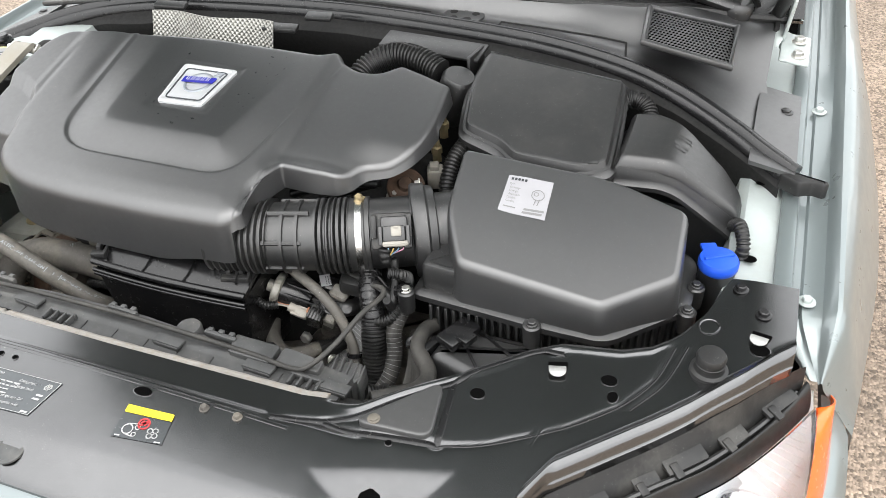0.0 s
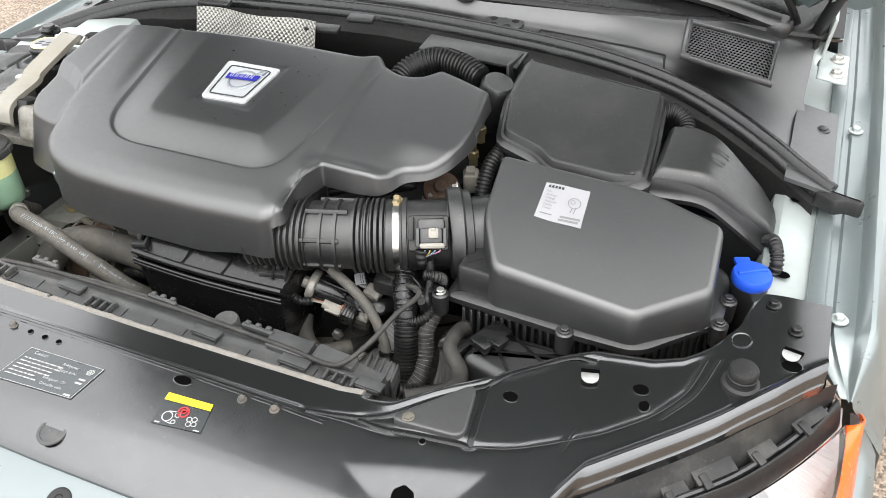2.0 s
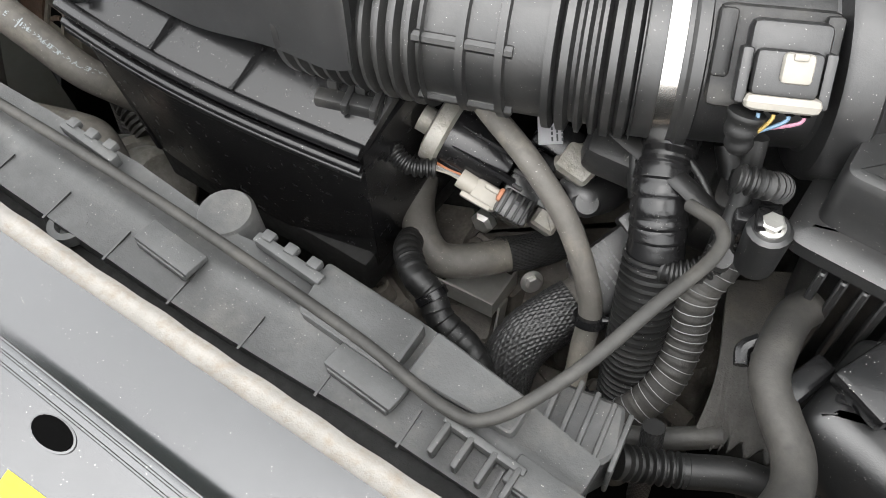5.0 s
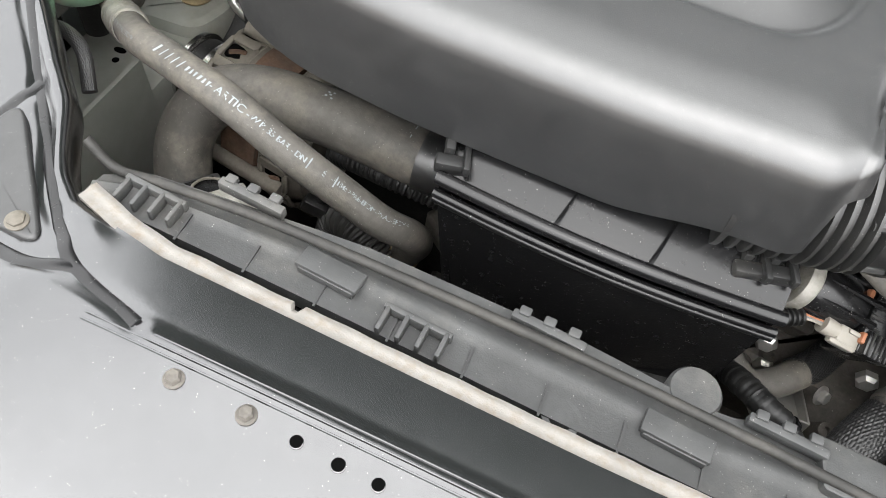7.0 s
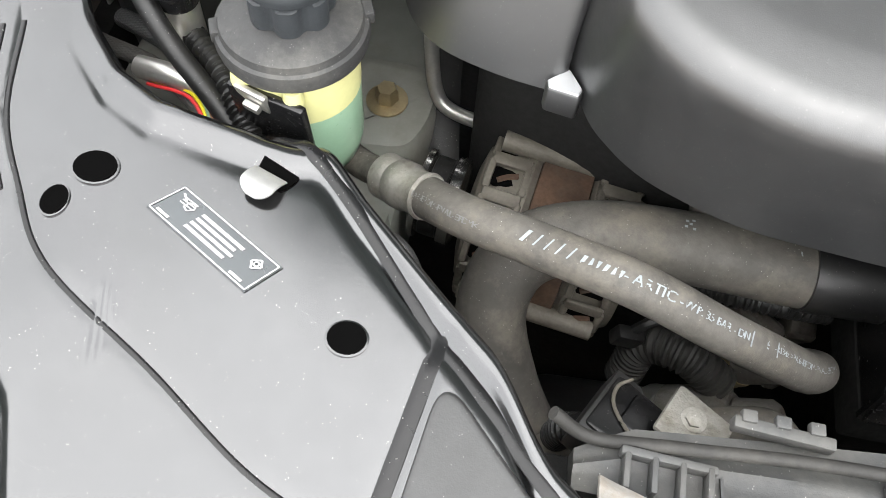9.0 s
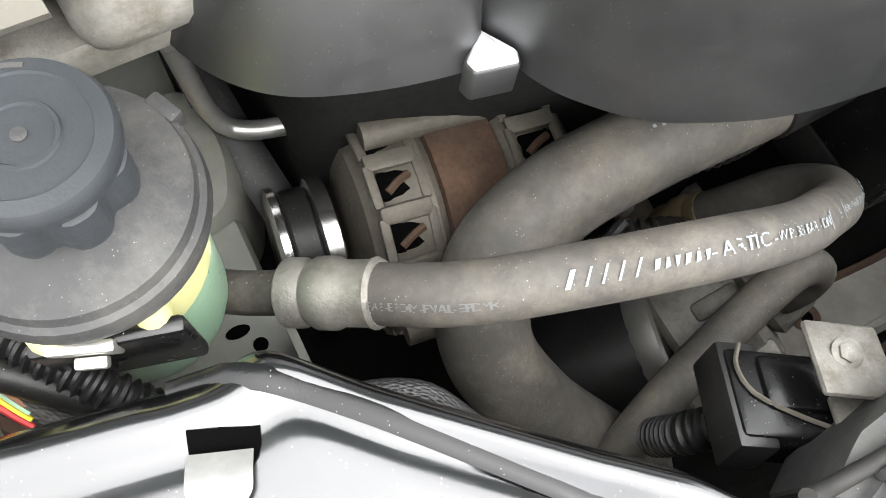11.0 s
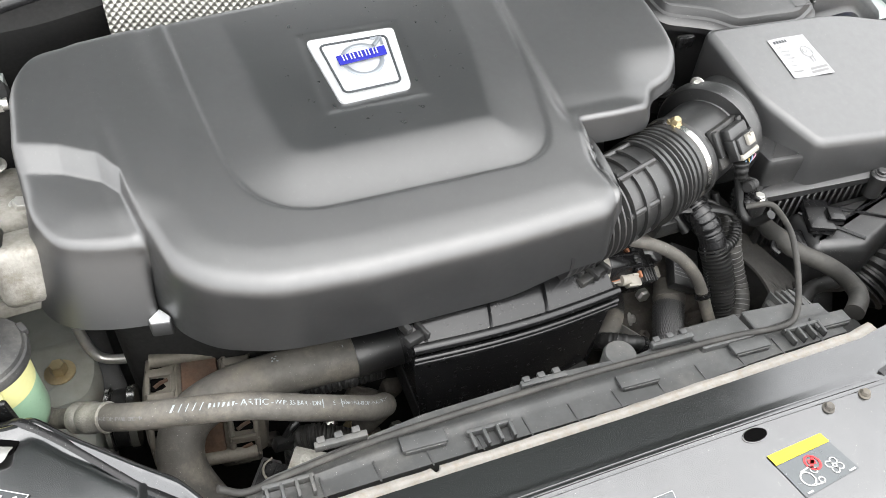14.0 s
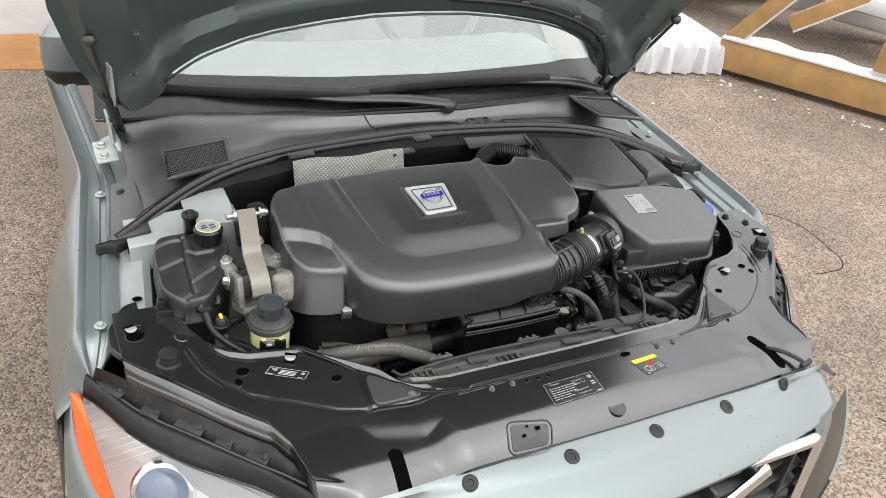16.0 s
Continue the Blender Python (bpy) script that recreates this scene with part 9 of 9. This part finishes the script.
for k, m in enumerate((CONNWHITE, GREYPRINT, COPPER)):
    bm = B()
    tube(bm, [on_valve(0.009, -0.0245 + 0.002 * k, 0.007), on_valve(0.018, -0.0225 + 0.001 * k, 0.0085), on_valve(0.026, -0.0222 + 0.0016 * k, 0.0085)], 0.0009, 6, 5)
    part("plug_wire", bm, m, egr)
# hoses under and beside the valve
uh = thing("return_hose", "bent grey rubber hose with a woven end", "hose", (0.10, 0.16, 0.75))
bm = B()
tube(bm, [(0.062, 0.196, 0.79), (0.069, 0.179, 0.780), (0.0845, 0.162, 0.775), (0.102, 0.157, 0.767), (0.1215, 0.169, 0.765), (0.138, 0.187, 0.763)], 0.0120, 22, 10)
part("hose", bm, GREYHOSE, uh)
bm = B()
woven(bm, [(0.134, 0.184, 0.763), (0.150, 0.205, 0.755), (0.166, 0.236, 0.748)], 0.0124, 30, 0.0028, 0.0007)
part("woven_end", bm, BRAID, uh)
vh = thing("vacuum_hose", "plain grey rubber hose hanging below the intake", "hose", (0.2, 0.15, 0.75))
vpts = [(0.100, 0.200, 0.905), (0.124, 0.190, 0.897), (0.158, 0.178, 0.887), (0.187, 0.168, 0.868), (0.206, 0.158, 0.846), (0.218, 0.149, 0.822), (0.2225, 0.134, 0.80), (0.2275, 0.119, 0.779), (0.2325, 0.110, 0.758)]
bm = B()
tube(bm, vpts, 0.0070, 20, 10)
part("hose", bm, GREYHOSE, vh)
for c, d, r in (((0.2195, 0.146, 0.817), (-0.15, 0.5, 0.85), 0.0076), ((0.228, 0.1175, 0.777), (-0.15, 0.5, 0.85), 0.0074)):
    bm = B()
    lathe(bm, Vector(c), [(r, -0.003), (r + 0.0022, -0.0026), (r + 0.0022, 0.0026), (r, 0.003)], 22, d)
    box(bm, Vector(c) + Vector((0.0115, 0.004, 0.003)), (0.011, 0.004, 0.004), 0.001, (0, 0, 30))
    part("hose_clip", bm, GLOSSY, vh)
bh = thing("braided_hose", "thick hose in a coarse black woven sleeve", "hose", (0.18, 0.13, 0.68))
bm = B()
woven(bm, [(0.200, 0.170, 0.777), (0.192, 0.156, 0.773), (0.183, 0.137, 0.766), (0.1805, 0.118, 0.752), (0.186, 0.100, 0.727), (0.192, 0.09, 0.70)], 0.0185, 40, 0.0032, 0.0010)
part("sleeve", bm, BRAID, bh)
bm = B()
tube(bm, [(0.198, 0.166, 0.776), (0.206, 0.180, 0.779), (0.214, 0.196, 0.783)], 0.0180, 24, 6)
lathe(bm, (0.205, 0.178, 0.7785), [(0.018, -0.004), (0.0198, -0.003), (0.0198, 0.003), (0.018, 0.004)], 26, (0.45, 0.85, 0.2))
part("cuff", bm, GREYHOSE, bh)
# folded bracket: a front wall, a floor and one side
bm = B()
L, C, R = Vector((0.1075, 0.1445, 0.766)), Vector((0.152, 0.1475, 0.7665)), Vector((0.146, 0.188, 0.748))
dn = Vector((0.0, -0.10, -0.99))
plate(bm, [L, C, C + dn * 0.015, L.lerp(C, 0.14) + dn * 0.015, L + dn * 0.006], 0.0016)
plate(bm, [C, R, R + dn * 0.020, C + dn * 0.014], 0.0016)
plate(bm, [L.lerp(C, 0.06) + dn * 0.010, C + dn * 0.013, R + dn * 0.013, R + dn * 0.011 + Vector((-0.038, 0, 0.0))], 0.0016)
plate(bm, [C.lerp(R, 0.2) + dn * 0.014, C.lerp(R, 0.55) + dn * 0.016, C.lerp(R, 0.55) + dn * 0.030 + Vector((0.004, -0.012, 0)), C.lerp(R, 0.2) + dn * 0.028 + Vector((0.004, -0.012, 0))], 0.0016)
brk = solo("zinc_bracket", bm, STEEL, "folded zinc bracket on the gearbox", "bracket")
bolt("bracket_bolt", (0.160, 0.183, 0.752), 0.0055, brk, STEEL, axis=(0.7, -0.5, 0.5))
gb = thing("gearbox", "dirty cast gearbox casing", "gearbox", (0.2, 0.25, 0.5))
bm = B()
loft(bm, rounded([(0.07, 0.18), (0.20, 0.165), (0.30, 0.20), (0.30, 0.36), (0.07, 0.36)], 0.03), [(0.0, 0.5), (0.0, 0.70), (0.03, 0.735)])
part("casing", bm, IRON, gb)
rnd = random.Random(9)
for i in range(26):
    x, y = rnd.uniform(0.06, 0.28), rnd.uniform(0.125, 0.21)
    z = 0.690 + 0.045 * rnd.random()
    bm = B()
    if i % 3:
        w, l = rnd.uniform(0.008, 0.02), rnd.uniform(0.012, 0.03)
        turn = Matrix.Rotation(rnd.uniform(-0.6, 0.6), 3, "Z")
        poly = [turn @ Vector((sx * l * (1 + 0.2 * rnd.random()), sy * w * (1 + 0.2 * rnd.random()), 0)) + Vector((x, y, 0)) for sx, sy in ((-1, -1), (1, -1), (1, 1), (-1, 1))]
        loft(bm, rounded([(q_.x, q_.y) for q_ in poly], w * 0.5), [(-0.006, z - 0.03), (0.0, z), (w * 0.2, z + 0.004)])
    else:
        r = rnd.uniform(0.007, 0.012)
        lathe(bm, (x, y, z - 0.01), [(r * 1.25, -0.02), (r, 0.012), (r * 0.9, 0.014), (r * 0.4, 0.0142), (r * 0.36, 0.010), (0.0002, 0.010)], 20, (rnd.uniform(-0.3, 0.3), rnd.uniform(-0.6, 0), 1))
    part("casting_boss", bm, IRON, gb)
# control unit
ecu = thing("control_unit", "black control unit with faint printing", "control unit", (0.21, 0.19, 0.80))
ef = basis((0.40, 0.88, 0.27), (0.30, -0.40, 0.86))
ec = Vector((0.217, 0.186, 0.818))
bm = B()
box(bm, ec, (0.052, 0.040, 0.016), 0.004, ef)
box(bm, ec + ef @ Vector((0.020, 0.004, 0.004)), (0.012, 0.040, 0.014), 0.002, ef)
part("case", bm, PLASTIC, ecu)
bm = B()
bars(bm, ec + ef @ Vector((0.0, 0.006, 0.0084)), ef @ Matrix.Rotation(radians(-90), 3, "Z"), 4, 0.0013, 0.0046, 0.026, 12)
part("print", bm, GREYPRINT, ecu)
# wiring looms
loom = thing("wiring_loom", "taped and corrugated black wiring loom", "wiring loom", (0.24, 0.16, 0.75))
def wrapped(bm, pts, r, lap, rough):
    """A cable run wound in overlapping tape."""
    rk = random.Random(int(r * 1e5))
    off = [rk.uniform(-1, 1) for _ in range(200)]
    tube(bm, pts, lambda u, run: r + lap * ((run / 0.0075) % 1.0) + rough * off[int(run / 0.0019) % 200], 22, 10, step=0.0009)
bm = B()
wrapped(bm, [(0.218, 0.225, 0.905), (0.223, 0.207, 0.899), (0.2285, 0.193, 0.890), (0.236, 0.180, 0.872), (0.2385, 0.174, 0.858)], 0.0148, 0.0009, 0.00025)
part("taped_length", bm, GLOSSY, loom)
bm = B()
tube(bm, [(0.238, 0.176, 0.862), (0.2425, 0.163, 0.842), (0.248, 0.148, 0.806), (0.2525, 0.138, 0.765), (0.256, 0.134, 0.73)], ribs(0.0150, 0.0046, 0.0017), 24, 10, step=0.0011)
part("corrugated_length", bm, RUBBER, loom)
bm = B()
for k in range(26):
    t = k / 25
    c = Vector((0.238, 0.176, 0.862)).lerp(Vector((0.2525, 0.138, 0.765)), t) + Vector((-0.0148, -0.004, 0.006))
    tube(bm, [c + Vector((-0.0006, 0, -0.001)), c + Vector((0.0014, 0, 0.0004)), c + Vector((0.0044, -0.0022, 0.0022))], 0.0005, 6, 3)
tagged(part("split_edge", bm, GREYPRINT, loom), kind="stuff")
bm = B()
tube(bm, [(0.236, 0.176, 0.866), (0.248, 0.168, 0.866), (0.264, 0.176, 0.870), (0.274, 0.194, 0.884), (0.277, 0.206, 0.905), (0.280, 0.202, 0.922), (0.275, 0.190, 0.934), (0.262, 0.184, 0.938)], ribs(0.0062, 0.0042, 0.0009), 14, 10, step=0.00105)
part("sensor_branch", bm, RUBBER, loom)
pts2l = [(0.270, 0.205, 0.885), (0.2712, 0.189, 0.868), (0.267, 0.174, 0.851), (0.2714, 0.1607, 0.825), (0.2723, 0.141, 0.804), (0.264, 0.123, 0.787), (0.25, 0.11, 0.77)]
bm = B()
wrapped(bm, pts2l, 0.0102, 0.0005, 0.0002)
sl = part("second_loom", bm, BLACKHOSE, loom)
run2 = even(spline(pts2l, 12), 0.0062)
for a_, c_, e_ in zip(run2, run2[1:], run2[2:]):
    bm = B()
    t = (e_ - a_).normalized()
    sd = t.orthogonal().normalized()
    up = t.cross(sd)
    tube(bm, [c_ + (sd * math.cos(w) + up * math.sin(w)) * 0.0109 + t * 0.0012 * math.sin(w) for w in span(0, 2 * math.pi, 16)], 0.00032, 4, 1, caps=False)
    part("tape_edge", bm, GREYPRINT, sl)
bm = B()
wrapped(bm, [(0.075, 0.165, 0.765), (0.092, 0.138, 0.795), (0.112, 0.121, 0.803), (0.125, 0.118, 0.798), (0.138, 0.110, 0.789), (0.160, 0.107, 0.778), (0.175, 0.10, 0.765)], 0.0090, 0.0007, 0.0002)
part("low_branch", bm, RUBBER, loom)
bm = B()
lathe(bm, (0.126, 0.1175, 0.797), [(0.0095, -0.003), (0.0108, -0.0025), (0.0108, 0.0025), (0.0095, 0.003)], 18, (0.6, -0.25, -0.4))
part("cable_tie", bm, GLOSSY, loom)
for pts, r, fl in (([(0.16, 0.225, 0.90), (0.20, 0.208, 0.902), (0.235, 0.195, 0.905), (0.262, 0.190, 0.895)], 0.006, 0.5),
                   ([(0.17, 0.235, 0.905), (0.205, 0.218, 0.908), (0.24, 0.205, 0.905), (0.268, 0.186, 0.886)], 0.0022, 1.0),
                   ([(0.262, 0.205, 0.945), (0.266, 0.195, 0.92), (0.268, 0.18, 0.90), (0.272, 0.165, 0.90), (0.274, 0.15, 0.925)], 0.005, 1.0),
                   ([(0.20, 0.235, 0.895), (0.205, 0.215, 0.885), (0.215, 0.20, 0.87)], 0.006, 1.0),
                   ([(0.245, 0.235, 0.90), (0.255, 0.225, 0.885), (0.256, 0.21, 0.87)], 0.008, 1.0),
                   ([(0.258, 0.22, 0.90), (0.262, 0.205, 0.875), (0.262, 0.19, 0.85), (0.25, 0.17, 0.82)], 0.0045, 1.0)):
    bm = B()
    tube(bm, pts, r, 10, 8, flat=fl)
    part("loose_cable", bm, RUBBER, loom)
bm = B()
box(bm, (0.215, 0.232, 0.872), (0.09, 0.05, 0.03), 0.010, (10, 10, 10))
box(bm, (0.258, 0.222, 0.865), (0.03, 0.04, 0.05), 0.008, (0, 10, 10))
part("loom_bracket", bm, DUSTY, loom)
bm = B()
box(bm, (0.276, 0.192, 0.905), (0.022, 0.020, 0.022), 0.003, (0, 0, 20))
box(bm, (0.283, 0.184, 0.915), (0.012, 0.012, 0.014), 0.002, (0, 0, 20))
part("sensor_plug", bm, GLOSSY, loom)
# air pipe and snorkel in front of the filter box
sn = thing("inlet_snorkel", "black plastic inlet snorkel below the filter box", "snorkel", (0.40, 0.13, 0.78))
bm = B()
loft(bm, rounded([(0.345, 0.185), (0.335, 0.125), (0.40, 0.105), (0.47, 0.13), (0.50, 0.185)], 0.01), [(0.0, 0.80), (0.0, 0.868), (0.006, 0.876), (0.012, 0.878)])
part("body", bm, PLASTIC, sn)
bm = B()
for a, c_ in (((0.352, 0.178), (0.40, 0.118)), ((0.38, 0.182), (0.455, 0.135)), ((0.345, 0.14), (0.48, 0.172))):
    tube(bm, [(*a, 0.879), (*c_, 0.879)], 0.002, 6, curve=False)
box(bm, (0.362, 0.160, 0.886), (0.03, 0.05, 0.012), 0.003, (0, 0, -25))
box(bm, (0.376, 0.150, 0.892), (0.018, 0.02, 0.010), 0.002, (0, 0, -25))
part("clips_and_ribs", bm, GLOSSY, sn)
bm = B()
tube(bm, [(0.50, 0.165, 0.80), (0.47, 0.14, 0.82), (0.44, 0.11, 0.82), (0.41, 0.10, 0.80)], ribs(0.03, 0.009, 0.003), 22, 8, step=0.0022)
part("bellows", bm, RUBBER, sn)
ah = thing("drain_hose", "black rubber hose bending past the cross panel", "hose", (0.33, 0.1, 0.8))
bm = B()
tube(bm, [(0.318, 0.190, 0.862), (0.3135, 0.176, 0.866), (0.3135, 0.155, 0.871), (0.3165, 0.1385, 0.870), (0.3275, 0.124, 0.868), (0.341, 0.109, 0.866), (0.346, 0.09, 0.868), (0.340, 0.065, 0.875), (0.325, 0.045, 0.884), (0.305, 0.03, 0.886)], 0.0100, 18, 10)
part("hose", bm, BLACKHOSE, ah)
bm = B()
box(bm, (0.330, 0.142, 0.868), (0.012, 0.035, 0.016), 0.003, (0, 0, -20))
tube(bm, [(0.305, 0.155, 0.868), (0.300, 0.148, 0.866), (0.303, 0.14, 0.864)], 0.004, 8, 5)
part("hose_clip", bm, GLOSSY, ah)
bm = B()
def pad(u, v):
    lo = Vector((0.2985, 0.1165, 0.8125)).lerp(Vector((0.342, 0.127, 0.818)), u)
    hi = Vector((0.279, 0.2076, 0.825)).lerp(Vector((0.3034, 0.2278, 0.832)), u)
    w = lo.lerp(hi, v) + Vector((0.003 * math.sin(u * 9 + v * 5), -0.004 * math.sin(u * 40) * (1 - v) ** 6, 0.010 * math.sin(math.pi * v) * (1 - 0.5 * u)))
    return w
sheet(bm, pad, span(0, 1, 40), span(0, 1, 24), 0.004)
solo("felt_pad", bm, CLOTH, "frayed grey felt pad beside the hoses", "pad")
bm = B()
tube(bm, [(0.262, 0.098, 0.80), (0.285, 0.108, 0.806), (0.312, 0.125, 0.812)], 0.0065, 12, 6)
solo("small_hose", bm, BLACKHOSE, "small dusty hose low in the bay", "hose")
bm = B()
woven(bm, [(0.280, 0.106, 0.822), (0.284, 0.098, 0.80), (0.288, 0.092, 0.75)], 0.0062, 18, 0.0026, 0.0006)
solo("woven_hose", bm, BRAID, "thin woven sleeve low in the bay", "hose", group="woven hoses")
bm = B()
cyl(bm, (0.36, 0.22, 0.72), (0.42, 0.16, 0.74), 0.075, seg=30, bevel=0.01)
solo("fan_drum", bm, BLACKHOSE, "dark round drum low behind the hoses", "drum")
# closing walls of the bay, their deep shade put into a near-black colour
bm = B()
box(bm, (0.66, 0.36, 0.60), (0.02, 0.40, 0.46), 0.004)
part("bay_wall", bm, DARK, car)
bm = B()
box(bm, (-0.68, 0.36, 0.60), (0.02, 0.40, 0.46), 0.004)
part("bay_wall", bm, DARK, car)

# ---- timber trusses under white film ----
rnd = random.Random(2)
tr = thing("roof_truss", "stack of pine roof trusses with white wrapping on top", "truss", (4.1, 2.6, 0))
a, c = Vector((3.69, 3.2, 0)), Vector((5.1, 0.9, 0))
d = (c - a).normalized()
nrm = Vector((-d.y, d.x, 0))
if nrm.x < 0:
    nrm = -nrm
ang = math.degrees(math.atan2(d.y, d.x))
for k in range(5):
    bm = B()
    mid = a + d * 1.9 + nrm * (0.03 + 0.05 * k)
    box(bm, mid + Vector((0, 0, 0.03 + 0.125)), (3.9, 0.045, 0.21), 0.004, (0, 0, ang))
    part("beam", bm, WOOD, tr)
for p, q, w in (((0.0, 0.1, 0.25), (0.9, 0.1, 1.5), 0.11), ((1.35, 0.1, 0.25), (0.7, 0.15, 1.3), 0.11), ((1.5, 0.12, 0.25), (2.6, 0.12, 1.6), 0.11), ((-0.25, 0.12, 0.6), (0.6, 0.16, 1.0), 0.13), ((1.0, 0.1, 0.3), (1.02, 0.1, 1.4), 0.1), ((0.35, 0.14, 0.45), (0.75, 0.14, 0.75), 0.1)):
    P, Q = a + d * p[0] + nrm * p[1] + Vector((0, 0, p[2])), a + d * q[0] + nrm * q[1] + Vector((0, 0, q[2]))
    t = (Q - P).normalized()
    fr = basis(t, nrm.cross(t))
    bm = B()
    box(bm, (P + Q) / 2, ((Q - P).length, 0.10, w), 0.004, fr)
    part("web", bm, WOOD, tr)
    bm = B()
    box(bm, (P + Q) / 2 + fr @ Vector((0, 0, w / 2 + 0.006)), ((Q - P).length, 0.105, 0.014), 0.004, fr)
    part("wrapping", bm, SNOW, tr)
bm = B()
sheet(bm, lambda u, v: a + d * (-0.05 + 3.9 * u) + nrm * (-0.005 + 0.24 * v) + Vector((0, 0, 0.275 + 0.012 * math.sin(u * 60) * math.sin(v * 5))), span(0, 1, 80), span(0, 1, 6), 0.012)
part("wrapping", bm, SNOW, tr)
bundle = thing("wrapped_bundle", "timber bundle wrapped in creased white film", "bundle", (3.4, 3.4, 0))
bm = B()
def wrap(u, v):
    p = Vector((3.02, 3.32, 0)).lerp(Vector((3.72, 3.20, 0)), u)
    h = [0.02, 0.10, 0.2, 0.235, 0.25, 0.25][int(v)]
    back = [0, 0.0, 0.01, 0.05, 0.5, 1.6][int(v)]
    w = 0.02 * math.sin(u * 31 + v) + 0.012 * math.sin(u * 77)
    return p + Vector((0.14, 1.0, 0)) * (back + w * (v < 4)) + Vector((0, 0, h))
sheet(bm, wrap, span(0, 1, 60), [0, 1, 2, 3, 4, 5], 0.01)
part("film", bm, SNOW, bundle)
bm = B()
box(bm, (3.45, 4.2, 0.1), (0.6, 1.7, 0.18), 0.01, (0, 0, -8))
part("boards", bm, WOOD, bundle)
bm = B()
for k in range(14):
    p = Vector((rnd.uniform(3.5, 6.5), rnd.uniform(3.4, 6.0), rnd.uniform(0.2, 0.5)))
    box(bm, p, (rnd.uniform(0.8, 2.2), rnd.uniform(0.2, 0.6), rnd.uniform(0.1, 0.3)), 0.04, (0, rnd.uniform(-8, 8), rnd.uniform(-60, 20)))
solo("wrapped_stack", bm, SNOW, "pale film-wrapped building stacks behind the trusses", "stack", kind="stuff")
bm = B()
sheet(bm, lambda u, v: (-5.0 + 4.6 * u, 3.95 + 0.55 * v + 0.04 * math.sin(u * 17) * (1 - v), 0.004 + 0.018 * v), span(0, 1, 40), span(0, 1, 6), 0.003)
solo("sand_strip", bm, material("orange_brown_soil", (0.42, 0.2, 0.07), 0.9, vary=0.3, scale=3, grain=0.4), "strip of orange-brown soil at the yard's edge", "soil", kind="stuff")
bm = B()
sheet(bm, lambda u, v: (-12.0 + 11.6 * u, 4.5 + 9 * v, 0.022), span(0, 1, 6), span(0, 1, 6), 0.01)
solo("pavement", bm, material("pale_pinkish_concrete", (0.36, 0.32, 0.30), 0.85, vary=0.15, scale=1.2, grain=0.4), "pale pinkish concrete behind the soil strip", "pavement", kind="structure")
rnd2 = random.Random(8)
cracks = thing("asphalt_cracks", "dark winding cracks in the weathered asphalt", "crack", (-1.2, 1.2, 0), kind="stuff")
for x, y, a, n in ((-1.02, 2.3, -1.75, 34), (-1.1, 1.9, -2.5, 14), (-1.35, 1.0, -1.4, 18), (1.9, 1.9, -0.5, 30), (2.6, 0.4, -1.2, 26), (2.2, 3.0, -0.9, 20), (1.7, 0.2, -1.0, 20)):
    pts = []
    for k in range(n):
        pts.append((x, y, 0.0))
        a += rnd2.uniform(-0.5, 0.5)
        x, y = x + 0.05 * math.cos(a), y + 0.05 * math.sin(a)
    bm = B()
    tube(bm, pts, 0.0035, 5, 2, flat=0.4)
    part("crack", bm, DARK, cracks)
bm = B()
rnd2 = random.Random(3)
for k in range(70):
    x, y = rnd2.uniform(2.4, 5.0), rnd2.uniform(0.8, 4.0)
    if k > 12:
        g = rnd2.uniform(0, 1)
        x, y = 3.6 + 1.4 * g - abs(rnd2.gauss(0, 0.08)), 3.2 - 2.3 * g - abs(rnd2.gauss(0, 0.08))
    r = rnd2.uniform(0.004, 0.012)
    lathe(bm, (x, y, 0), [(r, 0), (r * 1.2, r * 0.3), (r * 0.8, r * 0.7)], 6)
solo("scattered_scraps", bm, SNOW, "small white scraps lying on the asphalt", "scraps", kind="stuff")
